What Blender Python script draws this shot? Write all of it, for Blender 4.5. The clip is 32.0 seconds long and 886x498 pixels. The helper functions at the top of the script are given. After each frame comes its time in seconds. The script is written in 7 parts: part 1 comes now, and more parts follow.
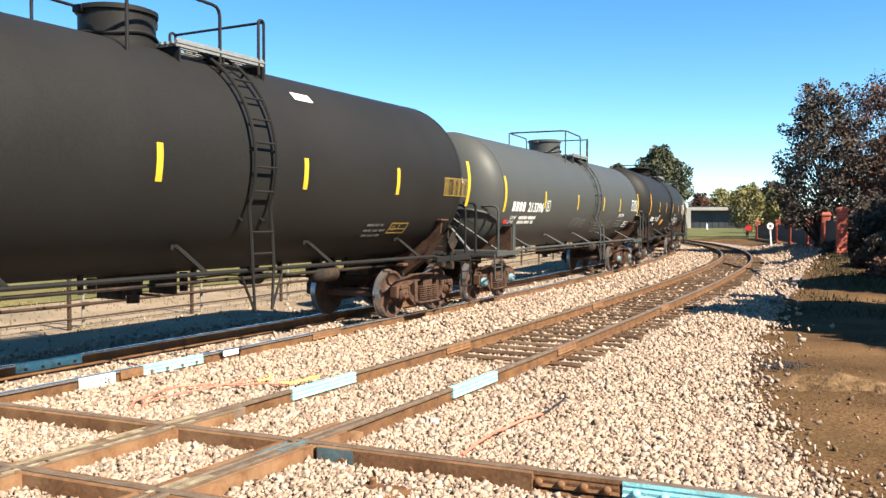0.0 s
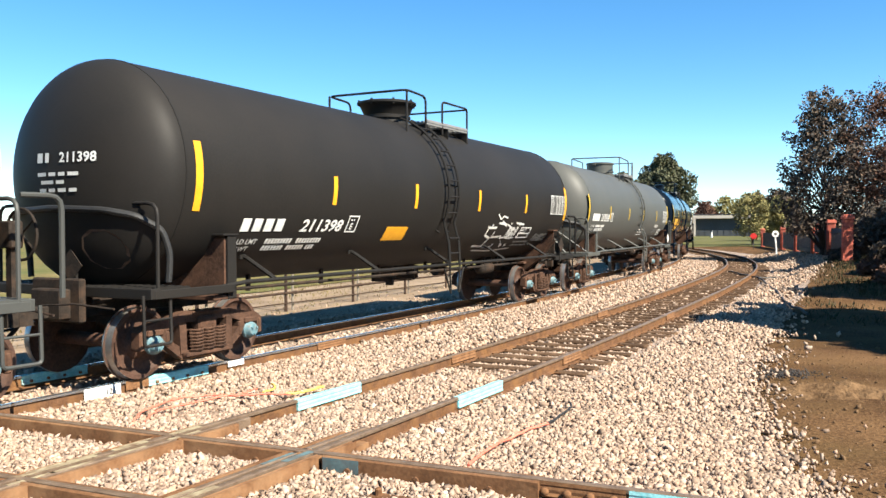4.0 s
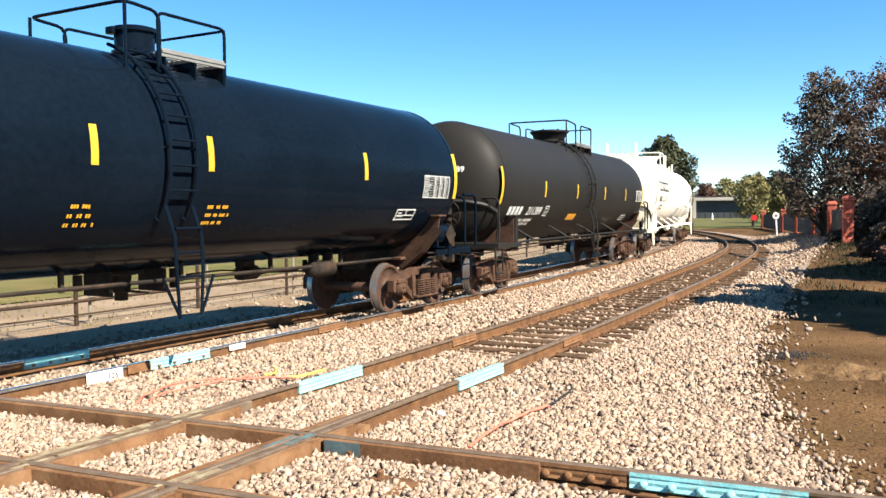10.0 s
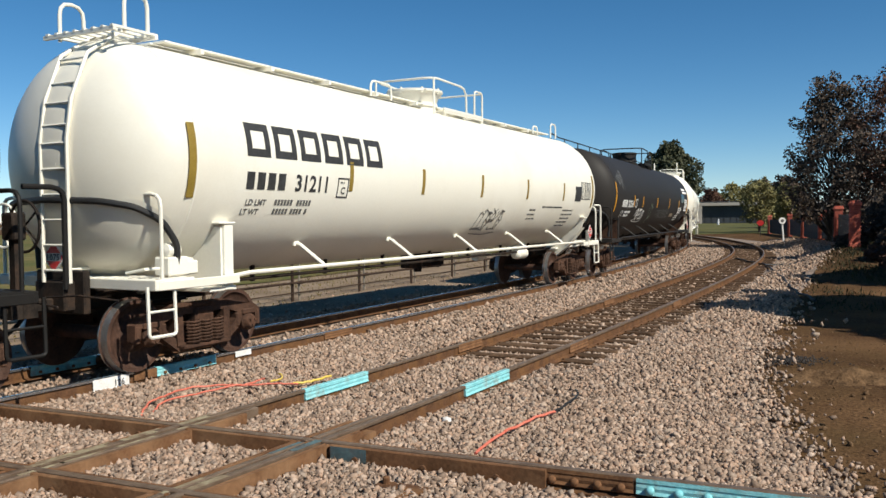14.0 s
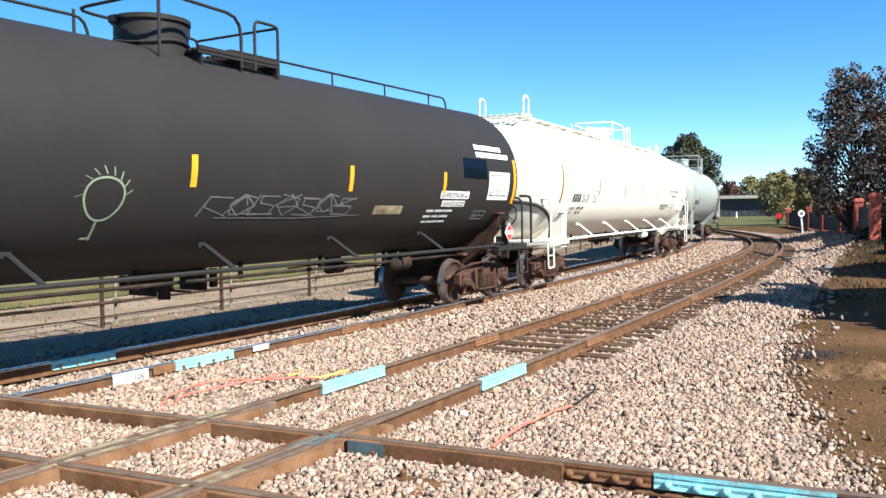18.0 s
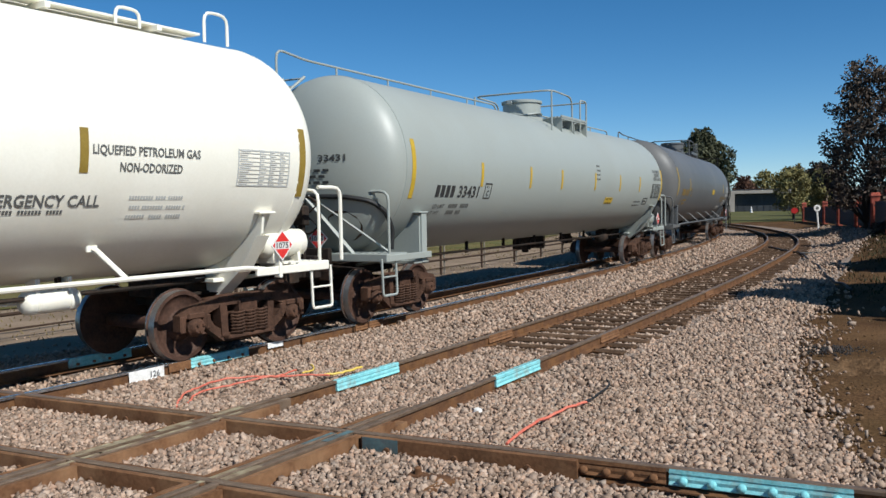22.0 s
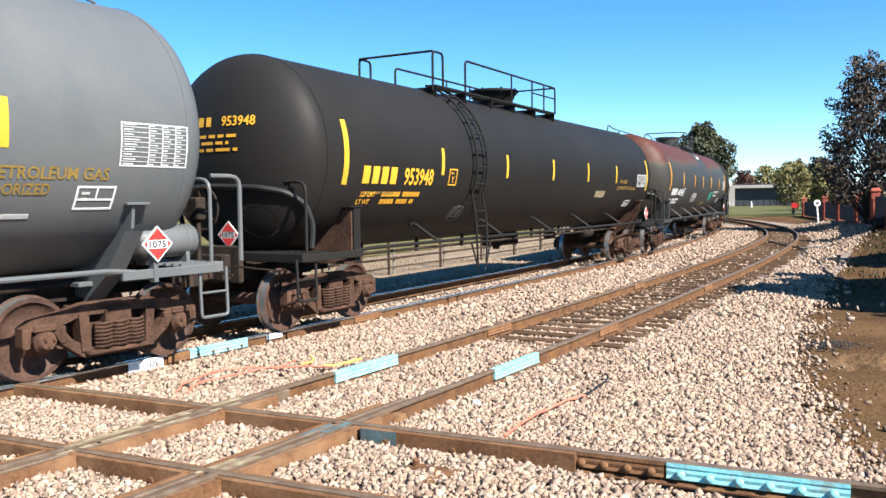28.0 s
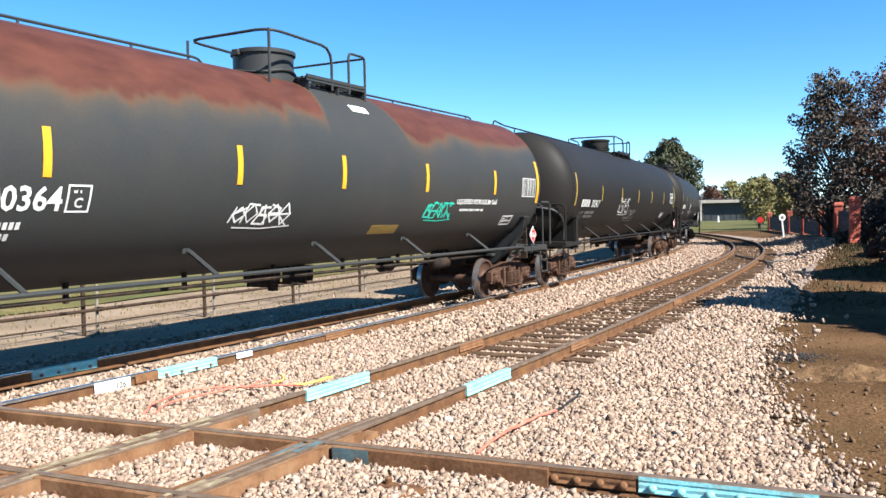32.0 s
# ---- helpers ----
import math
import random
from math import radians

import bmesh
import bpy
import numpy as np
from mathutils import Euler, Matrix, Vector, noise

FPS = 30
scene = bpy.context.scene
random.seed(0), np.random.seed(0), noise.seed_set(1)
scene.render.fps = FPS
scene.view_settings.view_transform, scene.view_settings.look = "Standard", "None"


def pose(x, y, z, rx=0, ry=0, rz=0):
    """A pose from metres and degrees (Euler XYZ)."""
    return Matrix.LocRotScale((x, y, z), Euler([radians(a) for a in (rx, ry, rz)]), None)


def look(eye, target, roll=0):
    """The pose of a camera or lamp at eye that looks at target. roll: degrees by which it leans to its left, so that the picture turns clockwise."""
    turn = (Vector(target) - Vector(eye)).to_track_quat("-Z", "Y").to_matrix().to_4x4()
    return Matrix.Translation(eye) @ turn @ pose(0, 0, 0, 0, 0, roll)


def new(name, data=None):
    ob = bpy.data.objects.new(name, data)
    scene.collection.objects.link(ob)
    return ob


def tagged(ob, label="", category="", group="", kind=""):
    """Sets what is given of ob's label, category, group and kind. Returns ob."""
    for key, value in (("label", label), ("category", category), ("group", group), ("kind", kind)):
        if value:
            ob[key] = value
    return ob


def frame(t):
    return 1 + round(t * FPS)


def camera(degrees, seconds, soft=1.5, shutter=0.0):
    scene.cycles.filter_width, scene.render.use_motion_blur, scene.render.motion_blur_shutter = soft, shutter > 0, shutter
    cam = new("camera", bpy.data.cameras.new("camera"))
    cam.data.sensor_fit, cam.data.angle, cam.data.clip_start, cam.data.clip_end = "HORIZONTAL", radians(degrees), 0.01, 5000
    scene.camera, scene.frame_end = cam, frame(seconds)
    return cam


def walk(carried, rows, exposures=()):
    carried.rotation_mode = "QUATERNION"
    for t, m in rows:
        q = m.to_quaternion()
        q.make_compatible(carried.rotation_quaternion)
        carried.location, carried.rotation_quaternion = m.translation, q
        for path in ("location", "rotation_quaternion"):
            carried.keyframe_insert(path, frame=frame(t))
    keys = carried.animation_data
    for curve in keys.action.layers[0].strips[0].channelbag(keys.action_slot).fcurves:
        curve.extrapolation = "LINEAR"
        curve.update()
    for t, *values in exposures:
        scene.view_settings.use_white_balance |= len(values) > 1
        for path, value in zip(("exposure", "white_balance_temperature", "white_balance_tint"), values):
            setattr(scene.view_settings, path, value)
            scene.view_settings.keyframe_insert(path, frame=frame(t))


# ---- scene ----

# ---------------- camera ----------------
EYE = (0.0, 0.0, 1.90)
cam = camera(56.48, 32.0, soft=1.5)
LOOKS = (
    (0.0, 87.967, -0.192, -0.703),
    (0.5, 87.913, 0.022, -0.542),
    (1.0, 88.078, 0.170, -0.177),
    (1.5, 88.552, 0.409, -0.131),
    (2.0, 88.700, 0.197, -0.370),
    (2.5, 88.410, 0.096, -0.223),
    (3.0, 88.562, 0.041, -0.229),
    (3.5, 88.625, 0.087, -0.445),
    (5.5, 88.604, 0.107, -0.105),
    (6.0, 88.729, 0.155, -0.230),
    (6.5, 88.726, 0.279, -0.062),
    (7.0, 88.796, 0.455, 0.132),
    (7.5, 88.605, 0.397, -0.135),
    (8.0, 87.905, 0.317, -0.138),
    (8.5, 87.572, 0.357, -0.382),
    (9.0, 87.271, 0.058, -0.309),
    (9.5, 87.208, 0.190, -0.002),
    (10.0, 87.453, 0.330, -0.373),
    (10.5, 87.367, 0.318, 0.032),
    (11.0, 87.192, 0.352, -0.196),
    (11.5, 87.006, 0.446, -0.105),
    (12.0, 87.115, 0.560, 0.154),
    (12.5, 87.552, 0.579, 0.085),
    (13.0, 87.604, 0.417, 0.089),
    (13.5, 87.779, 0.431, 0.043),
    (14.0, 87.865, 0.483, 0.008),
    (14.5, 87.611, 0.562, 0.227),
    (16.5, 87.619, 0.672, 0.593),
    (17.0, 87.483, 0.744, 0.716),
    (17.5, 87.635, 0.741, 0.909),
    (18.0, 87.487, 0.739, 1.125),
    (18.5, 87.601, 0.598, 1.042),
    (19.0, 87.784, 0.521, 1.184),
    (19.5, 87.385, 0.682, 1.111),
    (20.0, 87.466, 0.690, 0.813),
    (20.5, 87.142, 0.913, 1.296),
    (21.0, 86.962, 0.892, 1.517),
    (21.5, 86.858, 1.013, 1.904),
    (22.0, 87.270, 1.068, 2.034),
    (22.5, 87.315, 1.162, 2.176),
    (23.0, 87.951, 0.983, 1.744),
    (23.5, 87.116, 1.178, 2.103),
    (24.0, 86.337, 0.918, 2.119),
    (24.5, 86.479, 0.824, 2.304),
    (25.0, 86.674, 0.860, 2.257),
    (25.5, 86.779, 0.615, 1.782),
    (27.5, 87.380, 0.516, 1.783),
    (28.0, 86.744, 0.669, 2.031),
    (28.5, 86.312, 0.411, 1.998),
    (29.0, 86.608, 0.392, 1.282),
    (29.5, 87.262, 0.345, 0.802),
    (30.0, 86.917, 0.585, 0.171),
    (30.5, 87.202, 0.953, 0.119),
    (31.0, 87.631, 0.962, -0.228),
    (31.5, 87.693, 0.956, -0.245),
    (32.0, 87.856, 1.014, 0.000),
)
EXPOSURES = ((0, 1.57, 6940, 8), (6, 1.5, 6790, 8), (11, 1.5, 6860, 8), (12.5, 1.27, 6510, 8), (13, 0.97, 6360, 8), (13.5, 0.67, 6435, 8), (14, 0.22, 6510, 8), (14.5, 0.12, 6477, 8), (15.7, 0.19, 6410, 8), (17, 1.16, 6310, 8), (18, 1.26, 6060, 8), (19, 0.83, 5890, 8), (20, 0.07, 6310, 8), (22, 0.16, 6010, 8), (23, 0.45, 5660, 8), (25, 1.06, 6050, 9), (27.5, 1.41, 6200, 9), (32, 1.41, 6200, 9))
walk(cam, [(t, pose(*EYE, rx, ry, rz)) for t, rx, ry, rz in LOOKS], EXPOSURES)

# ---------------- light ----------------
SUN_WAY = Vector((0.75, -0.66, 0.0)).normalized()
SUN_UP = radians(43)
world = bpy.data.worlds.new("sky")
scene.world = world
world.use_nodes = True
wn = world.node_tree.nodes
sky = wn.new("ShaderNodeTexSky")
sky.sky_type = 'NISHITA'
sky.sun_disc = False
sky.sun_elevation = SUN_UP
sky.sun_rotation = math.atan2(SUN_WAY.x, SUN_WAY.y)
sky.altitude, sky.air_density, sky.dust_density, sky.ozone_density = 200, 0.68, 0.0, 2.6
hue = wn.new("ShaderNodeHueSaturation")
hue.inputs["Hue"].default_value, hue.inputs["Saturation"].default_value, hue.inputs["Value"].default_value = 0.494, 1.27, 1.08
world.node_tree.links.new(sky.outputs[0], hue.inputs["Color"])
world.node_tree.links.new(hue.outputs[0], wn["Background"].inputs[0])
wn["Background"].inputs[1].default_value = 0.083
sun = new("sun", bpy.data.lights.new("sun", 'SUN'))
sun.data.energy, sun.data.angle, sun.data.color = 5.0, radians(0.53), (1.0, 0.94, 0.84)
sun_from = SUN_WAY * math.cos(SUN_UP) + Vector((0, 0, math.sin(SUN_UP)))
sun.matrix_world = look(sun_from * 50, (0, 0, 0))

# ---------------- materials ----------------
def mat(name, low, high, rough=0.7, metal=0.0, fine=40.0, coarse=3.0, bump=0.15, spread=0.5, wear=None, wear_at=0.62,
        spec=0.5, distance=0.01, coat=0.0, rand=0.0, streak=False):
    """Two noises of different size mix two colours; an optional third colour stains in patches. Sizes in cycles a metre."""
    m = bpy.data.materials.new(name)
    m.use_nodes = True
    n, l = m.node_tree.nodes, m.node_tree.links
    b = n["Principled BSDF"]
    co = n.new("ShaderNodeTexCoord")
    fn, cn = n.new("ShaderNodeTexNoise"), n.new("ShaderNodeTexNoise")
    fn.inputs["Scale"].default_value, cn.inputs["Scale"].default_value = fine, coarse
    fn.inputs["Detail"].default_value, cn.inputs["Detail"].default_value = 5, 4
    for k in (fn, cn):
        l.new(co.outputs["Object"], k.inputs["Vector"])
    mixf = n.new("ShaderNodeMath")
    mixf.operation = 'ADD'
    h1, h2 = n.new("ShaderNodeMath"), n.new("ShaderNodeMath")
    for h, k, w in ((h1, fn, spread), (h2, cn, 1 - spread)):
        h.operation = 'MULTIPLY'
        h.inputs[1].default_value = w
        l.new(k.outputs["Fac"], h.inputs[0])
    l.new(h1.outputs[0], mixf.inputs[0])
    l.new(h2.outputs[0], mixf.inputs[1])
    ramp = n.new("ShaderNodeValToRGB")
    ramp.color_ramp.elements[0].position, ramp.color_ramp.elements[1].position = 0.36, 0.64
    ramp.color_ramp.elements[0].color, ramp.color_ramp.elements[1].color = (*low, 1), (*high, 1)
    l.new(mixf.outputs[0], ramp.inputs[0])
    out = ramp.outputs[0]
    if wear:
        wnz = n.new("ShaderNodeTexNoise")
        wnz.inputs["Scale"].default_value, wnz.inputs["Detail"].default_value = coarse * 0.7, 6
        wnz.inputs["Roughness"].default_value = 0.65
        l.new(co.outputs["Object"], wnz.inputs["Vector"])
        if streak:
            mp = n.new("ShaderNodeMapping")
            mp.inputs["Scale"].default_value = (0.9, 0.5, 0.7)
            l.new(co.outputs["Object"], mp.inputs["Vector"])
            l.new(mp.outputs[0], wnz.inputs["Vector"])
        wr = n.new("ShaderNodeMapRange")
        wr.inputs["From Min"].default_value, wr.inputs["From Max"].default_value = wear_at - 0.12, wear_at + 0.2
        l.new(wnz.outputs["Fac"], wr.inputs["Value"])
        mx = n.new("ShaderNodeMix")
        mx.data_type = 'RGBA'
        mx.inputs["B"].default_value = (*wear, 1)
        l.new(wr.outputs[0], mx.inputs["Factor"])
        l.new(out, mx.inputs["A"])
        out = mx.outputs["Result"]
    if rand:
        oi, hs = n.new("ShaderNodeObjectInfo"), n.new("ShaderNodeHueSaturation")
        mr = n.new("ShaderNodeMapRange")
        mr.inputs["To Min"].default_value, mr.inputs["To Max"].default_value = 1 - rand, 1 + rand
        l.new(oi.outputs["Random"], mr.inputs["Value"])
        l.new(mr.outputs[0], hs.inputs["Value"])
        l.new(out, hs.inputs["Color"])
        out = hs.outputs[0]
    l.new(out, b.inputs["Base Color"])
    b.inputs["Roughness"].default_value, b.inputs["Metallic"].default_value = rough, metal
    b.inputs["Specular IOR Level"].default_value = spec
    b.inputs["Coat Weight"].default_value = coat
    if bump:
        bp = n.new("ShaderNodeBump")
        bp.inputs["Strength"].default_value, bp.inputs["Distance"].default_value = bump, distance
        l.new(fn.outputs["Fac"], bp.inputs["Height"])
        l.new(bp.outputs[0], b.inputs["Normal"])
    return m


def island_tint(m, low, high, between=()):
    """Every loose piece of a joined mesh takes a shade of its own between two colours."""
    n, l = m.node_tree.nodes, m.node_tree.links
    geo, ramp = n.new("ShaderNodeNewGeometry"), n.new("ShaderNodeValToRGB")
    ramp.color_ramp.elements[0].color, ramp.color_ramp.elements[1].color = (*low, 1), (*high, 1)
    for at, colour in between:
        ramp.color_ramp.elements.new(at).color = (*colour, 1)
    l.new(geo.outputs["Random Per Island"], ramp.inputs[0])
    mx = n.new("ShaderNodeMix")
    mx.data_type, mx.blend_type = 'RGBA', 'MULTIPLY'
    mx.inputs["Factor"].default_value = 1.0
    b = n["Principled BSDF"]
    old = b.inputs["Base Color"].links[0].from_socket
    l.new(old, mx.inputs["A"])
    l.new(ramp.outputs[0], mx.inputs["B"])
    l.new(mx.outputs["Result"], b.inputs["Base Color"])
    return m


M = {}
M["ballast"] = mat("ballast", (0.165, 0.126, 0.10), (0.32, 0.252, 0.205), 0.9, fine=28, coarse=1.2, bump=0.9, distance=0.03, spread=0.75, spec=0.12)
M["stone"] = island_tint(mat("crushed_stone", (0.345, 0.271, 0.219), (0.465, 0.378, 0.316), 0.85, fine=60, coarse=9, bump=0.3, spec=0.2), (0.42, 0.370, 0.325), (1.16, 1.10, 1.03), ((0.3, (0.70, 0.62, 0.55)), (0.5, (0.82, 0.80, 0.76)), (0.72, (0.94, 0.77, 0.65))))
M["dirt"] = mat("dirt", (0.040, 0.020, 0.0100), (0.158, 0.090, 0.044), 0.95, fine=26, coarse=0.55, bump=0.8, distance=0.03, wear=(0.070, 0.045, 0.019), wear_at=0.60, spec=0.05)
M["lane"] = mat("gravel_lane", (0.184, 0.128, 0.082), (0.286, 0.215, 0.149), 0.95, fine=35, coarse=0.6, bump=0.4, distance=0.02, wear=(0.133, 0.102, 0.072), spec=0.08)
M["field"] = mat("dry_grass", (0.10, 0.08, 0.028), (0.20, 0.155, 0.065), 0.95, fine=14, coarse=0.35, bump=0.6, distance=0.04, wear=(0.072, 0.087, 0.026), wear_at=0.5, spec=0.08)
M["rail_side"] = mat("rusty_rail", (0.070, 0.032, 0.015), (0.155, 0.078, 0.040), 0.85, fine=60, coarse=6, bump=0.4, wear=(0.20, 0.098, 0.036), wear_at=0.58, spec=0.2)
M["rail_top"] = mat("worn_rail_head", (0.095, 0.060, 0.038), (0.195, 0.138, 0.094), 0.5, metal=0.15, fine=90, coarse=8, bump=0.1)
M["rail_shiny"] = mat("polished_rail_head", (0.35, 0.36, 0.38), (0.6, 0.6, 0.62), 0.25, metal=0.9, fine=90, coarse=8, bump=0.05)
M["frog"] = mat("rusty_casting", (0.095, 0.044, 0.020), (0.20, 0.098, 0.046), 0.72, fine=30, coarse=2.5, bump=0.35, wear=(0.29, 0.165, 0.085), wear_at=0.58, spec=0.22)
M["cyan"] = mat("cyan_paint", (0.15, 0.46, 0.49), (0.30, 0.66, 0.69), 0.7, fine=50, coarse=7, bump=0.25, wear=(0.25, 0.17, 0.11), wear_at=0.62)
M["white_paint"] = mat("white_paint", (0.62, 0.60, 0.56), (0.82, 0.80, 0.77), 0.7, fine=60, coarse=8, bump=0.2, wear=(0.4, 0.33, 0.26), wear_at=0.7)
M["tie"] = mat("weathered_tie", (0.048, 0.028, 0.016), (0.130, 0.080, 0.049), 0.95, fine=30, coarse=5, bump=0.7, rand=0.25, spec=0.12)
M["tank_grey"] = mat("grey_tank_paint", (0.047, 0.049, 0.046), (0.056, 0.058, 0.054), 0.5, fine=30, coarse=0.5, bump=0.015, wear=(0.062, 0.061, 0.054), wear_at=0.58, streak=True, spec=0.22)
M["tank_dark"] = mat("charcoal_tank_paint", (0.0135, 0.0125, 0.0115), (0.0185, 0.0172, 0.0158), 0.55, fine=30, coarse=0.5, bump=0.015, wear=(0.0225, 0.0195, 0.017), wear_at=0.58, streak=True, spec=0.13)
M["tank_ash"] = mat("ash_grey_paint", (0.061, 0.064, 0.059), (0.072, 0.075, 0.069), 0.5, fine=30, coarse=0.5, bump=0.015, wear=(0.088, 0.086, 0.076), wear_at=0.58, streak=True, spec=0.22)
M["tank_soot"] = mat("brownish_black_paint", (0.023, 0.0210, 0.0195), (0.029, 0.0265, 0.0245), 0.55, fine=30, coarse=0.5, bump=0.015, wear=(0.034, 0.0295, 0.026), wear_at=0.58, streak=True, spec=0.15)
M["tank_black"] = mat("gloss_black_paint", (0.0028, 0.0056, 0.0100), (0.0045, 0.0085, 0.0150), 0.15, fine=14, coarse=0.8, bump=0.01, spec=0.06)
M["tank_white"] = mat("white_tank_paint", (0.80, 0.77, 0.665), (0.85, 0.82, 0.715), 0.42, fine=30, coarse=0.5, bump=0.01, wear=(0.70, 0.655, 0.54), wear_at=0.60, streak=True)
M["tank_pale"] = mat("pale_grey_paint", (0.305, 0.330, 0.305), (0.332, 0.357, 0.331), 0.45, fine=30, coarse=0.5, bump=0.01, wear=(0.30, 0.31, 0.275), wear_at=0.60, streak=True)
M["tank_slate"] = mat("slate_grey_paint", (0.094, 0.098, 0.100), (0.111, 0.115, 0.117), 0.45, fine=30, coarse=0.5, bump=0.01, wear=(0.155, 0.150, 0.140), wear_at=0.58, streak=True, spec=0.25)
M["steel_dirty"] = mat("grimy_steel", (0.0113, 0.0087, 0.0072), (0.034, 0.025, 0.0192), 0.85, fine=40, coarse=5, bump=0.3, wear=(0.077, 0.043, 0.026), wear_at=0.62, spec=0.2)
M["truck_brown"] = mat("rusty_cast_steel", (0.034, 0.018, 0.012), (0.095, 0.05, 0.032), 0.85, fine=30, coarse=4, bump=0.35, wear=(0.113, 0.056, 0.034), wear_at=0.6, spec=0.2)
M["wheel"] = mat("wheel_steel", (0.036, 0.019, 0.013), (0.092, 0.048, 0.033), 0.7, fine=30, coarse=4, bump=0.2, spec=0.25)
M["tread"] = mat("wheel_tread", (0.28, 0.27, 0.26), (0.45, 0.44, 0.43), 0.35, metal=0.8, fine=30, coarse=4, bump=0.1)
M["bearing_blue"] = mat("blue_bearing_cap", (0.062, 0.143, 0.174), (0.128, 0.215, 0.235), 0.6, fine=60, coarse=20, bump=0.2, wear=(0.154, 0.128, 0.102), wear_at=0.6)
M["yellow"] = mat("yellow_reflector", (0.43, 0.28, 0.018), (0.55, 0.37, 0.03), 0.5, fine=50, coarse=6, bump=0.05)
M["letter_white"] = mat("white_lettering", (0.55, 0.55, 0.52), (0.75, 0.75, 0.72), 0.6, fine=70, coarse=10, bump=0)
M["letter_yellow"] = mat("yellow_lettering", (0.70, 0.34, 0.02), (0.80, 0.41, 0.03), 0.6, fine=70, coarse=10, bump=0)
M["letter_dark"] = mat("dark_lettering", (0.02, 0.02, 0.02), (0.05, 0.05, 0.05), 0.6, fine=70, coarse=10, bump=0)
M["letter_faint"] = mat("faded_lettering", (0.102, 0.102, 0.098), (0.164, 0.164, 0.154), 0.6, fine=70, coarse=10, bump=0)
M["red"] = mat("red_placard", (0.55, 0.02, 0.02), (0.66, 0.04, 0.03), 0.5, fine=40, coarse=6, bump=0)
M["brick"] = mat("red_brick", (0.36, 0.085, 0.055), (0.52, 0.15, 0.10), 0.9, fine=35, coarse=3, bump=0.3, rand=0.2, spec=0.15)
M["panel"] = mat("dark_fence_panel", (0.012, 0.013, 0.016), (0.03, 0.032, 0.036), 0.7, fine=30, coarse=3, bump=0.1)
M["bark"] = mat("bark", (0.026, 0.0176, 0.0128), (0.066, 0.051, 0.038), 0.95, fine=18, coarse=3, bump=0.8, distance=0.03)
def leaf_mat(name, a, b, c, d):
    m = island_tint(mat(name, a, b, 0.75, spec=0.25, fine=9, coarse=0.5, bump=0.0, spread=0.4), c, d)
    return m
M["leaf_dark"] = leaf_mat("dark_leaf", (0.046, 0.046, 0.040), (0.108, 0.086, 0.066), (0.45, 0.47, 0.5), (1.75, 1.45, 1.25))
M["leaf_red"] = leaf_mat("russet_leaf", (0.080, 0.042, 0.030), (0.200, 0.100, 0.062), (0.4, 0.4, 0.4), (1, 1, 1))
M["leaf_green"] = leaf_mat("green_leaf", (0.055, 0.07, 0.04), (0.13, 0.125, 0.065), (0.5, 0.5, 0.5), (1, 1, 1))
M["leaf_yellow"] = leaf_mat("yellowing_leaf", (0.18, 0.16, 0.06), (0.36, 0.31, 0.12), (0.5, 0.5, 0.5), (1, 1, 1))
M["straw"] = leaf_mat("straw_blade", (0.13, 0.105, 0.035), (0.26, 0.20, 0.085), (0.5, 0.5, 0.5), (1, 1, 1))
M["grass"] = leaf_mat("grass_blade", (0.022, 0.03, 0.010), (0.065, 0.055, 0.022), (0.5, 0.5, 0.5), (1, 1, 1))
M["shed_wall"] = mat("dark_shed_wall", (0.026, 0.030, 0.035), (0.043, 0.049, 0.054), 0.7, fine=3, coarse=0.3, bump=0.1)
M["shed_trim"] = mat("beige_fascia", (0.336, 0.296, 0.248), (0.440, 0.392, 0.336), 0.8, fine=5, coarse=0.4, bump=0.1)
M["pipe_dark"] = mat("rusty_pipe", (0.026, 0.0160, 0.0113), (0.062, 0.038, 0.026), 0.8, fine=40, coarse=5, bump=0.2, spec=0.2)
M["pipe_light"] = mat("bare_pipe", (0.164, 0.138, 0.107), (0.256, 0.220, 0.174), 0.7, fine=40, coarse=5, bump=0.2)
M["cable_red"] = mat("red_cable", (0.5, 0.10, 0.06), (0.66, 0.2, 0.13), 0.6, fine=40, coarse=5, bump=0.1)
M["cable_yellow"] = mat("yellow_cable", (0.6, 0.42, 0.06), (0.7, 0.5, 0.1), 0.6, fine=40, coarse=5, bump=0.1)
M["cable_black"] = mat("black_cable", (0.0102, 0.0102, 0.0102), (0.021, 0.021, 0.021), 0.6, fine=40, coarse=5, bump=0.1)
M["green_paint"] = mat("green_spray", (0.02, 0.42, 0.30), (0.05, 0.52, 0.38), 0.6, bump=0)
M["chalk"] = mat("pale_yellow_paint", (0.24, 0.20, 0.12), (0.42, 0.37, 0.24), 0.7, fine=60, coarse=9, bump=0.2, wear=(0.14, 0.08, 0.045), wear_at=0.47)
M["faded_cyan"] = mat("faded_cyan_paint", (0.062, 0.113, 0.123), (0.102, 0.174, 0.184), 0.8, fine=40, coarse=6, bump=0.2, wear=(0.077, 0.041, 0.026), wear_at=0.52)
M["rust_joint"] = mat("orange_rust", (0.102, 0.043, 0.0154), (0.215, 0.102, 0.041), 0.9, fine=40, coarse=8, bump=0.3)
M["asphalt_scrap"] = mat("cinder", (0.0176, 0.0154, 0.0154), (0.046, 0.038, 0.034), 0.95, fine=40, coarse=3, bump=0.6, distance=0.02)
M["clod"] = island_tint(mat("earth_clod", (0.10, 0.058, 0.03), (0.20, 0.125, 0.07), 0.95, fine=40, coarse=6, bump=0.3, spec=0.08), (0.75, 0.75, 0.75), (1, 1, 1))
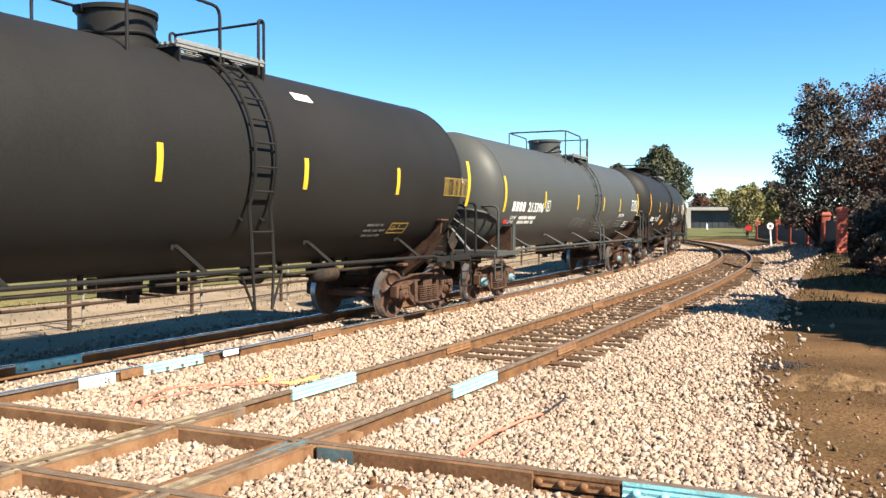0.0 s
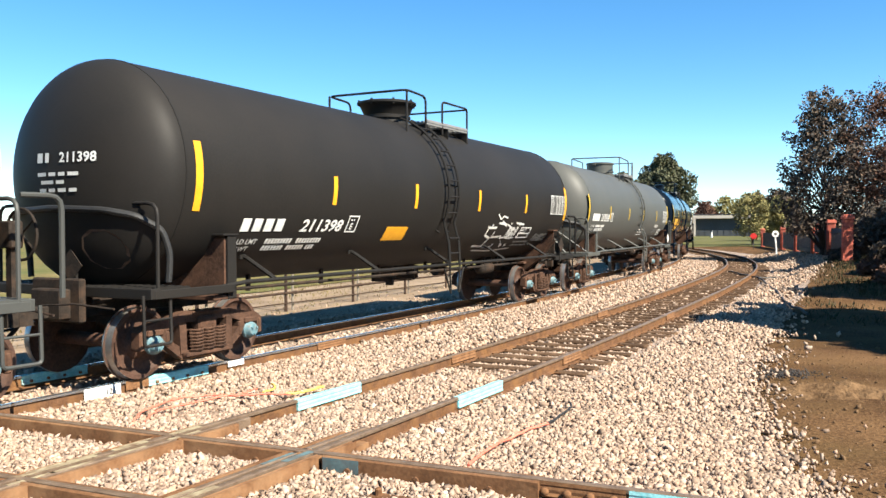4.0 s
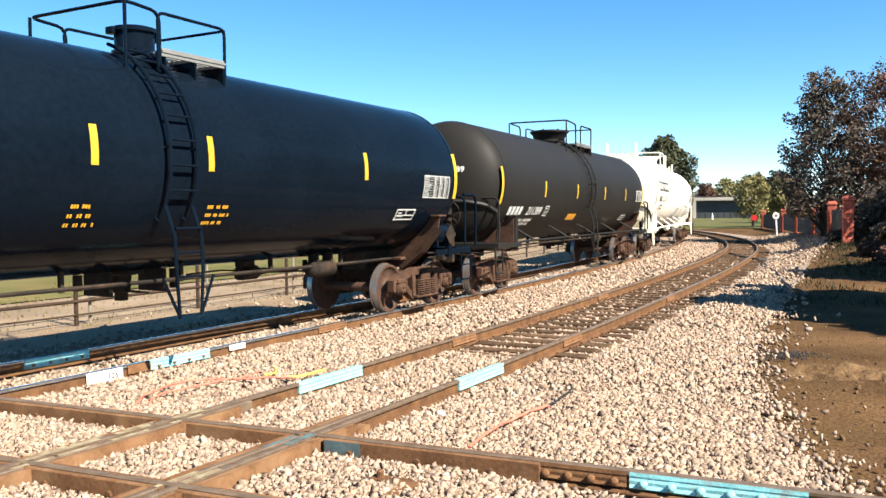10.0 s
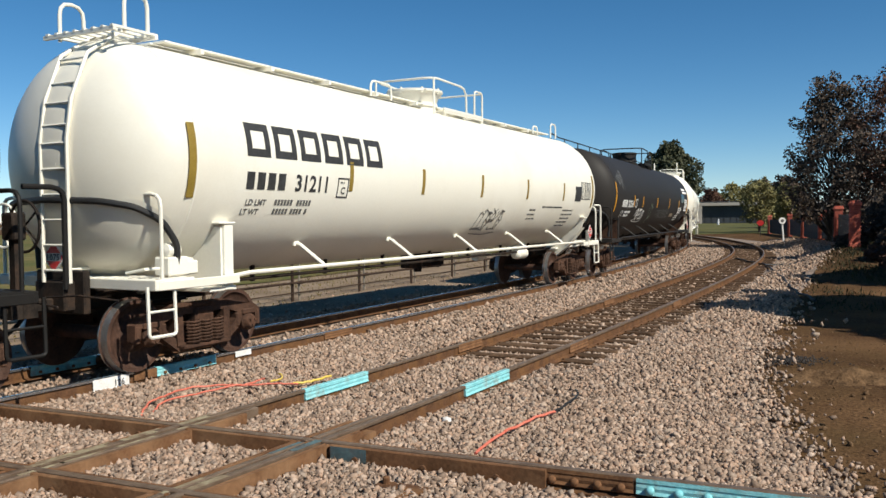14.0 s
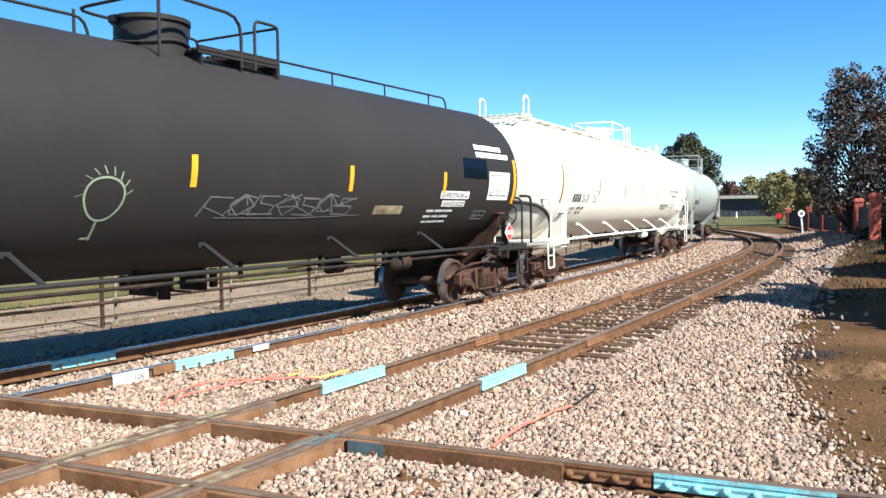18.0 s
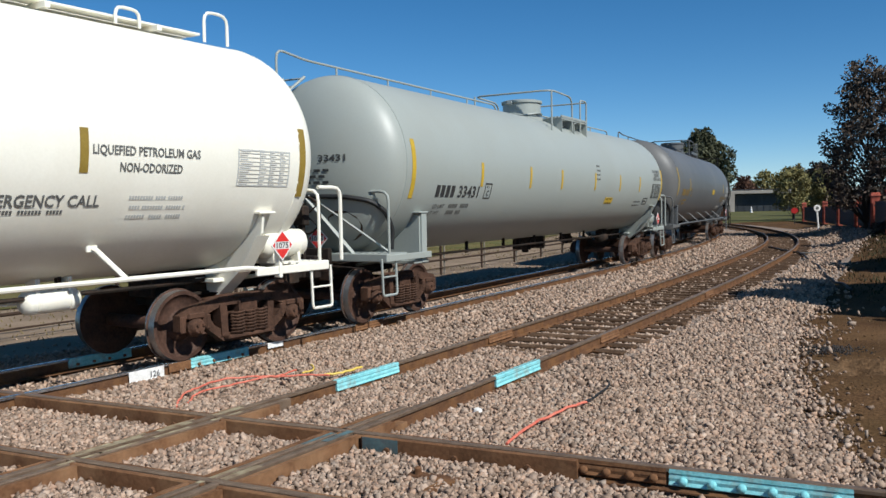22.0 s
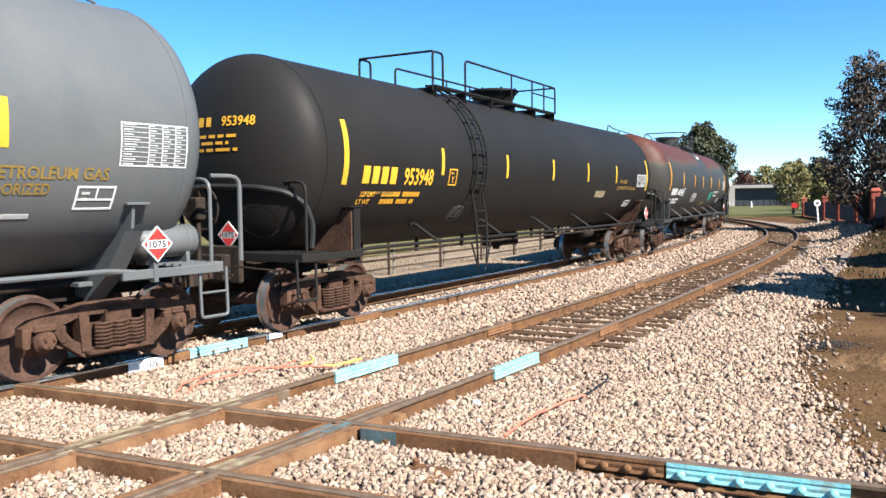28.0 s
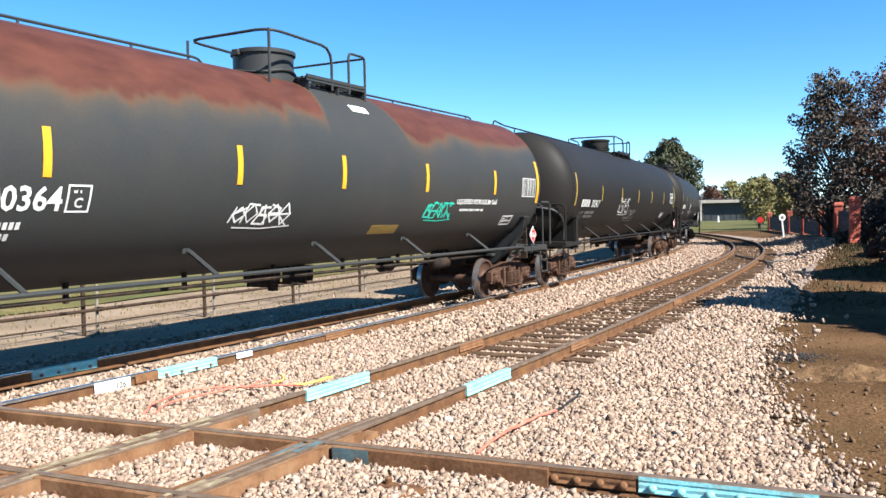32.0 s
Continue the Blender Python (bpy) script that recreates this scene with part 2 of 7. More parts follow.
M["heap"] = mat("loose_earth", (0.075, 0.043, 0.022), (0.175, 0.106, 0.056), 0.95, fine=30, coarse=3.0, bump=0.8, distance=0.03, spec=0.06)
M["lawn"] = mat("lawn_grass", (0.066, 0.072, 0.024), (0.130, 0.118, 0.050), 0.95, fine=6, coarse=0.12, bump=0.4, distance=0.05, spec=0.1)

# ---------------- mesh helpers ----------------
class Geo:
    """Vertices and faces of one part, gathered piece by piece."""

    def __init__(self):
        self.v, self.f = [], []

    def add(self, verts, faces):
        o = len(self.v)
        self.v.extend(tuple(p) for p in verts)
        self.f.extend(tuple(i + o for i in q) for q in faces)
        return self

    def box(self, x, y, z, sx, sy, sz, bev=0.0, m=None):
        """A box round (x, y, z), its edges chamfered by bev, turned by the matrix m."""
        h = (sx / 2, sy / 2, sz / 2)
        b = min(bev, 0.45 * min(sx, sy, sz))
        vs, fs = [], []
        if b <= 0:
            for i in range(8):
                vs.append([h[k] * (1 if i >> k & 1 else -1) for k in range(3)])
            fs = [(0, 2, 3, 1), (4, 5, 7, 6), (0, 1, 5, 4), (2, 6, 7, 3), (0, 4, 6, 2), (1, 3, 7, 5)]
        else:
            idx = {}
            for i in range(8):
                s = [1 if i >> k & 1 else -1 for k in range(3)]
                for a in range(3):
                    idx[i, a] = len(vs)
                    vs.append([s[k] * (h[k] if k == a else h[k] - b) for k in range(3)])
            for a in range(3):
                u, w = (a + 1) % 3, (a + 2) % 3
                for sg in (0, 1):
                    c = [sg << a | (p << u) | (q << w) for p, q in ((0, 0), (1, 0), (1, 1), (0, 1))]
                    face = [idx[i, a] for i in c]
                    fs.append(face if sg else face[::-1])
                for p in (0, 1):
                    for q in (0, 1):
                        i, j = p << u | q << w, p << u | q << w | 1 << a
                        face = [idx[i, u], idx[j, u], idx[j, w], idx[i, w]]
                        fs.append(face if p == q else face[::-1])
            for i in range(8):
                face = [idx[i, 0], idx[i, 1], idx[i, 2]]
                odd = bin(i).count("1") % 2
                fs.append(face if odd else face[::-1])
        if m is not None:
            vs = [tuple(m @ Vector(p)) for p in vs]
        return self.add([(p[0] + x, p[1] + y, p[2] + z) for p in vs], fs)

    def tube(self, pts, r, n=8, closed=False):
        """A round bar along the points."""
        P = [Vector(p) for p in pts]
        rings, up = [], None
        for i, p in enumerate(P):
            if closed:
                d = P[(i + 1) % len(P)] - P[i - 1]
            else:
                d = (P[min(i + 1, len(P) - 1)] - P[max(i - 1, 0)])
            d.normalize()
            if up is None:
                up = Vector((0, 0, 1)) if abs(d.z) < 0.9 else Vector((1, 0, 0))
            side = d.cross(up).normalized()
            up = side.cross(d).normalized()
            rings.append([p + (side * math.cos(2 * math.pi * k / n) + up * math.sin(2 * math.pi * k / n)) * r for k in range(n)])
        vs = [q for ring in rings for q in ring]
        fs, cnt = [], len(P)
        for i in range(cnt if closed else cnt - 1):
            j = (i + 1) % cnt
            for k in range(n):
                fs.append((i * n + k, j * n + k, j * n + (k + 1) % n, i * n + (k + 1) % n))
        if not closed:
            fs += [tuple(range(n)), tuple(range((cnt - 1) * n, cnt * n))[::-1]]
        return self.add(vs, fs)

    def lathe(self, prof, origin, axis="x", n=24):
        """Turns a profile of (along, radius) round an axis through origin."""
        ox, oy, oz = origin
        vs, fs = [], []
        for a, r in prof:
            for k in range(n):
                t = 2 * math.pi * k / n
                c, s = r * math.cos(t), r * math.sin(t)
                vs.append({"x": (ox + a, oy + c, oz + s), "y": (ox + s, oy + a, oz + c), "z": (ox + c, oy + s, oz + a)}[axis])
        for i in range(len(prof) - 1):
            for k in range(n):
                fs.append((i * n + k, i * n + (k + 1) % n, (i + 1) * n + (k + 1) % n, (i + 1) * n + k))
        fs.append(tuple(range(n))[::-1])
        fs.append(tuple(range((len(prof) - 1) * n, len(prof) * n)))
        return self.add(vs, fs)

    def prism(self, poly, a0, a1, plane="xz"):
        """A flat outline pushed through from a0 to a1, across the plane named."""
        n = len(poly)
        put = (lambda p, a: (p[0], a, p[1])) if plane == "xz" else (lambda p, a: (a, p[0], p[1])) if plane == "yz" else (lambda p, a: (p[0], p[1], a))
        vs = [put(p, a0) for p in poly] + [put(p, a1) for p in poly]
        fs = [tuple(range(n)), tuple(range(n, 2 * n))[::-1]] + [(i, i + n, (i + 1) % n + n, (i + 1) % n) for i in range(n)]
        return self.add(vs, fs)

    def mesh(self, name, smooth=False, angle=40):
        me = bpy.data.meshes.new(name)
        me.from_pydata([tuple(p) for p in self.v], [], self.f)
        bm = bmesh.new()
        bm.from_mesh(me)
        bmesh.ops.recalc_face_normals(bm, faces=bm.faces)
        if smooth:
            for fc in bm.faces:
                fc.smooth = True
            for e in bm.edges:
                if len(e.link_faces) == 2 and e.calc_face_angle(0) > radians(angle):
                    e.smooth = False
        bm.to_mesh(me)
        bm.free()
        return me


STORE = {}


def stored(key, build, smooth=False):
    """The mesh of that key, built once and shared."""
    if key not in STORE:
        g = Geo()
        build(g)
        STORE[key] = g.mesh(key if isinstance(key, str) else key[0], smooth)
    return STORE[key]


def part(name, me, material, parent=None, label="", at=None):
    """Links a mesh (or gathered geometry) as one object under its thing."""
    if isinstance(me, Geo):
        me = me.mesh(name)
    ob = new(name, me)
    if not me.materials:
        me.materials.append(material)
    elif me.materials[0] is not material:
        ob.material_slots[0].link = 'OBJECT'
        ob.material_slots[0].material = material
    if parent is not None:
        ob.parent = parent
    if at is not None:
        ob.matrix_basis = at
    if label:
        tagged(ob, label)
    return ob


def thing(name, label, category, group="", kind="", at=None):
    ob = new(name)
    ob.empty_display_size = 0.3
    if at is not None:
        ob.matrix_basis = at
    return tagged(ob, label, category, group, kind)


# ---------------- the lines of the tracks ----------------
KNOTS = (-15, 0, 8, 16, 24, 32, 40, 50, 60, 75, 95)
BEND_1 = (-0.0008, -0.0029, -0.0040, -0.0025, -0.0032, -0.0045, -0.0037, -0.0060, -0.0085, -0.0060, -0.0040)
BEND_2 = (-0.0024, -0.0038, -0.0020, -0.0023, -0.0039, -0.0068, -0.0091, -0.0078, -0.0057, -0.0039, -0.0024)


def course(x0, y0, turn0, bend, start, end, step=0.5):
    s = np.arange(start, end, step)
    k = np.interp(s, KNOTS, bend)
    k[s < KNOTS[0]] = 0.0
    turn = np.cumsum(k) * step
    turn += turn0 - np.interp(0, s, turn)
    x, y = np.cumsum(np.sin(turn)) * step, np.cumsum(np.cos(turn)) * step
    return s, x + x0 - np.interp(0, s, x), y + y0 - np.interp(0, s, y), turn


LINE_1 = course(-7.635, 5.455, 0.5338, BEND_1, -260, 190)
LINE_2 = course(-0.173, 10.148, 0.5114, BEND_2, -60, 130)
CROSS = (2.0055, 4.908, 1.9727)


def on(line, s, side=0.0, z=0.0):
    """The point at the station s of a line, that far to its right, and the heading there."""
    a, x, y, t = line
    px, py, th = float(np.interp(s, a, x)), float(np.interp(s, a, y)), float(np.interp(s, a, t))
    return Vector((px + side * math.cos(th), py - side * math.sin(th), z)), th


def on_cross(s, side=0.0, z=0.0):
    x, y, th = CROSS
    return Vector((x + s * math.sin(th) + side * math.cos(th), y + s * math.cos(th) - side * math.sin(th), z)), th


def along(line, s, side=0.0, z=0.0):
    """A pose at the station, x ahead along the line, y to its left."""
    p, th = on(line, s, side, z)
    return pose(p.x, p.y, p.z, 0, 0, 90 - math.degrees(th))


GAUGE = 0.7525
HEAD = [(-0.036, -0.030), (-0.036, -0.006), (-0.028, 0.0), (0.028, 0.0), (0.036, -0.006), (0.036, -0.030)]
WEB = [(-0.012, -0.034), (0.012, -0.034), (0.014, -0.14), (0.07, -0.158), (0.07, -0.17), (-0.07, -0.17), (-0.07, -0.158), (-0.014, -0.14)]


def sweep(g, prof, frames):
    """Sweeps a cross-section along (point, heading) pairs."""
    n = len(prof)
    vs = []
    for p, th in frames:
        c, s = math.cos(th), math.sin(th)
        vs += [(p.x + a * c, p.y - a * s, p.z + b) for a, b in prof]
    fs = []
    for i in range(len(frames) - 1):
        for k in range(n):
            fs.append((i * n + k, i * n + (k + 1) % n, (i + 1) * n + (k + 1) % n, (i + 1) * n + k))
    fs += [tuple(range(n)), tuple(range((len(frames) - 1) * n, len(frames) * n))[::-1]]
    return g.add(vs, fs)


def noisy(x, y, k, seed=0):
    return noise.noise(Vector((x * k + seed, y * k - seed, seed * 1.7)))


# ---------------- ground ----------------
def sheet(xs, ys, height):
    """A sheet of ground over the given grid lines."""
    nx, ny = len(xs), len(ys)
    vs = [(x, y, height(x, y)) for y in ys for x in xs]
    fs = [(j * nx + i, j * nx + i + 1, (j + 1) * nx + i + 1, (j + 1) * nx + i) for j in range(ny - 1) for i in range(nx - 1)]
    return Geo().add(vs, fs)


def right_of(line, x, y):
    a, lx, ly, t = line
    i = int(np.argmin((lx - x) ** 2 + (ly - y) ** 2))
    return (x - lx[i]) * math.cos(t[i]) - (y - ly[i]) * math.sin(t[i])


def bank(x, y):
    """The verge climbs to the foot of the fence."""
    if x < 4 or not 22 < y < 200:
        return 0.0
    climb = float(np.interp(y, (22, 36, 47, 55, 65, 75, 91, 120, 200), (0, 0.75, 0.62, 0.50, 0.38, 0.28, 0.15, 0.1, 0)))
    return climb * max(0.0, min(1.0, (right_of(LINE_2, x, y) - 2.2) / 2.0))


def lie(x, y):
    """Height of the bare ground."""
    h = -0.30 + 0.05 * noisy(x, y, 0.25, 3) + bank(x, y)
    h += min(max(0.0, y - 88) * 0.008, 0.9)
    if x < 60 and y < 125:
        h -= 0.32 * max(0.0, min(1.0, -right_of(LINE_1, x, y) - 1.6))
    d = math.hypot(x - 4.9, y - 9.7)
    if d < 1.2:
        h += 0.10 * (1 - d / 1.2)
    return h


def spaced(a, b, near, lo, hi):
    """Grid lines, close together between lo and hi, wider outside."""
    out, x, d = [], lo, near
    mid = list(np.arange(lo, hi, near))
    left, right = [], []
    x, d = lo, near
    while x > a:
        d *= 1.25
        x -= d
        left.append(x)
    x, d = hi, near
    while x < b:
        right.append(x)
        d *= 1.25
        x += d
    return left[::-1] + mid + right + [b]


gx, gy = spaced(-2500, 2500, 0.5, -16, 26), spaced(-2500, 2500, 0.5, -4, 50)
ground = part("ground", sheet(gx, gy, lie).mesh("ground", True), M["dirt"])
tagged(ground, "bare brown earth with thin dry grass beside the tracks", "ground", kind="structure")


def strip(line, s0, s1, sides, zs, step, wob=0.0, seed=0, hug=False):
    """A long sheet along a line; sides and zs give its cross-section, from left to right; its rims wander by wob."""
    g, n = Geo(), len(sides)
    vs, st = [], list(np.arange(s0, s1 + step / 2, step))
    for s in st:
        for k, (a, z) in enumerate(zip(sides, zs)):
            w = wob * (noisy(s, k, 0.35, seed) + 0.6 * noisy(s, k, 1.7, seed + 5)) if k in (0, n - 1) else 0
            p, th = on(line, s, a + w, z)
            lift = bank(p.x, p.y) if hug else 0.0
            p, th = on(line, s, a + w, z + lift + (0.02 * noisy(s, a, 2.1, seed + 9) if 0 < k < n - 1 else 0))
            vs.append(p)
    fs = [(j * n + i, j * n + i + 1, (j + 1) * n + i + 1, (j + 1) * n + i) for j in range(len(st) - 1) for i in range(n - 1)]
    return g.add(vs, fs)


bed = part("ballast_bed", strip(LINE_2, -30, 118, [-7.2, -6.2, -5, -3.5, -2, -1, 0, 1, 1.7, 2.3, 2.8, 3.3], [-0.36, -0.25, -0.21, -0.20, -0.20, -0.205, -0.205, -0.205, -0.20, -0.22, -0.26, -0.37], 0.5, 0.3, 2, True).mesh("ballast_bed", True), M["ballast"])
tagged(bed, "bed of pale crushed stone under the tracks", "ballast", kind="structure")
lane = part("gravel_lane", strip(LINE_1, -240, 120, [-13.0, -10, -7, -4.2, -3.0, -2.2, -1.7], [-0.56, -0.47, -0.46, -0.46, -0.44, -0.38, -0.29], 1.5, 0.4, 4).mesh("gravel_lane", True), M["lane"])
tagged(lane, "pale gravel service lane beyond the train", "lane", kind="structure")
field = part("dry_field", strip(LINE_1, -240, 105, [-160, -80, -40, -20, -12.0], [0.6, 0.2, -0.2, -0.38, -0.49], 3, 0.8, 6).mesh("dry_field", True), M["field"])
tagged(field, "dry yellowish grass field behind the pipe fence", "field", kind="structure")
back_bed = part("ballast_bed", strip(LINE_1, -240, -20, [-2.6, -1.8, 0, 1.8, 2.9], [-0.34, -0.18, -0.17, -0.18, -0.34], 2, 0.2, 8).mesh("ballast_bed", True), M["ballast"])
tagged(back_bed, "bed of crushed stone under the running track", "ballast", kind="structure")
far_bed = part("ballast_bed", strip(LINE_1, 88, 180, [-2.6, -1.8, 0, 1.8, 2.9], [-0.1, 0.1, 0.1, 0.1, -0.1], 2, 0.2, 8).mesh("ballast_bed", True), M["ballast"])
tagged(far_bed, "bed of crushed stone under the far track", "ballast", kind="structure")


# ---------------- rails ----------------
def lay_rail(thing_ob, frames, top):
    a, b = Geo(), Geo()
    sweep(a, HEAD, frames)
    sweep(b, WEB, frames)
    r = part("rail", b.mesh("rail", True), M["rail_side"], thing_ob, "rust-brown rail web and foot")
    part("rail_head", a.mesh("rail_head", True), top, r, "rail head worn by wheels")
    return r


track_far = thing("railway_track", "running track of rusty rails with polished heads under the tank cars", "railway track")
for o in (-GAUGE, GAUGE):
    lay_rail(track_far, [on(LINE_1, s, o) for s in list(np.arange(-236, -20, 4.0)) + list(np.arange(-20, 118, 1.0))], M["rail_shiny"])
track_near = thing("railway_track", "empty rusty track curving away beside the train", "railway track")
for o in (-GAUGE, GAUGE):
    lay_rail(track_near, [on(LINE_2, s, o) for s in np.arange(-28, 112, 1.0)], M["rail_top"])
track_cross = thing("railway_track", "rusty track crossing the others at a diamond", "railway track")
for o in (-GAUGE, GAUGE):
    lay_rail(track_cross, [on_cross(s, o, 0.002) for s in np.arange(-40, 30, 1.0)], M["rail_top"])

# ---------------- tank cars ----------------
# In a car's own space x runs along the train (its leading end is at -x), y to the far side, z up from the rail head.
R_TANK, Z_TANK = 1.5, 2.62
SPEED = 6.75
OVERHANG = 2.08
HEAD_DEEP = 0.72


def skin(x, deg, out=0.0):
    """A point on the near side of a tank, deg above its middle."""
    a = radians(deg)
    return (x, -(R_TANK + out) * math.cos(a), Z_TANK + (R_TANK + out) * math.sin(a))


def tank_shell(g, length):
    r, h, prof = R_TANK, HEAD_DEEP, []
    for i in range(15):
        a = math.pi / 2 * i / 14
        prof.append((-length / 2 + h - h * math.cos(a), max(0.02, r * math.sin(a))))
    n = 10
    body = [(-length / 2 + h + (length - 2 * h) * i / n, r) for i in range(1, n)]
    prof = prof + body + [(-a, b) for a, b in prof[::-1]]
    g.lathe(prof, (0, 0, Z_TANK), "x", 72)


def seam(g):
    g.lathe([(-0.016, R_TANK - 0.01), (-0.012, R_TANK + 0.006), (0.012, R_TANK + 0.006), (0.016, R_TANK - 0.01)], (0, 0, Z_TANK), "x", 72)


def patch(g, x0, x1, d0, d1, out=0.006, n=5):
    """A piece of thin sheet lying on the near side of a tank."""
    vs, fs = [], []
    for o in (out - 0.004, out):
        for i in range(n + 1):
            d = d0 + (d1 - d0) * i / n
            vs += [skin(x0, d, o), skin(x1, d, o)]
    k = 2 * (n + 1)
    for i in range(n):
        a = 2 * i
        fs += [(k + a, k + a + 1, k + a + 3, k + a + 2)]
        fs += [(a, a + 2, k + a + 2, k + a), (a + 1, k + a + 1, k + a + 3, a + 3)]
    fs += [(0, k, k + 1, 1), (2 * n, 2 * n + 1, k + 2 * n + 1, k + 2 * n)]
    g.add(vs, fs)


def outline(g, x0, x1, d0, d1, w=0.02):
    dw = math.degrees(w / R_TANK)
    patch(g, x0, x1, d0, d0 + dw, 0.006, 1)
    patch(g, x0, x1, d1 - dw, d1, 0.006, 1)
    patch(g, x0, x0 + w, d0 + dw, d1 - dw)
    patch(g, x1 - w, x1, d0 + dw, d1 - dw)


def bars(g, x0, x1, top, rows, high=0.045, gap=0.075, words=4, seed=1, out=0.006):
    """Rows of small writing as plain bars, broken into words."""
    rng = random.Random(seed)
    for k in range(rows):
        d = top - math.degrees((k * (high + gap)) / R_TANK)
        x, end = x0 + rng.uniform(0, 0.06), x1 - rng.uniform(0, 0.25) * (x1 - x0)
        while x < end - 0.03:
            w = min(end - x, rng.uniform(0.5, 1.3) * (x1 - x0) / words)
            for q in np.arange(x, x + w - 0.3 * high, 0.82 * high):
                patch(g, q, q + 0.55 * high, d - math.degrees(high / R_TANK), d, out, 1)
            x += w + high


def glyphs(text, high, slant=0.0, bold=0.008):
    """The outlines of a text, flat, its lower left corner at the origin: vertices, faces and width."""
    cu = bpy.data.curves.new("lettering", 'FONT')
    cu.body, cu.size, cu.resolution_u, cu.offset, cu.shear = text, high / 0.70, 2, bold * min(high, 0.25) / 0.25, slant
    ob = bpy.data.objects.new("lettering", cu)
    me = bpy.data.meshes.new_from_object(ob)
    vs = [tuple(v.co) for v in me.vertices]
    fs = [tuple(p.vertices) for p in me.polygons]
    bpy.data.objects.remove(ob)
    bpy.data.curves.remove(cu)
    bpy.data.meshes.remove(me)
    lo, hi = min(v[0] for v in vs), max(v[0] for v in vs)
    return [(v[0] - lo, v[1], 0) for v in vs], fs, hi - lo


def lettering(g, text, x, deg, high, width=None, slant=0.0):
    """Writing on the near side of a tank, from x on, its foot at deg."""
    vs, fs, w = glyphs(text, high, slant)
    k = width / w if width else 1
    g.add([skin(x + u * k, deg + math.degrees(v / R_TANK), 0.0065) for u, v, _ in vs], fs)


def mark_blocks(g, x, deg, high, count, width):
    """A company mark, as plain upright bars in the size of its letters."""
    pitch = width / count
    dh = math.degrees(high / R_TANK)
    for i in range(count):
        patch(g, x + i * pitch, x + i * pitch + pitch * 0.70, deg, deg + dh, 0.007, 2)


def logo_blocks(g, x, deg, high, count, width):
    """A company logo, as plain open frames in the size of its letters."""
    pitch = width / count
    dh, t = math.degrees(high / R_TANK), 0.105
    dt = math.degrees(t / R_TANK)
    for i in range(count):
        a, b = x + i * pitch, x + i * pitch + pitch * 0.82
        patch(g, a, b, deg + dh - dt, deg + dh, 0.007, 1)
        patch(g, a, b, deg, deg + dt, 0.007, 1)
        patch(g, a, a + t, deg + dt, deg + dh - dt, 0.007, 3)
        patch(g, b - t, b, deg + dt, deg + dh - dt, 0.007, 3)


def scrawl(g, x0, x1, d0, d1, seed, w=0.03, n=26, loops=5.0):
    """A looping spray-can stroke over a piece of the tank's side."""
    rng = random.Random(seed)
    pts = []
    for i in range(n * 6):
        t = i / (n * 6 - 1)
        u = t + 0.09 * math.sin(2 * math.pi * loops * t + rng.uniform(-0.1, 0.1))
        v = 0.5 + 0.42 * math.sin(2 * math.pi * loops * t * 1.31 + seed) * (0.6 + 0.4 * math.sin(seed + 3 * t))
        pts.append((x0 + (x1 - x0) * u, d0 + (d1 - d0) * v))
    for (xa, da), (xb, db) in zip(pts, pts[1:]):
        ya, yb = radians(da) * R_TANK, radians(db) * R_TANK
        L = math.hypot(xb - xa, yb - ya) or 1e-6
        nx, nd = -(yb - ya) / L * w / 2, math.degrees((xb - xa) / L * w / 2 / R_TANK)
        g.add([skin(xa - nx, da - nd, 0.007), skin(xb - nx, db - nd, 0.007), skin(xb + nx, db + nd, 0.007), skin(xa + nx, da + nd, 0.007)], [(0, 1, 2, 3)])


STROKES = (
    ((0, 0), (0.1, 1)), ((0, 0.5), (0.9, 1)), ((0, 0.5), (1, -0.05)), ((0.1, 1), (0.9, 0.95)), ((0, 0), (0.95, 0.02)), ((0.1, 0.5), (0.8, 0.52)),
    ((0.1, 1), (0.9, 0.8), (0.85, 0.45), (0.1, 0.4)), ((0.9, 0.9), (0.4, 1.05), (0.05, 0.6), (0.2, 0.05), (0.9, 0.1)), ((0.9, 0.95), (0.2, 0.95), (0.25, 0.6), (0.85, 0.45), (0.8, 0), (0, 0.05)),
    ((0.5, 1), (0.05, 0.5), (0.5, 0), (0.95, 0.5), (0.5, 1)), ((0, 0.05), (0.45, 1.05), (0.95, 0)))


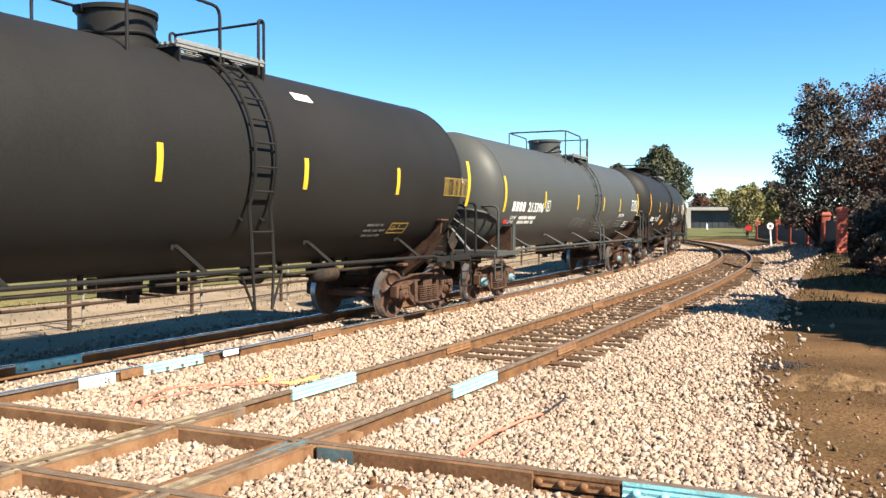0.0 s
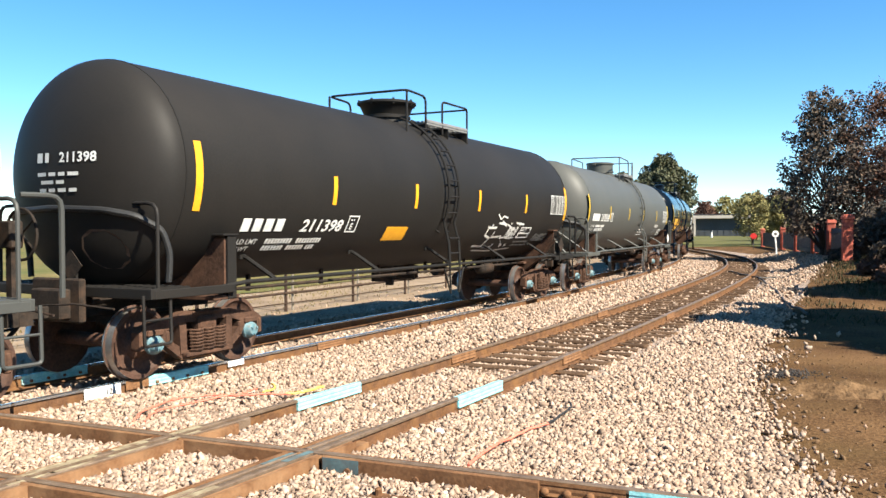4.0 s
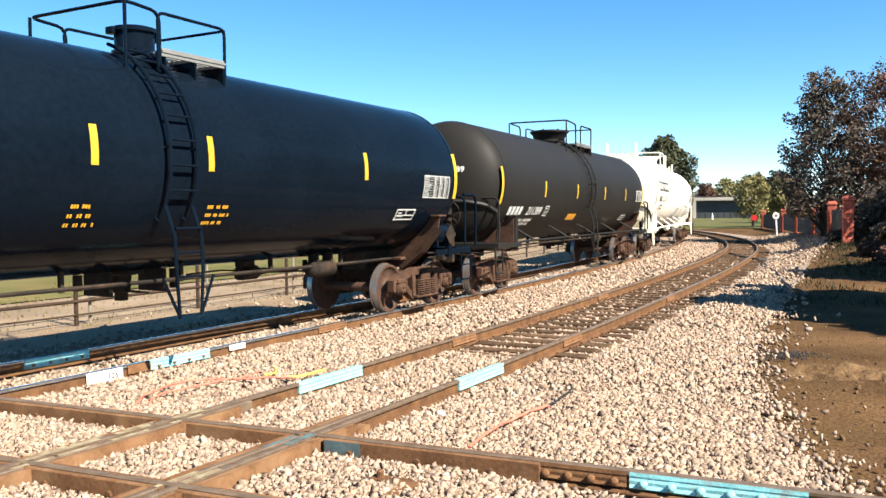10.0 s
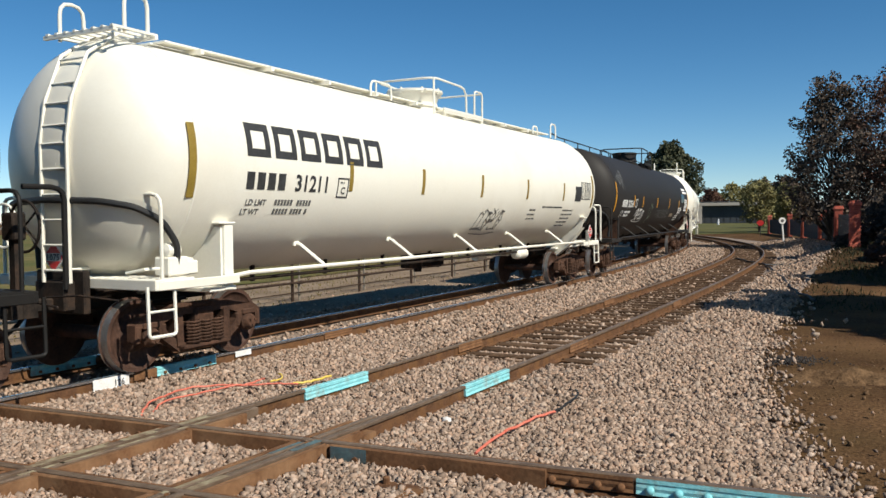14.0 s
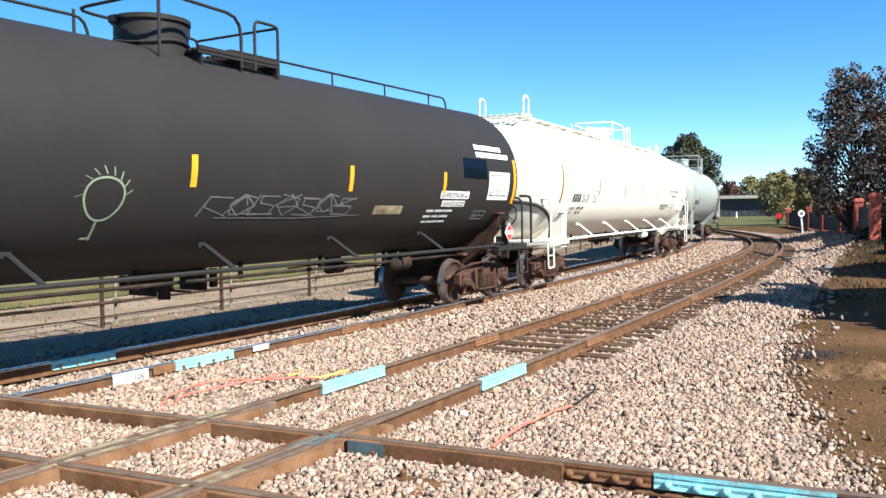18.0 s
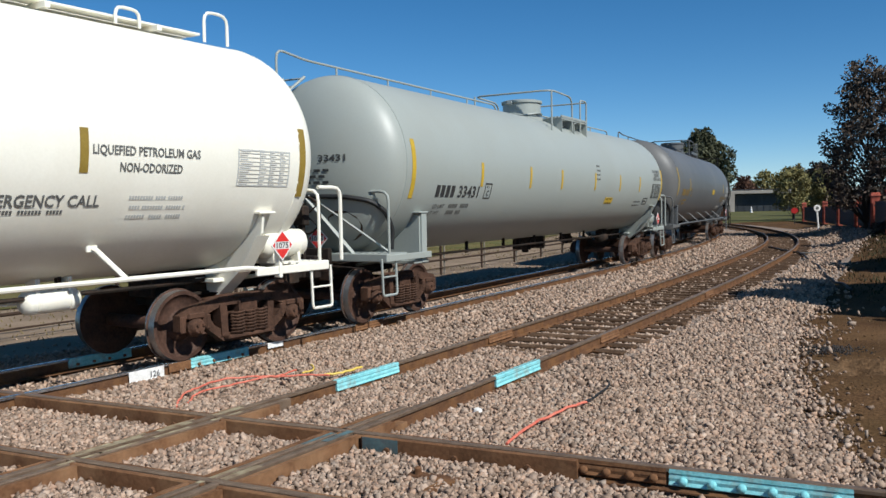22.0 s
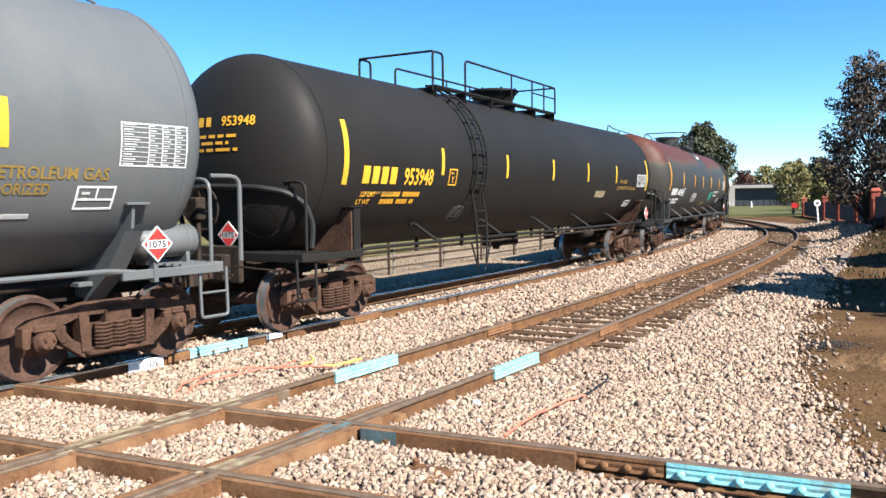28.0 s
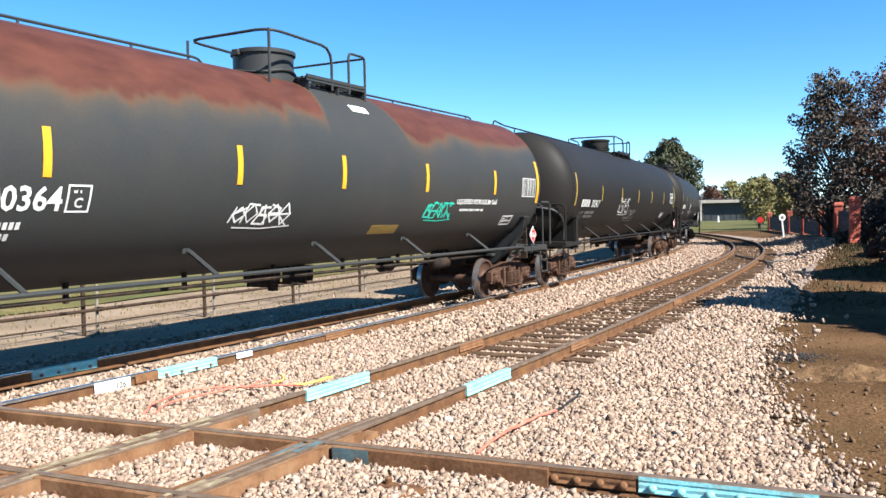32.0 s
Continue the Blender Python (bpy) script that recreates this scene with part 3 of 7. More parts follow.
def spray(g, x0, x1, d0, d1, seed, w=0.03, count=5):
    """A sprayed tag on a tank's side: leaning letter-like strokes, overlapping a little."""
    rng = random.Random(seed)
    pitch = (x1 - x0) / count

    def stroke(pts, wide):
        pts = [(x, d) for x, d in pts]
        for (xa, da), (xb, db) in zip(pts, pts[1:]):
            ya, yb = radians(da) * R_TANK, radians(db) * R_TANK
            L = math.hypot(xb - xa, yb - ya) or 1e-6
            ux, uy = (xb - xa) / L * wide * 0.3, (yb - ya) / L * wide * 0.3
            nx, nd = -(yb - ya) / L * wide / 2, math.degrees((xb - xa) / L * wide / 2 / R_TANK)
            ud = math.degrees(uy / R_TANK)
            g.add([skin(xa - ux - nx, da - ud - nd, 0.007), skin(xb + ux - nx, db + ud - nd, 0.007), skin(xb + ux + nx, db + ud + nd, 0.007), skin(xa - ux + nx, da - ud + nd, 0.007)], [(0, 1, 2, 3)])

    for i in range(count):
        lo, hi = d0 + (d1 - d0) * rng.uniform(0, 0.2), d1 - (d1 - d0) * rng.uniform(0, 0.2)
        for q in rng.sample(STROKES, 3):
            stroke([(x0 + pitch * (i + 1.12 * u + 0.25 * v), lo + (hi - lo) * v) for u, v in q], w * rng.uniform(0.8, 1.2))
    stroke([(x0 + (x1 - x0) * u, d0 - (d1 - d0) * v) for u, v in ((0.1, 0.05), (0.6, 0.12), (1.1, 0.02))], w * 0.8)


def ring(g, x, deg, q, w=0.028):
    """A sprayed ring on a tank's side, with rays above it and a stroke below."""
    def dot(a, k):
        return x + k * q * math.cos(a), deg + math.degrees(k * q * math.sin(a) / R_TANK)
    n = 24
    vs = []
    for i in range(n):
        a = 2 * math.pi * i / n
        wob = 1 + 0.05 * math.sin(3 * a)
        for k in (wob - w / q / 2, wob + w / q / 2):
            vs.append(skin(*dot(a, k), 0.007))
    g.add(vs, [(2 * i, 2 * i + 1, (2 * i + 3) % (2 * n), (2 * i + 2) % (2 * n)) for i in range(n)])
    for i in range(9):
        a = radians(10 + 20 * i)
        (xa, da), (xb, db) = dot(a, 1.1), dot(a + 0.12, 1.45)
        e = w * 0.7
        g.add([skin(xa - e / 2, da, 0.007), skin(xa + e / 2, da, 0.007), skin(xb + e / 2, db, 0.007), skin(xb - e / 2, db, 0.007)], [(0, 1, 2, 3)])
    for u, v, wide, high in ((-0.1, -1.6, 0.12, 1.0), (-0.3, -2.0, 0.5, 0.12)):
        patch(g, x + (u - wide / 2) * q, x + (u + wide / 2) * q, deg + math.degrees((v - high / 2) * q / R_TANK), deg + math.degrees((v + high / 2) * q / R_TANK), 0.007, 1)


def head_x(length, y, z, out=0.0):
    """Where the leading head's surface lies at (y, z)."""
    q = min(0.999, ((y / R_TANK) ** 2 + ((z - Z_TANK) / R_TANK) ** 2))
    return -length / 2 + HEAD_DEEP - HEAD_DEEP * math.sqrt(1 - q) - out


def head_letters(g, length, text, y, z, high, width):
    vs, fs, w = glyphs(text, high)
    k = width / w
    g.add([(head_x(length, y - u * k, z + v, 0.012), y - u * k, z + v) for u, v, _ in vs], fs)


def head_bars(g, length, y0, y1, z, rows, high=0.05, gap=0.07, seed=3):
    rng = random.Random(seed)
    for k in range(rows):
        zz, y = z - k * (high + gap), y0 - rng.uniform(0, 0.1)
        end = y1 + rng.uniform(0, 0.3) * (y0 - y1)
        while y > end + 0.03:
            w = min(y - end, rng.uniform(0.1, 0.28))
            c = [(y, zz), (y - w, zz), (y - w, zz + high), (y, zz + high)]
            g.add([(head_x(length, a, b, 0.012), a, b) for a, b in c], [(0, 1, 2, 3)])
            y -= w + 0.05


def wheelset(g):
    for sd in (-1, 1):
        y = sd * GAUGE
        prof = [(y - sd * 0.075, 0.12), (y - sd * 0.07, 0.40), (y - sd * 0.075, 0.480), (y - sd * 0.05, 0.485), (y - sd * 0.04, 0.462), (y + sd * 0.065, 0.455),
                (y + sd * 0.065, 0.405), (y + sd * 0.035, 0.385), (y - sd * 0.005, 0.30), (y + sd * 0.01, 0.21), (y + sd * 0.07, 0.165), (y + sd * 0.09, 0.10)]
        g.lathe(prof, (0, 0, 0), "y", 36)
    g.lathe([(-0.98, 0.075), (-0.72, 0.09), (0.72, 0.09), (0.98, 0.075)], (0, 0, 0), "y", 12)


def side_frame(g, sd):
    y0, y1 = sd * 0.93, sd * 1.07
    g.prism([(-1.14, 0.62), (-1.02, 0.70), (-0.6, 0.77), (-0.4, 0.82), (0.4, 0.82), (0.6, 0.77), (1.02, 0.70), (1.14, 0.62), (1.14, 0.42), (1.06, 0.40), (1.04, 0.58),
             (0.76, 0.58), (0.46, 0.68), (-0.46, 0.68), (-0.76, 0.58), (-1.04, 0.58), (-1.06, 0.40), (-1.14, 0.42)], y0, y1)
    g.prism([(-0.80, 0.57), (-0.70, 0.40), (-0.42, 0.20), (0.42, 0.20), (0.70, 0.40), (0.80, 0.57), (0.70, 0.60), (0.58, 0.44), (0.36, 0.31), (-0.36, 0.31), (-0.58, 0.44), (-0.70, 0.60)], y0, y1)
    for e in (-1, 1):
        g.prism([(e * 0.36, 0.28), (e * 0.47, 0.28), (e * 0.50, 0.70), (e * 0.38, 0.70)], y0 * 1.01, y1 * 1.02)
        g.box(e * 0.89, sd * 1.0, 0.60, 0.26, 0.2, 0.08, 0.015)
        g.box(e * 1.10, sd * 1.0, 0.5, 0.07, 0.17, 0.22, 0.015)
        g.box(e * 0.68, sd * 1.0, 0.5, 0.07, 0.17, 0.2, 0.015)
    g.box(0, sd * 1.02, 0.26, 0.86, 0.30, 0.05, 0.012)
    g.box(0, sd * 1.07, 0.79, 0.5, 0.05, 0.05, 0.012)


def spring(g):
    g.tube([(0.094 * math.cos(a), 0.094 * math.sin(a), 0.29 + 0.30 * a / (2 * math.pi * 7)) for a in np.linspace(0, 2 * math.pi * 7, 57)], 0.016, 5)


def bearing_cap(g):
    g.lathe([(0.0, 0.13), (-0.05, 0.13), (-0.07, 0.11), (-0.10, 0.105), (-0.13, 0.08), (-0.135, 0.03)], (0, 0, 0), "y", 18)
    for k in range(3):
        a = 2 * math.pi * k / 3 + 0.5
        g.lathe([(-0.125, 0.018), (-0.155, 0.018)], (0.055 * math.cos(a), 0, 0.055 * math.sin(a)), "y", 6)


def truck_bolster(g):
    g.box(0, 0, 0.63, 0.34, 2.25, 0.22, 0.03)
    g.box(0, 0, 0.78, 0.5, 0.5, 0.1, 0.02)
    for e in (-1, 1):
        g.box(e * 0.45, 0, 0.45, 0.08, 1.5, 0.1, 0.015)
        g.tube([(e * 0.45, 0.1, 0.5), (e * 0.1, 0.0, 0.72)], 0.03, 6)
        for sd in (-1, 1):
            g.box(e * 0.41, sd * 0.76, 0.46, 0.05, 0.12, 0.3, 0.01)


def make_truck(car, x, cap):
    t = part("truck", stored("truck", truck_bolster), M["truck_brown"], car, "rusty cast truck", at=pose(x, 0, 0))
    for sd in (-1, 1):
        part("side_frame", stored(("side_frame", sd), lambda g: side_frame(g, sd)), M["truck_brown"], t)
        for cx in (-0.21, 0.0, 0.21):
            part("coil_spring", stored("coil_spring", spring, True), M["truck_brown"], t, at=pose(cx, sd * 1.10, 0))
        part("spring_core", stored(("spring_core", sd), lambda g: [g.lathe([(0.29, 0.1), (0.58, 0.1)], (cx, sd * 0.93, 0), "z", 10) for cx in (-0.24, 0.0, 0.24)]), M["truck_brown"], t, "inner springs of the truck")
        for e in (-0.89, 0.89):
            part("bearing_cap", stored("bearing_cap", bearing_cap, True), M[cap], t, at=pose(e, sd * 1.02, 0.457, 0, 0, 0 if sd < 0 else 180))
    for e in (-0.89, 0.89):
        w = part("wheelset", stored("wheelset", wheelset, True), M["wheel"], t, "two steel wheels on an axle", at=pose(e, 0, 0.457))
        WHEELS.append((w, e))
    return t


WHEELS = []


def banded_wheel_mesh():
    """Bright treads go into the wheelset's own mesh as a second material."""
    me = stored("wheelset", wheelset, True)
    me.materials.append(M["wheel"])
    me.materials.append(M["tread"])
    for p in me.polygons:
        r = math.hypot(p.center.x, p.center.z)
        if 0.445 < r and abs(p.center.y) > GAUGE - 0.07 and abs(p.normal.y) < 0.5:
            p.material_index = 1


banded_wheel_mesh()


def crown():
    return Z_TANK + R_TANK


def flank_z(y):
    """Height of the tank's skin at y."""
    return Z_TANK + math.sqrt(max(0.01, R_TANK ** 2 - y * y))


def dome(g, r=0.50):
    z = crown()
    g.lathe([(-0.12, r + 0.07), (-0.02, r + 0.07), (0.0, r), (0.36, r), (0.36, r + 0.035), (0.42, r + 0.035), (0.44, r - 0.03), (0.45, 0.05)], (0.1, 0, z), "z", 32)
    ring = [(0.1 + (r + 0.02) * math.cos(a), (r + 0.02) * math.sin(a), z + 0.06 + 0.03 * math.sin(3 * a)) for a in np.linspace(0, 2 * math.pi, 37)[:-1]]
    g.tube(ring, 0.022, 6, True)
    g.box(0.1 - r - 0.03, 0.1, z + 0.36, 0.10, 0.14, 0.10, 0.01)
    g.box(0.1 + r + 0.03, -0.1, z + 0.34, 0.10, 0.10, 0.14, 0.01)


def dome_low(g):
    z = crown()
    g.lathe([(-0.14, 0.50), (0.0, 0.46), (0.04, 0.46), (0.05, 0.50), (0.11, 0.50), (0.12, 0.47), (0.32, 0.56), (0.35, 0.62), (0.39, 0.62), (0.41, 0.56), (0.43, 0.1)], (0.1, 0, z), "z", 32)
    for k in range(8):
        a = 2 * math.pi * k / 8
        g.lathe([(0.31, 0.025), (0.43, 0.025)], (0.1 + 0.585 * math.cos(a), 0.585 * math.sin(a), z), "z", 6)


def platform(g, x0, x1, half):
    """Open grating beside and behind the dome, on gusset plates from the tank."""
    z = crown() - 0.03
    for s in (-1, 1):
        g.box((0.15 + x1) / 2, s * half, z - 0.01, x1 - 0.15, 0.025, 0.11, 0.004)
    for x in (0.2, (0.2 + x1) / 2, x1 - 0.02):
        g.box(x, 0, z - 0.03, 0.05, 2 * half, 0.04)


def gusset(g, half, s):
    z = crown() - 0.05
    if s:
        ys = np.linspace(half, 0.45, 6)
        g.prism([(s * half, z)] + [(s * y, flank_z(y) - 0.01) for y in ys] + [(s * 0.45, z)], -0.012, 0.012, "yz")


def guard_frame(g, x0, xm, half, r=0.14, up=0.50):
    """Front frame: across the tank at x0, back along both sides to xm."""
    top, zb = crown() + up, flank_z(half) - 0.03
    g.tube(pipe_path([(xm, -half, zb + 0.1), (xm, -half, top - 0.04), (x0, -half, top), (x0, half, top), (xm, half, top - 0.04), (xm, half, zb + 0.1)], r), 0.024, 8)
    for y in (-half, half):
        g.tube([(x0, y, zb), (x0, y, top)], 0.023, 8)


def guard_hoop(g, xa, xb, half, up=0.50):
    """Trailing frame: a hoop each side with a bar across."""
    top, zb = crown() + up - 0.04, flank_z(half) - 0.03
    for y in (-half, half):
        g.tube(pipe_path([(xa, y, zb + 0.1), (xa, y, top), (xb, y, top), (xb, y, zb)], 0.1), 0.023, 8)
    g.tube([(xb, -half, top - 0.02), (xb, half, top - 0.02)], 0.021, 8)


def guard_long(g, half):
    """Rails of the long deck: a stepped frame in front, a long one behind."""
    top, z = crown() + 0.62, crown() - 0.03
    for y in (-half, half):
        g.tube(pipe_path([(-4.35, y, z - 0.1), (-4.35, y, top), (-3.95, y, top), (-3.95, y, z)], 0.1), 0.024, 8)
        g.tube(pipe_path([(-3.0, y, z), (-3.0, y, top), (2.0, y, top), (2.0, y, z)], 0.1), 0.024, 8)
        for x in (-0.7, 0.5, 1.25):
            g.tube([(x, y, z), (x, y, top)], 0.021, 6)
        g.tube([(0.5, y, top - 0.28), (2.0, y, top - 0.28)], 0.018, 6)
    g.tube([(-4.35, -half, top), (-4.35, half, top)], 0.023, 8)
    g.tube([(2.0, -half, top), (2.0, half, top)], 0.021, 8)


def long_deck(g, half):
    z = crown() - 0.03
    for x in np.linspace(-4.2, 1.95, 6):
        g.box(x, 0, z - 0.035, 0.05, 2 * half, 0.04)


def bend(p, q, r, c, n=4):
    """Rounds the corner c between p and q."""
    p, q, c = Vector(p), Vector(q), Vector(c)
    r = min(r, (p - c).length * 0.49, (q - c).length * 0.49)
    a, b = c + (p - c).normalized() * r, c + (q - c).normalized() * r
    return [tuple(a.lerp(c, t).lerp(c.lerp(b, t), t)) for t in np.linspace(0, 1, n)]


def pipe_path(pts, r=0.12):
    out = [tuple(pts[0])]
    for i in range(1, len(pts) - 1):
        out += bend(pts[i - 1], pts[i + 1], r, pts[i])
    return out + [tuple(pts[-1])]


def side_ladder(g, half=0.22, top=72, foot=0.62):
    for s in (-1, 1):
        pts = [skin(s * half, d, 0.10) for d in np.linspace(top, -22, 16)]
        pts += [(s * half, -1.60, 1.62), (s * half, -1.62, 1.2)]
        g.tube(pts, 0.026, 6)
        g.tube([(s * half, -1.62, 1.2), (s * half * 0.8, -1.62, foot)], 0.022, 6)
        g.tube([(s * half * 1.9, -1.60, 1.12), (s * half * 0.8, -1.62, foot)], 0.02, 6)
    for d in (50, 5, -30):
        for s in (-1, 1):
            g.tube([skin(s * half, d, -0.02), skin(s * half, d, 0.10)], 0.02, 6)


def side_rungs():
    return [skin(0, d, 0.10)[1:] for d in np.arange(66, -26, -11.5)] + [(-1.61, z) for z in (1.72, 1.42, 1.12)]


def rung(g):
    g.tube([(-0.22, 0, 0), (0.22, 0, 0)], 0.018, 6)


def end_rungs(L):
    x = -L / 2 + 0.42
    path = [(x, 0, 2.9), (x + 0.08, 0, 3.4), (x + 0.32, 0, crown() - 0.3), (x + 0.8, 0, crown() + 0.02)]
    out = [(x, z) for z in np.arange(1.3, 3.0, 0.31)]
    for k in (0.35, 0.9):
        for p, q in zip(path, path[1:]):
            a = Vector(p).lerp(Vector(q), k)
            out.append((a.x, a.z))
    return out


def end_ladder(g, L, length, y0):
    x = -L / 2 + 0.42
    path = [(x, 0, 1.15), (x, 0, 2.9), (x + 0.08, 0, 3.4), (x + 0.32, 0, crown() - 0.3), (x + 0.8, 0, crown() + 0.02)]
    for s in (-0.24, 0.24):
        g.tube([(p[0], y0 + s, p[2]) for p in path], 0.026, 6)
    for z in (1.3, 2.6):
        g.tube([(x, y0, z), (head_x(length, y0, z) + 0.02, y0, z)], 0.02, 6)


def end_perch(g, L, y0):
    """Small grating over the leading head with two tall hoops."""
    for x in (-L / 2 + 0.86, -L / 2 + 1.52):
        g.box(x, y0, crown() - 0.01, 0.05, 1.3, 0.05)
    for y in (y0 - 0.6, y0 + 0.6):
        g.tube(pipe_path([(-L / 2 + 1.05, y, crown() - 0.02), (-L / 2 + 1.05, y, crown() + 0.50), (-L / 2 + 1.42, y, crown() + 0.50), (-L / 2 + 1.42, y, crown() - 0.02)], 0.17), 0.026, 8)


def top_walk(g, L):
    """Running board along the crown."""
    for y in (-0.28, 0.0, 0.28):
        g.box(0, y, crown() + 0.07, L - 4.0, 0.24, 0.03, 0.005)
    for x in np.arange(-(L / 2 - 2.6), L / 2 - 2.5, 1.55):
        g.box(x, 0, crown() + 0.02, 0.07, 1.0, 0.07)


def top_rail(g, L, x_dome0, x_dome1, y=0.42, up=0.22):
    """Long hand rail along the crown, broken at the dome."""
    z = crown() + up
    a = -L / 2 + 0.7
    g.tube(pipe_path([(a - 0.3, y, crown() - 0.6), (a - 0.3, y, z + 0.08), (a + 0.5, y, z), (x_dome0 - 0.15, y, z), (x_dome0 - 0.05, y, crown() - 0.08)], 0.18), 0.022, 8)
    for x in np.arange(a + 1.4, x_dome0 - 0.4, 1.76):
        g.tube([(x, y, crown() - 0.12), (x, y, z)], 0.02, 6)
    b = L / 2 - 1.0
    g.tube(pipe_path([(x_dome1 + 0.05, y, crown() - 0.06), (x_dome1 + 0.15, y, z), (b, y, z), (b + 0.1, y, crown() - 0.2)], 0.18), 0.022, 8)
    for x in np.arange(x_dome1 + 1.2, b - 0.3, 1.76):
        g.tube([(x, y, crown() - 0.12), (x, y, z)], 0.02, 6)


def side_rail(g, L):
    e = L / 2 - 2.05
    for s in (-1.52, 1.52):
        g.tube([(-e - 0.1, s * 0.97, 1.15), (-e + 0.3, s, 1.19), (e - 0.3, s, 1.19), (e + 0.1, s * 0.97, 1.15)], 0.03, 8)


def rail_bracket(g, s):
    """Slanting strut from the tank to the flank rail."""
    a = radians(-47)
    y, z = R_TANK * math.cos(a), Z_TANK + R_TANK * math.sin(a)
    if s:
        g.tube([(-0.06, s * (y - 0.03), z), (-0.05, s * (y + 0.08), z - 0.04), (0.06, s * 1.52, 1.2)], 0.032, 6)
        g.box(-0.06, s * (y + 0.0), z, 0.14, 0.04, 0.12, 0.01)


def saddle(g):
    """Cross-bearer over a truck: plates up to the tank."""
    for s in (-1, 1):
        arc = [(s * R_TANK * math.cos(radians(d)), Z_TANK + R_TANK * math.sin(radians(d)) - 0.005) for d in np.linspace(-34, -88, 10)]
        g.prism([(s * 0.02, 0.98), (s * 1.42, 0.98), (s * 1.42, Z_TANK - R_TANK * 0.56)] + arc, -0.02, 0.02, "yz")
    g.box(0, 0, 1.0, 0.5, 2.9, 0.06, 0.01)


def saddle_band(g):
    """Cross-bearer at the trailing end: bands that run from under the tank's flank inwards to the sill."""
    for s in (-1, 1):
        arc = [(s * R_TANK * math.cos(radians(d)), Z_TANK + R_TANK * math.sin(radians(d)) - 0.005) for d in np.linspace(-30, -80, 10)]
        low = [(s * 0.30, 0.80), (s * 0.62, 0.80), (s * 1.02, 1.14), (s * 1.40, Z_TANK - R_TANK * 0.68), (s * 1.44, Z_TANK - R_TANK * 0.50)]
        g.prism(arc + low, -0.02, 0.02, "yz")
        g.box(0.04, s * 1.38, Z_TANK - R_TANK * 0.51, 0.30, 0.20, 0.035, 0.008)
        g.prism([(s * 0.60, 0.78), (s * 1.02, 1.12), (s * 1.40, Z_TANK - R_TANK * 0.70), (s * 1.43, Z_TANK - R_TANK * 0.70), (s * 1.05, 1.10), (s * 0.62, 0.76)], -0.12, 0.12, "yz")
    g.box(0, 0, 0.98, 0.4, 1.3, 0.06, 0.01)


def saddle_post(g, s):
    """Flanged post at the end of the cross-bearer."""
    t = Z_TANK - R_TANK * 0.54
    if s:
        g.box(0.10, s * 1.43, (0.98 + t) / 2, 0.17, 0.06, t - 0.98, 0.008)
        g.box(0.06, s * 1.37, t + 0.015, 0.30, 0.22, 0.03, 0.008)
        g.box(0.10, s * 1.30, (0.98 + t) / 2 - 0.05, 0.02, 0.24, t - 1.1, 0.0)


def stub_sill(g, e, L):
    xc, xe = L / 2 - OVERHANG, L / 2 - 0.42
    g.box(e * (xc + xe - 0.9) / 2, 0, 0.98, xe - xc + 0.9, 0.55, 0.38, 0.02)
    g.box(e * (L / 2 - 0.62), 0, 1.02, 0.10, 0.9, 0.55, 0.02)
    g.box(e * (L / 2 - 1.9), 0.0, 0.8, 0.9, 0.7, 0.04, 0.0)


def end_beam(g, e, L):
    x = e * (L / 2 - 0.78)
    g.box(x, 0, 1.13, 0.16, 3.04, 0.13, 0.01)
    for s in (-1, 1):
        g.box(e * (L / 2 - 1.45), s * 1.50, 1.12, 1.4, 0.05, 0.11, 0.008)
        g.tube([(e * (L / 2 - 0.8), s * 1.45, 1.1), (e * (L / 2 - 1.5), s * 0.35, 0.95)], 0.03, 6)


def coupler(g, e, L):
    x = L / 2
    g.box(e * (x - 0.38), 0, 0.88, 0.5, 0.14, 0.16, 0.02)
    g.prism([(e * (x - 0.16), -0.14), (e * (x + 0.02), -0.14), (e * (x + 0.09), -0.06), (e * (x + 0.05), 0.0), (e * (x - 0.01), 0.03), (e * (x + 0.06), 0.10), (e * (x + 0.02), 0.16), (e * (x - 0.16), 0.13)], 0.75, 1.02, "xy")
    g.tube([(e * (x - 0.3), -0.1, 0.98), (e * (x - 0.3), -0.7, 1.02), (e * (x - 0.35), -1.3, 0.98)], 0.014, 6)
    g.tube(pipe_path([(e * (x - 0.5), 0.32, 0.95), (e * (x - 0.2), 0.34, 0.6), (e * (x + 0.02), 0.2, 0.55)], 0.15), 0.028, 6)


def end_rail(g, e, L):
    x = e * (L / 2 - 0.85)
    g.tube(pipe_path([(x, -1.47, 1.15), (x, -1.47, 2.22), (x, 1.47, 2.22), (x, 1.47, 1.15)], 0.16), 0.024, 8)


def corner_grab(g, e, L):
    x = e * (L / 2 - 0.36)
    g.tube(pipe_path([(x, -1.47, 1.18), (x, -1.47, 2.26), (x - e * 0.42, -1.40, 2.26)], 0.14), 0.03, 8)


def stirrup(g, e, L, s):
    if s:
        for x0 in (L / 2 - 0.62,):
            g.tube(pipe_path([(e * x0, s * 1.47, 1.12), (e * x0, s * 1.49, 0.52), (e * (x0 - 0.42), s * 1.49, 0.52), (e * (x0 - 0.42), s * 1.47, 1.12)], 0.05), 0.022, 6)
            g.tube([(e * x0, s * 1.48, 0.82), (e * (x0 - 0.42), s * 1.48, 0.82)], 0.016, 6)


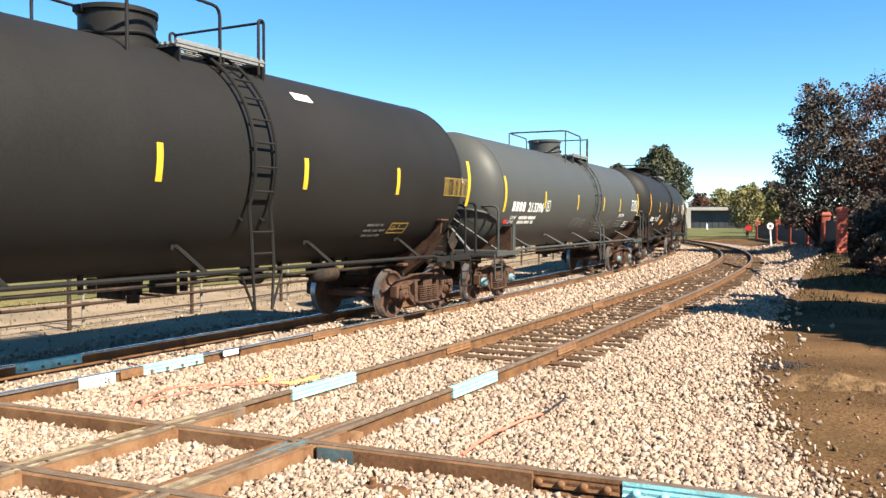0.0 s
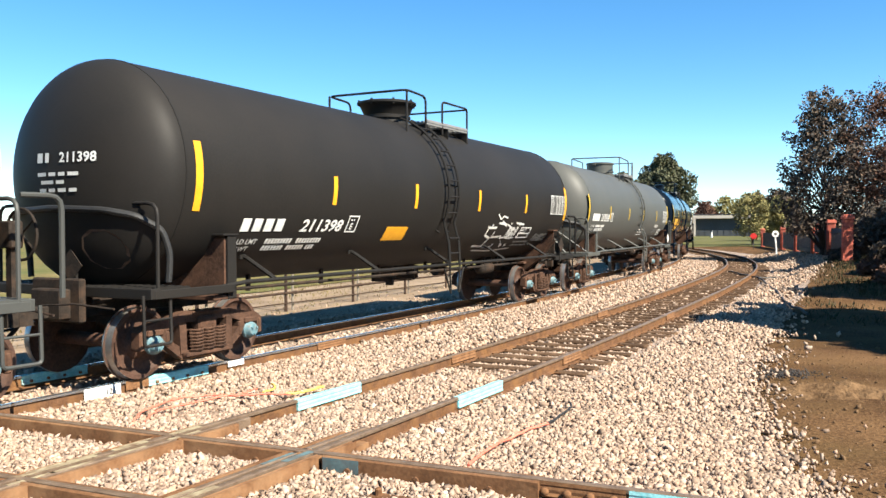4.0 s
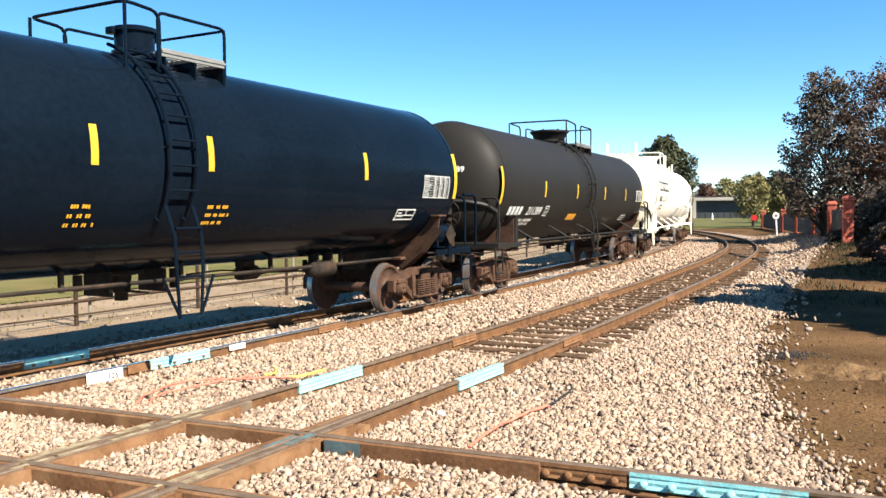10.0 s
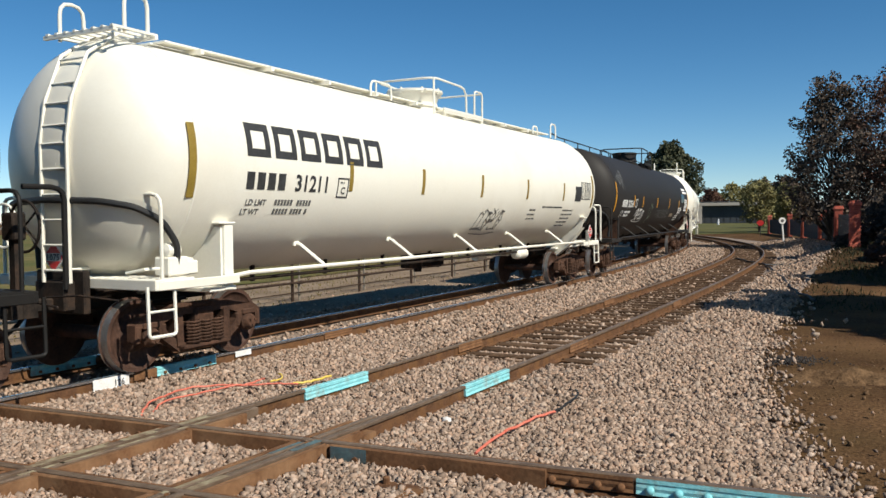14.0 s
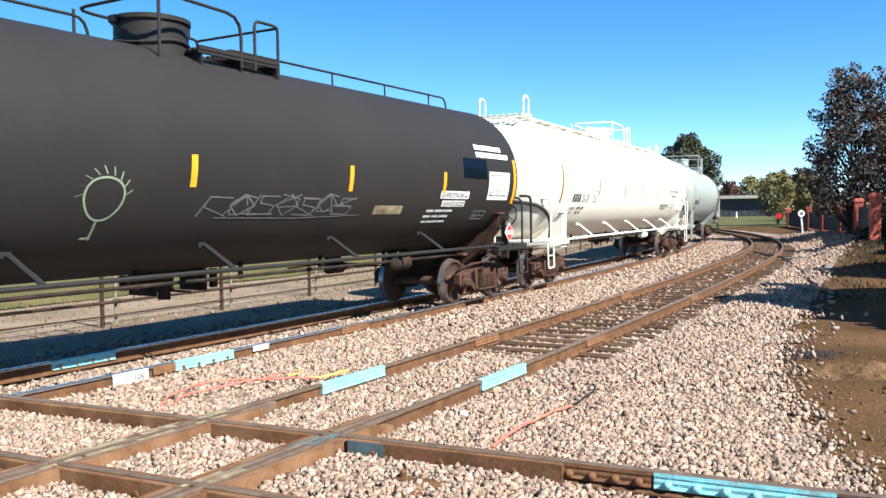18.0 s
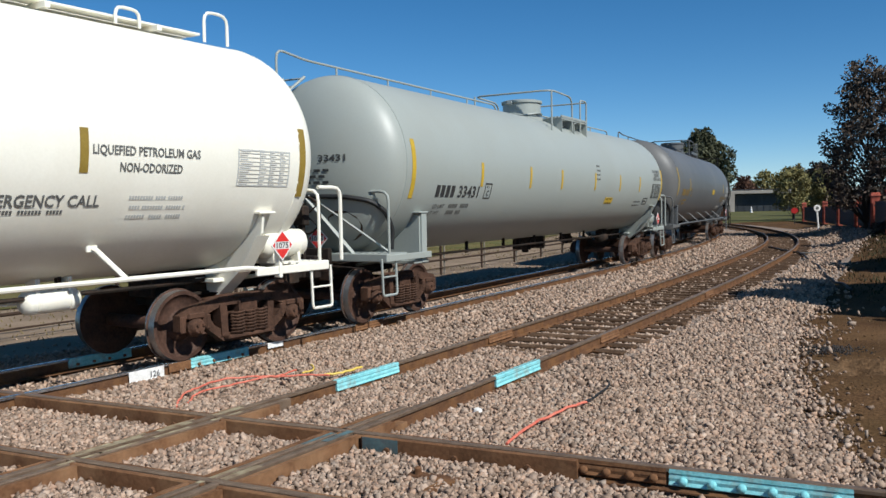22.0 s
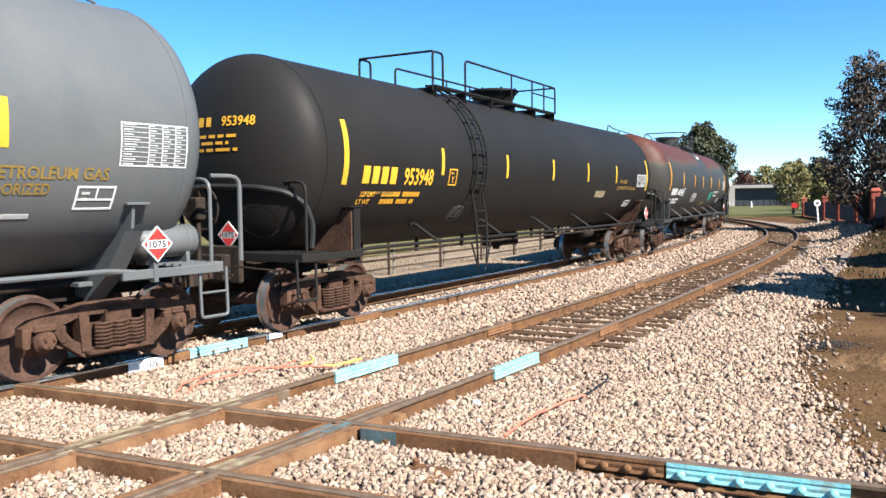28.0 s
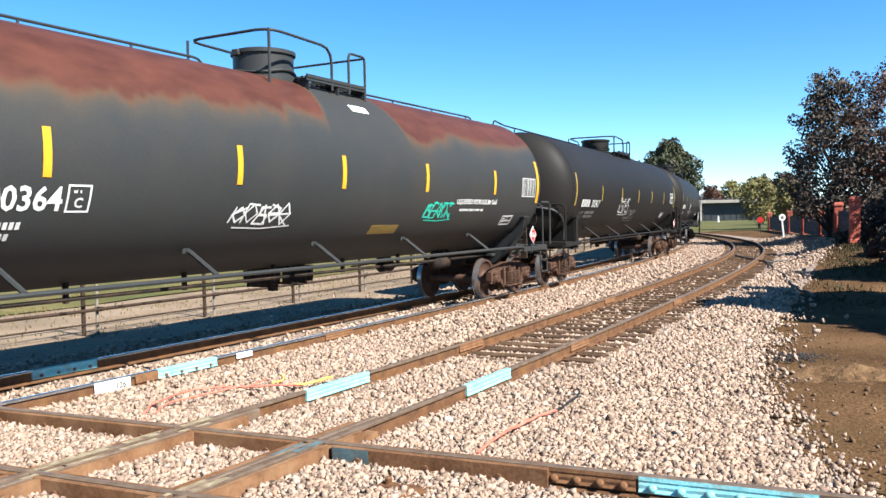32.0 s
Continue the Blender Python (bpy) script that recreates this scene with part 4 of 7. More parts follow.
def brake_wheel(g, L):
    x = L / 2 - 0.42
    ring = [(x, -0.85 + 0.28 * math.cos(a), 1.85 + 0.28 * math.sin(a)) for a in np.linspace(0, 2 * math.pi, 25)[:-1]]
    g.tube(ring, 0.017, 6, True)
    for k in range(5):
        a = 2 * math.pi * k / 5
        g.tube([(x, -0.85, 1.85), (x, -0.85 + 0.28 * math.cos(a), 1.85 + 0.28 * math.sin(a))], 0.012, 5)
    g.box(x - 0.12, -0.85, 1.85, 0.16, 0.22, 0.3, 0.02)
    g.box(x - 0.12, -0.85, 1.45, 0.06, 0.1, 0.6, 0.0)


def shield(g, length):
    """Half-height plate over the lower part of the leading head."""
    n, m = 14, 8
    vs = []
    for o in (0.03, 0.05):
        for j in range(m + 1):
            z = 1.17 + (2.16 - 1.17) * j / m
            wide = min(1.34, math.sqrt(max(0.0, (R_TANK * 0.985) ** 2 - (z - Z_TANK) ** 2)))
            if z > 2.0:
                wide = min(wide, 1.34 - (z - 2.0) * 1.0)
            for i in range(n + 1):
                y = -wide + 2 * wide * i / n
                vs.append((head_x(length, y, z, o), y, z))
    k = (n + 1) * (m + 1)
    fs = [(k + j * (n + 1) + i, k + j * (n + 1) + i + 1, k + (j + 1) * (n + 1) + i + 1, k + (j + 1) * (n + 1) + i) for j in range(m) for i in range(n)]
    g.add(vs, fs)


def shield_rim(g, length):
    pts = []
    for y, z in [(-1.30, 1.25), (-1.33, 1.6), (-1.30, 1.9), (-1.15, 2.07), (-0.8, 2.14), (0.0, 2.17), (0.8, 2.14), (1.15, 2.07), (1.30, 1.9), (1.33, 1.6), (1.30, 1.25)]:
        pts.append((head_x(length, y, z, 0.06) - 0.03, y, z))
    g.tube(pipe_path(pts, 0.1), 0.042, 8)


def rust_spot(g, length):
    vs, n = [], 10
    for i in range(n):
        a = 2 * math.pi * i / n
        y, z = -0.62 + 0.30 * math.cos(a), 1.66 + 0.26 * math.sin(a)
        vs.append((head_x(length, y, z, 0.054), y, z))
    g.add(vs, [tuple(range(n))])


def braces(g, L, length):
    x = head_x(length, 0, 2.17) - 0.1
    for y, z in ((0.7, 1.2), (-0.78, 1.15)):
        g.tube([(x, 0.0, 2.17), (-L / 2 + 0.85, y, z)], 0.045, 6)
    g.tube([(x, -0.1, 2.18), (-L / 2 + 1.0, -1.4, 1.2)], 0.022, 6)


def outlet(g):
    g.lathe([(0, 0.30), (-0.05, 0.30), (-0.08, 0.14), (-0.30, 0.12), (-0.32, 0.09), (-0.42, 0.09)], (0.2, 0, 1.14), "z", 16)
    g.tube([(0.2, 0, 0.85), (0.2, -0.55, 0.85)], 0.02, 6)
    g.box(-0.25, -0.1, 0.98, 0.06, 0.5, 0.32)
    g.box(0.65, -0.1, 0.98, 0.06, 0.5, 0.32)
    g.lathe([(0, 0.06), (-0.28, 0.06)], (0.95, -0.2, 1.12), "z", 8)
    g.lathe([(0, 0.06), (-0.2, 0.06)], (-0.6, -0.15, 1.12), "z", 8)


def under_pipe(g, L):
    g.tube([(-L / 2 + 0.8, -0.38, 1.0), (-L / 2 + 3.2, -0.5, 1.0), (L / 2 - 3.2, -0.5, 0.98), (L / 2 - 0.8, -0.38, 1.0)], 0.03, 6)
    g.tube([(-L / 2 + 3.0, 0.2, 0.92), (L / 2 - 3.0, 0.2, 0.92)], 0.018, 6)
    for x in np.arange(-L / 2 + 3.6, L / 2 - 3.2, 1.9):
        g.box(x, -0.48, 1.08, 0.05, 0.06, 0.26)


def air_tank(g):
    g.lathe([(-0.36, 0.03), (-0.34, 0.10), (-0.29, 0.14), (0.29, 0.14), (0.34, 0.10), (0.36, 0.03)], (0, 0, 0), "x", 18)
    for x in (-0.2, 0.2):
        g.lathe([(x - 0.015, 0.145), (x + 0.015, 0.145)], (0, 0, 0), "x", 18)
    g.box(-0.2, 0, 0.16, 0.05, 0.2, 0.22)
    g.box(0.2, 0, 0.16, 0.05, 0.2, 0.22)


def keg(g):
    g.lathe([(-0.46, 0.04), (-0.44, 0.15), (-0.38, 0.2), (0.38, 0.2), (0.44, 0.15), (0.46, 0.04)], (0, 0, 0), "x", 20)
    for x in (-0.25, 0.25):
        g.lathe([(x - 0.015, 0.205), (x + 0.015, 0.205)], (0, 0, 0), "x", 20)
        g.box(x, 0, -0.2, 0.06, 0.3, 0.16, 0.008)


def brake_gear(g):
    g.lathe([(-0.25, 0.12), (0.15, 0.12), (0.19, 0.07), (0.5, 0.04)], (0, 0, 0), "x", 14)
    g.tube([(-0.25, 0, 0.05), (-0.9, -0.2, 0.1), (-1.6, -0.2, 0.08)], 0.016, 6)
    g.tube([(0.2, -0.25, 0.0), (0.9, -0.4, -0.02), (1.5, -0.4, 0.06), (1.9, -0.4, 0.06)], 0.018, 6)
    g.box(1.0, -0.4, 0.06, 0.1, 0.05, 0.22, 0.01)
    g.box(-0.1, 0, 0.2, 0.3, 0.2, 0.2, 0.02)
    g.tube([(0.5, 0, 0), (1.4, 0.1, -0.05)], 0.03, 6)
    g.box(0.55, -0.1, 0.02, 0.06, 0.6, 0.05)


def diamond(g, r, out):
    g.prism([(-r, 0), (0, -r), (r, 0), (0, r)], -out, 0.0)


def placard(car, m, number, live=True):
    """Diamond plate; m turns its face, which looks along -y."""
    p = part("placard", stored(("placard", 0.27), lambda g: diamond(g, 0.21, 0.012)), M["white_paint"] if live else M["steel_dirty"], car,
             "white-edged red diamond placard" if live else "empty diamond placard frame", at=m)
    if live:
        def face(g):
            g.add([(-0.135, -0.015, 0.05), (0.135, -0.015, 0.05), (0, -0.015, 0.185)], [(0, 1, 2)])
            g.add([(-0.135, -0.015, -0.05), (0.135, -0.015, -0.05), (0, -0.015, -0.185)], [(0, 2, 1)])
            for e in (-1, 1):
                g.add([(e * 0.185, -0.015, 0), (e * 0.14, -0.015, -0.045), (e * 0.14, -0.015, 0.045)], [(0, 1, 2)])
        part("placard_field", stored("placard_field", face), M["red"], p)

        def num(g):
            vs, fs, w = glyphs(number, 0.076)
            g.add([(u * 0.23 / w - 0.115, -0.017, v - 0.038) for u, v, _ in vs], fs)
        part("placard_number", stored(("placard_number", number), num), M["letter_dark"], p)
    return p


def white_placard(car, m, number):
    p = part("placard", stored(("placard", 0.27), lambda g: diamond(g, 0.21, 0.012)), M["white_paint"], car, "white diamond placard", at=m)

    def num(g):
        vs, fs, w = glyphs(number, 0.08)
        g.add([(u * 0.24 / w - 0.12, -0.017, v - 0.04) for u, v, _ in vs], fs)
    part("placard_number", stored(("placard_number", number), num), M["letter_dark"], p)


def put(car, name, build, material, label="", smooth=False):
    g = Geo()
    build(g)
    ob = part(name, g.mesh(name, smooth), M[material], car, label)
    return tagged(ob, label, kind="stuff") if name in ("small_lettering", "inspection_table") else ob


def table_plate(g, x0, x1, d0, d1, rows=9):
    """Inspection table: ruled lines with short entries."""
    outline(g, x0, x1, d0, d1, 0.018)
    step = (d1 - d0) / rows
    rng = random.Random(7)
    for k in range(rows):
        d = d0 + step * k
        patch(g, x0, x1, d, d + 0.28, 0.006, 1)
        xs = [x0 + 0.04, x0 + (x1 - x0) * 0.42, x0 + (x1 - x0) * 0.62, x0 + (x1 - x0) * 0.82]
        for j, x in enumerate(xs):
            w = ((xs + [x1])[j + 1] - x) * rng.uniform(0.3, 0.6)
            patch(g, x, x + w, d + step * 0.42, d + step * 0.70, 0.006, 1)
    for q in (0.40, 0.60, 0.80):
        patch(g, x0 + (x1 - x0) * q, x0 + (x1 - x0) * q + 0.015, d0, d1, 0.006, 3)


def sized(key, build, smooth=False):
    """As stored, for meshes that follow the size of the tank."""
    return stored((*(key if isinstance(key, tuple) else (key,)), R_TANK, HEAD_DEEP, OVERHANG), build, smooth)


def tank_car(spec):
    global R_TANK, Z_TANK, HEAD_DEEP, OVERHANG
    R_TANK = spec.get("size", 1.44)
    Z_TANK = 1.12 + R_TANK
    a, b = spec["ends"]
    L = round(b - a, 2)
    long_car = spec.get("lpg", False)
    HEAD_DEEP = spec.get("deep", 0.72)
    OVERHANG = spec.get("overhang", 1.92)
    length = L - 1.15 + 1.4 * (HEAD_DEEP - 0.72)
    paint, trim = spec["paint"], spec.get("trim", spec["paint"])
    ink = spec.get("ink", "letter_white")
    car = thing("tank_car", spec["label"], "tank car", "cars of the train")
    part("tank", sized(("tank", L), lambda g: tank_shell(g, length), True), M[paint], car)
    for e in (-1, 1):
        part("weld_seam", sized("weld_seam", seam, True), M[paint], car, at=pose(e * (length / 2 - HEAD_DEEP), 0, 0))
    # trucks and frame ends
    for e in (-1, 1):
        make_truck(car, e * (L / 2 - OVERHANG), spec.get("cap", "truck_brown"))
        part("saddle", sized("saddle", saddle) if e < 0 else sized("saddle_band", saddle_band), M[spec.get("saddle_paint", trim)], car, "bolster plate under the tank", at=pose(e * (L / 2 - OVERHANG), 0, 0))
        for s in (-1, 1) if e < 0 else ():
            part("saddle_post", sized(("saddle_post", s), lambda g: saddle_post(g, s)), M[trim], car, at=pose(e * (L / 2 - OVERHANG), 0, 0))
        for nm, fn, mt in (("stub_sill", stub_sill, "steel_dirty"), ("end_platform", end_beam, trim), ("coupler", coupler, "steel_dirty"), ("end_handrail", end_rail, trim),
                           ("grab_iron", corner_grab, trim)):
            if nm == "grab_iron" and e < 0:
                continue
            if nm == "coupler":
                for s in (-1, 1):
                    part("sill_step", sized(("sill_step", e, L, s), lambda g: stirrup(g, e, L, s), True), M[trim], car)
            p = part(nm, sized((nm, e, L), lambda g: fn(g, e, L), nm in ("end_handrail", "grab_iron", "sill_step")), M[mt], car)
            if nm == "end_platform":
                for k in range(22):
                    part("slat", stored("platform_slat", lambda g: g.box(0, 0, 0, 0.58, 0.05, 0.03)), M[mt], p, at=pose(e * (L / 2 - 1.05), -1.48 + k * 0.141, 1.185))
    if spec.get("walk"):
        part("brake_wheel", sized(("brake_wheel", L), lambda g: brake_wheel(g, L), True), M[trim], car, "white hand-brake wheel on the leading end", at=pose(0, 0, 0, 0, 0, 180))
    if spec.get("logo"):
        box = part("valve_box", stored("valve_box", lambda g: (g.box(0, 0, 0.12, 0.34, 0.26, 0.24, 0.02), g.box(0.30, 0.05, 0.09, 0.22, 0.20, 0.18, 0.02), g.lathe([(-0.12, 0.03), (-0.10, 0.09), (0.10, 0.09), (0.12, 0.03)], (-0.02, 0, 0.32), "x", 14), g.tube([(-0.2, 0, 0.1), (-0.42, 0.02, 0.1), (-0.45, 0.3, 0.05)], 0.022, 6))), M[trim], car, "white valve casing on the end platform", at=pose(-L / 2 + 1.25, -1.22, 1.21))
        part("cover", stored("valve_cover", lambda g: g.lathe([(0, 0.085), (0.03, 0.08), (0.04, 0.02)], (0, 0, 0), "z", 14)), M[trim], box, at=pose(0.30, 0.05, 0.18))
    part("brake_wheel", sized(("brake_wheel", L), lambda g: brake_wheel(g, L), True), M["steel_dirty"], car, "spoked hand-brake wheel")
    if spec.get("rail", True):
        part("side_rail", sized(("side_rail", L), lambda g: side_rail(g, L), True), M[trim], car, "round bar along the tank's flank")
        n = 5
        for i in range(n):
            x = (i - (n - 1) / 2) * (2.72 if long_car else 2.75)
            for s in (-1, 1):
                part("rail_bracket", sized(("rail_bracket", s), lambda g: rail_bracket(g, s)), M[trim], car, at=pose(x, 0, 0))
    # top gear
    low_dome = spec.get("dome", "tall") != "tall"
    part("valve_dome", sized("valve_dome_low" if low_dome else ("valve_dome", spec.get("dome_r", 0.50)), dome_low if low_dome else lambda g: dome(g, spec.get("dome_r", 0.50)), True), M[spec.get("dome_paint", trim)], car,
         "flared dome cover" if low_dome else "cylindrical dome cover", at=pose(spec.get("dome_x", 0.0), 0, 0))
    px0, px1, half = spec.get("deck", (-0.65, 2.05, 0.92))
    if spec.get("guard") == "long":
        deck = part("dome_platform", sized("long_deck", lambda g: long_deck(g, 0.86)), M[trim], car, "long open grating along the crown")
        for y in (-0.86, -0.77, -0.68, 0.68, 0.77, 0.86):
            part("grating_bar", stored("long_bar", lambda g: g.box(0, 0, 0, 6.3, 0.05, 0.03)), M[trim], deck, at=pose(-1.15, y, crown() - 0.03))
        part("guard_rail", sized("guard_long", lambda g: guard_long(g, 0.86), True), M[trim], car)
        for x in np.linspace(-4.2, 1.95, 6):
            for s in (-1, 1):
                part("gusset", sized(("gusset_long", s), lambda g: gusset(g, 0.86, s)), M[trim], car, at=pose(x, 0, 0))
    else:
        deck = part("dome_platform", sized(("dome_platform", px0, px1, half), lambda g: platform(g, px0, px1, half)), M[spec.get("deck_paint", trim)], car, "open grating beside the dome")
        for k in range(int(2 * half / 0.1) + 1):
            y = -half + 0.1 * k
            a0 = 0.70 if abs(y) < 0.62 else 0.15
            part("grating_bar", stored(("grating_bar", round(px1 - a0, 2)), lambda g: g.box(0, 0, 0, px1 - a0, 0.05, 0.03)), M[spec.get("deck_paint", trim)], deck, at=pose((a0 + px1) / 2, y, crown() - 0.03))
        for x in (0.22, (0.2 + px1) / 2, px1 - 0.02):
            for s in (-1, 1):
                part("gusset", sized(("gusset", half, s), lambda g: gusset(g, half, s)), M[trim], car, at=pose(x, 0, 0))
        xm, up = spec.get("rail_to", 0.97), spec.get("up", 0.50)
        part("guard_rail", sized(("guard_frame", px0, xm, half, spec.get("round", 0.14), up), lambda g: guard_frame(g, px0, xm, half, spec.get("round", 0.14), up), True), M[trim], car, "bent pipe rail round the dome")
        part("guard_rail", sized(("guard_hoop", px1, half, up), lambda g: guard_hoop(g, px1 - spec.get("hoop", 0.12), px1, half, up), True), M[trim], car)
    if "ladder" in spec:
        p = part("ladder", sized("ladder", side_ladder, True), M[trim], car, "curved ladder up the flank", at=pose(spec["ladder"], 0, 0))
        for y, z in side_rungs():
            part("rung", stored("rung", rung, True), M[trim], p, at=pose(0, y, z))
    if "end_ladder" in spec:
        y0 = spec["end_ladder"]
        p_rungs = end_rungs(L)
        p = part("ladder", sized(("end_ladder", L, y0), lambda g: end_ladder(g, L, length, y0), True), M[trim], car, "ladder up the leading head")
        for q in p_rungs:
            part("rung", stored("rung", rung, True), M[trim], p, at=pose(q[0], y0, q[1], 0, 0, 90))
    if spec.get("walk"):
        part("running_board", sized(("running_board", L), lambda g: top_walk(g, L)), M[trim], car, "plank walk along the crown")
        p = part("end_perch", sized(("end_perch", L), lambda g: end_perch(g, L, -0.1), True), M[trim], car, "small grating with tall hoops")
        for k in range(8):
            part("slat", stored("perch_slat", lambda g: g.box(0, 0, 0, 0.72, 0.05, 0.03)), M[trim], p, at=pose(-L / 2 + 1.19, -0.72 + 0.17 * k, crown() + 0.02))
        for x, w, h in ((-1.95, 0.75, 0.30), (L / 2 - 3.2, 0.35, 0.22), (L / 2 - 1.75, 0.42, 0.42)):
            part("walk_hoop", sized(("walk_hoop", w, h), lambda g: g.tube(pipe_path([(-w / 2, 0, 0), (-w / 2, 0, h), (w / 2, 0, h), (w / 2, 0, 0)], 0.14), 0.022, 8), True), M[trim], car, "low grab hoop beside the plank walk", at=pose(x, -0.44, crown() - 0.03))
    if spec.get("crown_rail"):
        part("crown_rail", sized(("crown_rail", L, px0, px1, spec.get("rail_up", 0.22)), lambda g: top_rail(g, L, px0, px1, up=spec.get("rail_up", 0.22)), True), M[trim], car, "hand rail along the crown")
    # leading head
    if spec.get("shield", True):
        part("head_shield", sized(("head_shield", L), lambda g: shield(g, length), True), M[paint], car, "half-height plate over the head")
        part("shield_rim", sized(("shield_rim", L), lambda g: shield_rim(g, length), True), M["cable_black"], car, "black rim of the head plate")
        if spec.get("rusty_shield"):
            part("rust_patch", sized(("rust_patch", L), lambda g: rust_spot(g, length)), M["rust_brown"], car, "rust patch on the head plate")
    if spec.get("braces"):
        part("end_brace", sized(("end_brace", L), lambda g: braces(g, L, length), True), M[trim], car)
    # below
    part("bottom_outlet", sized("bottom_outlet", outlet), M["steel_dirty"], car)
    part("brake_pipe", sized(("brake_pipe", L), lambda g: under_pipe(g, L)), M["steel_dirty"], car)
    gear = trim if spec.get("walk") else "steel_dirty"
    part("air_reservoir", sized("air_reservoir", air_tank, True), M[gear], car, at=pose(L / 2 - 4.4, -0.45, 0.93))
    part("brake_cylinder", sized("brake_cylinder", brake_gear, True), M[gear], car, at=pose(L / 2 - 5.4, 0.3, 0.9))
    if spec.get("keg"):
        part("end_reservoir", sized("end_reservoir", keg, True), M[trim], car, "round reservoir on the end platform", at=pose(L / 2 - 1.2, -1.02, 1.46))
    # reflectors
    tall, low = spec.get("tall", (-19, 15)), spec.get("low", (-13, 4))
    for x, big in spec["stripes"]:
        d0, d1 = tall if big else low
        w = 0.062 if big else 0.05
        part("reflector", sized(("reflector", d0, d1, w), lambda g: patch(g, -w, w, d0, d1, 0.007, 6)), M[spec.get("stripe", "yellow")], car, at=pose(x, 0, 0))
    # writing
    tx, td, th, mark_w, num_x, num_w, number = spec["number"]
    put(car, "company_mark", lambda g: mark_blocks(g, tx, td, th, 4, mark_w), ink)
    put(car, "car_number", lambda g: lettering(g, number, num_x, td, th, num_w, spec.get("slant", 0.0)), ink)
    put(car, "small_lettering", lambda g: (lettering(g, "LD LMT", tx + 0.05, td - 8.2, 0.085, 0.42), bars(g, tx + 0.62, num_x + num_w - 0.1, td - 5.0, 1, 0.085, 0.05, 3, 5),
                                          lettering(g, "LT WT", tx, td - 13.2, 0.085, 0.36), bars(g, tx + 0.62, num_x + num_w - 0.15, td - 10.0, 1, 0.085, 0.05, 3, 6)), spec.get("small_ink", ink))
    if "plate" in spec:
        x0, d0 = spec["plate"]
        put(car, "stencil_frame", lambda g: (outline(g, x0, x0 + 0.30, d0, d0 + 11.5, 0.022), lettering(g, spec.get("plate_letter", "C"), x0 + 0.10, d0 + 2.2, 0.11),
                                             bars(g, x0 + 0.07, x0 + 0.24, d0 + 9.2, 1, 0.03)), ink)
    if "table" in spec:
        x0, x1, d0, d1 = spec["table"]
        put(car, "inspection_table", lambda g: table_plate(g, x0, x1, d0, d1), spec.get("table_ink", "letter_pale"))
    if "frame" in spec:
        x0, x1, d0, d1 = spec["frame"]
        put(car, "stencil_frame", lambda g: (outline(g, x0, x1, d0, d1, 0.025), patch(g, (x0 + x1) / 2, (x0 + x1) / 2 + 0.02, d0 + (d1 - d0) * 0.4, d1), patch(g, x0, x1, d0 + (d1 - d0) * 0.4, d0 + (d1 - d0) * 0.4 + 0.8),
                                             bars(g, x0 + 0.06, x0 + (x1 - x0) * 0.45, d1 - 2.5, 2, 0.03, 0.04, 2)), spec.get("table_ink", "letter_white"))
    for x0, x1, top, rows, mt in spec.get("bars", ()):
        put(car, "small_lettering", lambda g: bars(g, x0, x1, top, rows, seed=int(abs(x0) * 10) + rows), mt)
    for x, d, h, w, text, mt in spec.get("words", ()):
        put(car, "lettering", lambda g: lettering(g, text, x, d, h, w), mt)
    for x0, x1, d0, d1, mt in spec.get("panels", ()):
        put(car, "label_panel", lambda g: patch(g, x0, x1, d0, d1, 0.005, 4), mt)
    for x0, x1, d0, d1, seed, w, loops, mt in spec.get("tags", ()):
        put(car, "spray_scrawl", lambda g: spray(g, x0, x1, d0, d1, seed, w, int(loops)) if 3 < loops < 8 else scrawl(g, x0, x1, d0, d1, seed, w, 26, loops), mt, "spray-painted scrawl")
    for x, d, q, mt in spec.get("rings", ()):
        put(car, "spray_ring", lambda g: ring(g, x, d, q), mt, "sprayed ring with short strokes round it")
    if "head" in spec:
        y0, z0, h, mw, nw, num = spec["head"]
        put(car, "car_number", lambda g: head_letters(g, length, num, y0 - mw - 0.06, z0, h, nw), ink)
        put(car, "company_mark", lambda g: head_bars(g, length, y0, y0 - mw, z0, 1, h, 0, 2), ink)
        put(car, "small_lettering", lambda g: head_bars(g, length, y0 - 0.08, y0 - mw - nw * 0.7, z0 - 0.17, 3, 0.045, 0.055, 4), ink)
        put(car, "small_lettering", lambda g: head_bars(g, length, 0.15, -0.4, 1.95, 3, 0.035, 0.05, 8) if spec.get("low_head_text", True) else head_bars(g, length, 0.0, -0.1, 1.95, 1), "letter_faint" if ink != "letter_dark" else ink)
    # placards: on the flank by the trailing truck and on the leading head
    kind_p = spec.get("placard")
    side = pose(L / 2 - OVERHANG + 0.20, -1.56, 1.46)
    py = 0.20 if spec.get("walk") else -0.12
    front = pose(head_x(length, py, 1.45) - 0.14, py, 1.45, 0, 0, -90)
    if kind_p == "red":
        placard(car, side, "1075")
        placard(car, front, "1075")
    elif kind_p == "white":
        white_placard(car, side, "3257")
        white_placard(car, front, "3257")
    else:
        placard(car, side, "", False)
        placard(car, front, "", False)
    put(car, "placard_bracket", lambda g: g.box(L / 2 - OVERHANG + 0.20, -1.49, 1.27, 0.06, 0.10, 0.5, 0.005), trim)
    put(car, "placard_bracket", lambda g: g.box(head_x(length, py, 1.45) - 0.09, py, 1.32, 0.06, 0.06, 0.32, 0.005), trim)
    if spec.get("logo"):
        put(car, "company_logo", lambda g: logo_blocks(g, -7.15, 2.2, 0.46, 6, 3.5), "letter_dark", "dark blocky company logo")
    CARS.append((car, a, b))
    return car


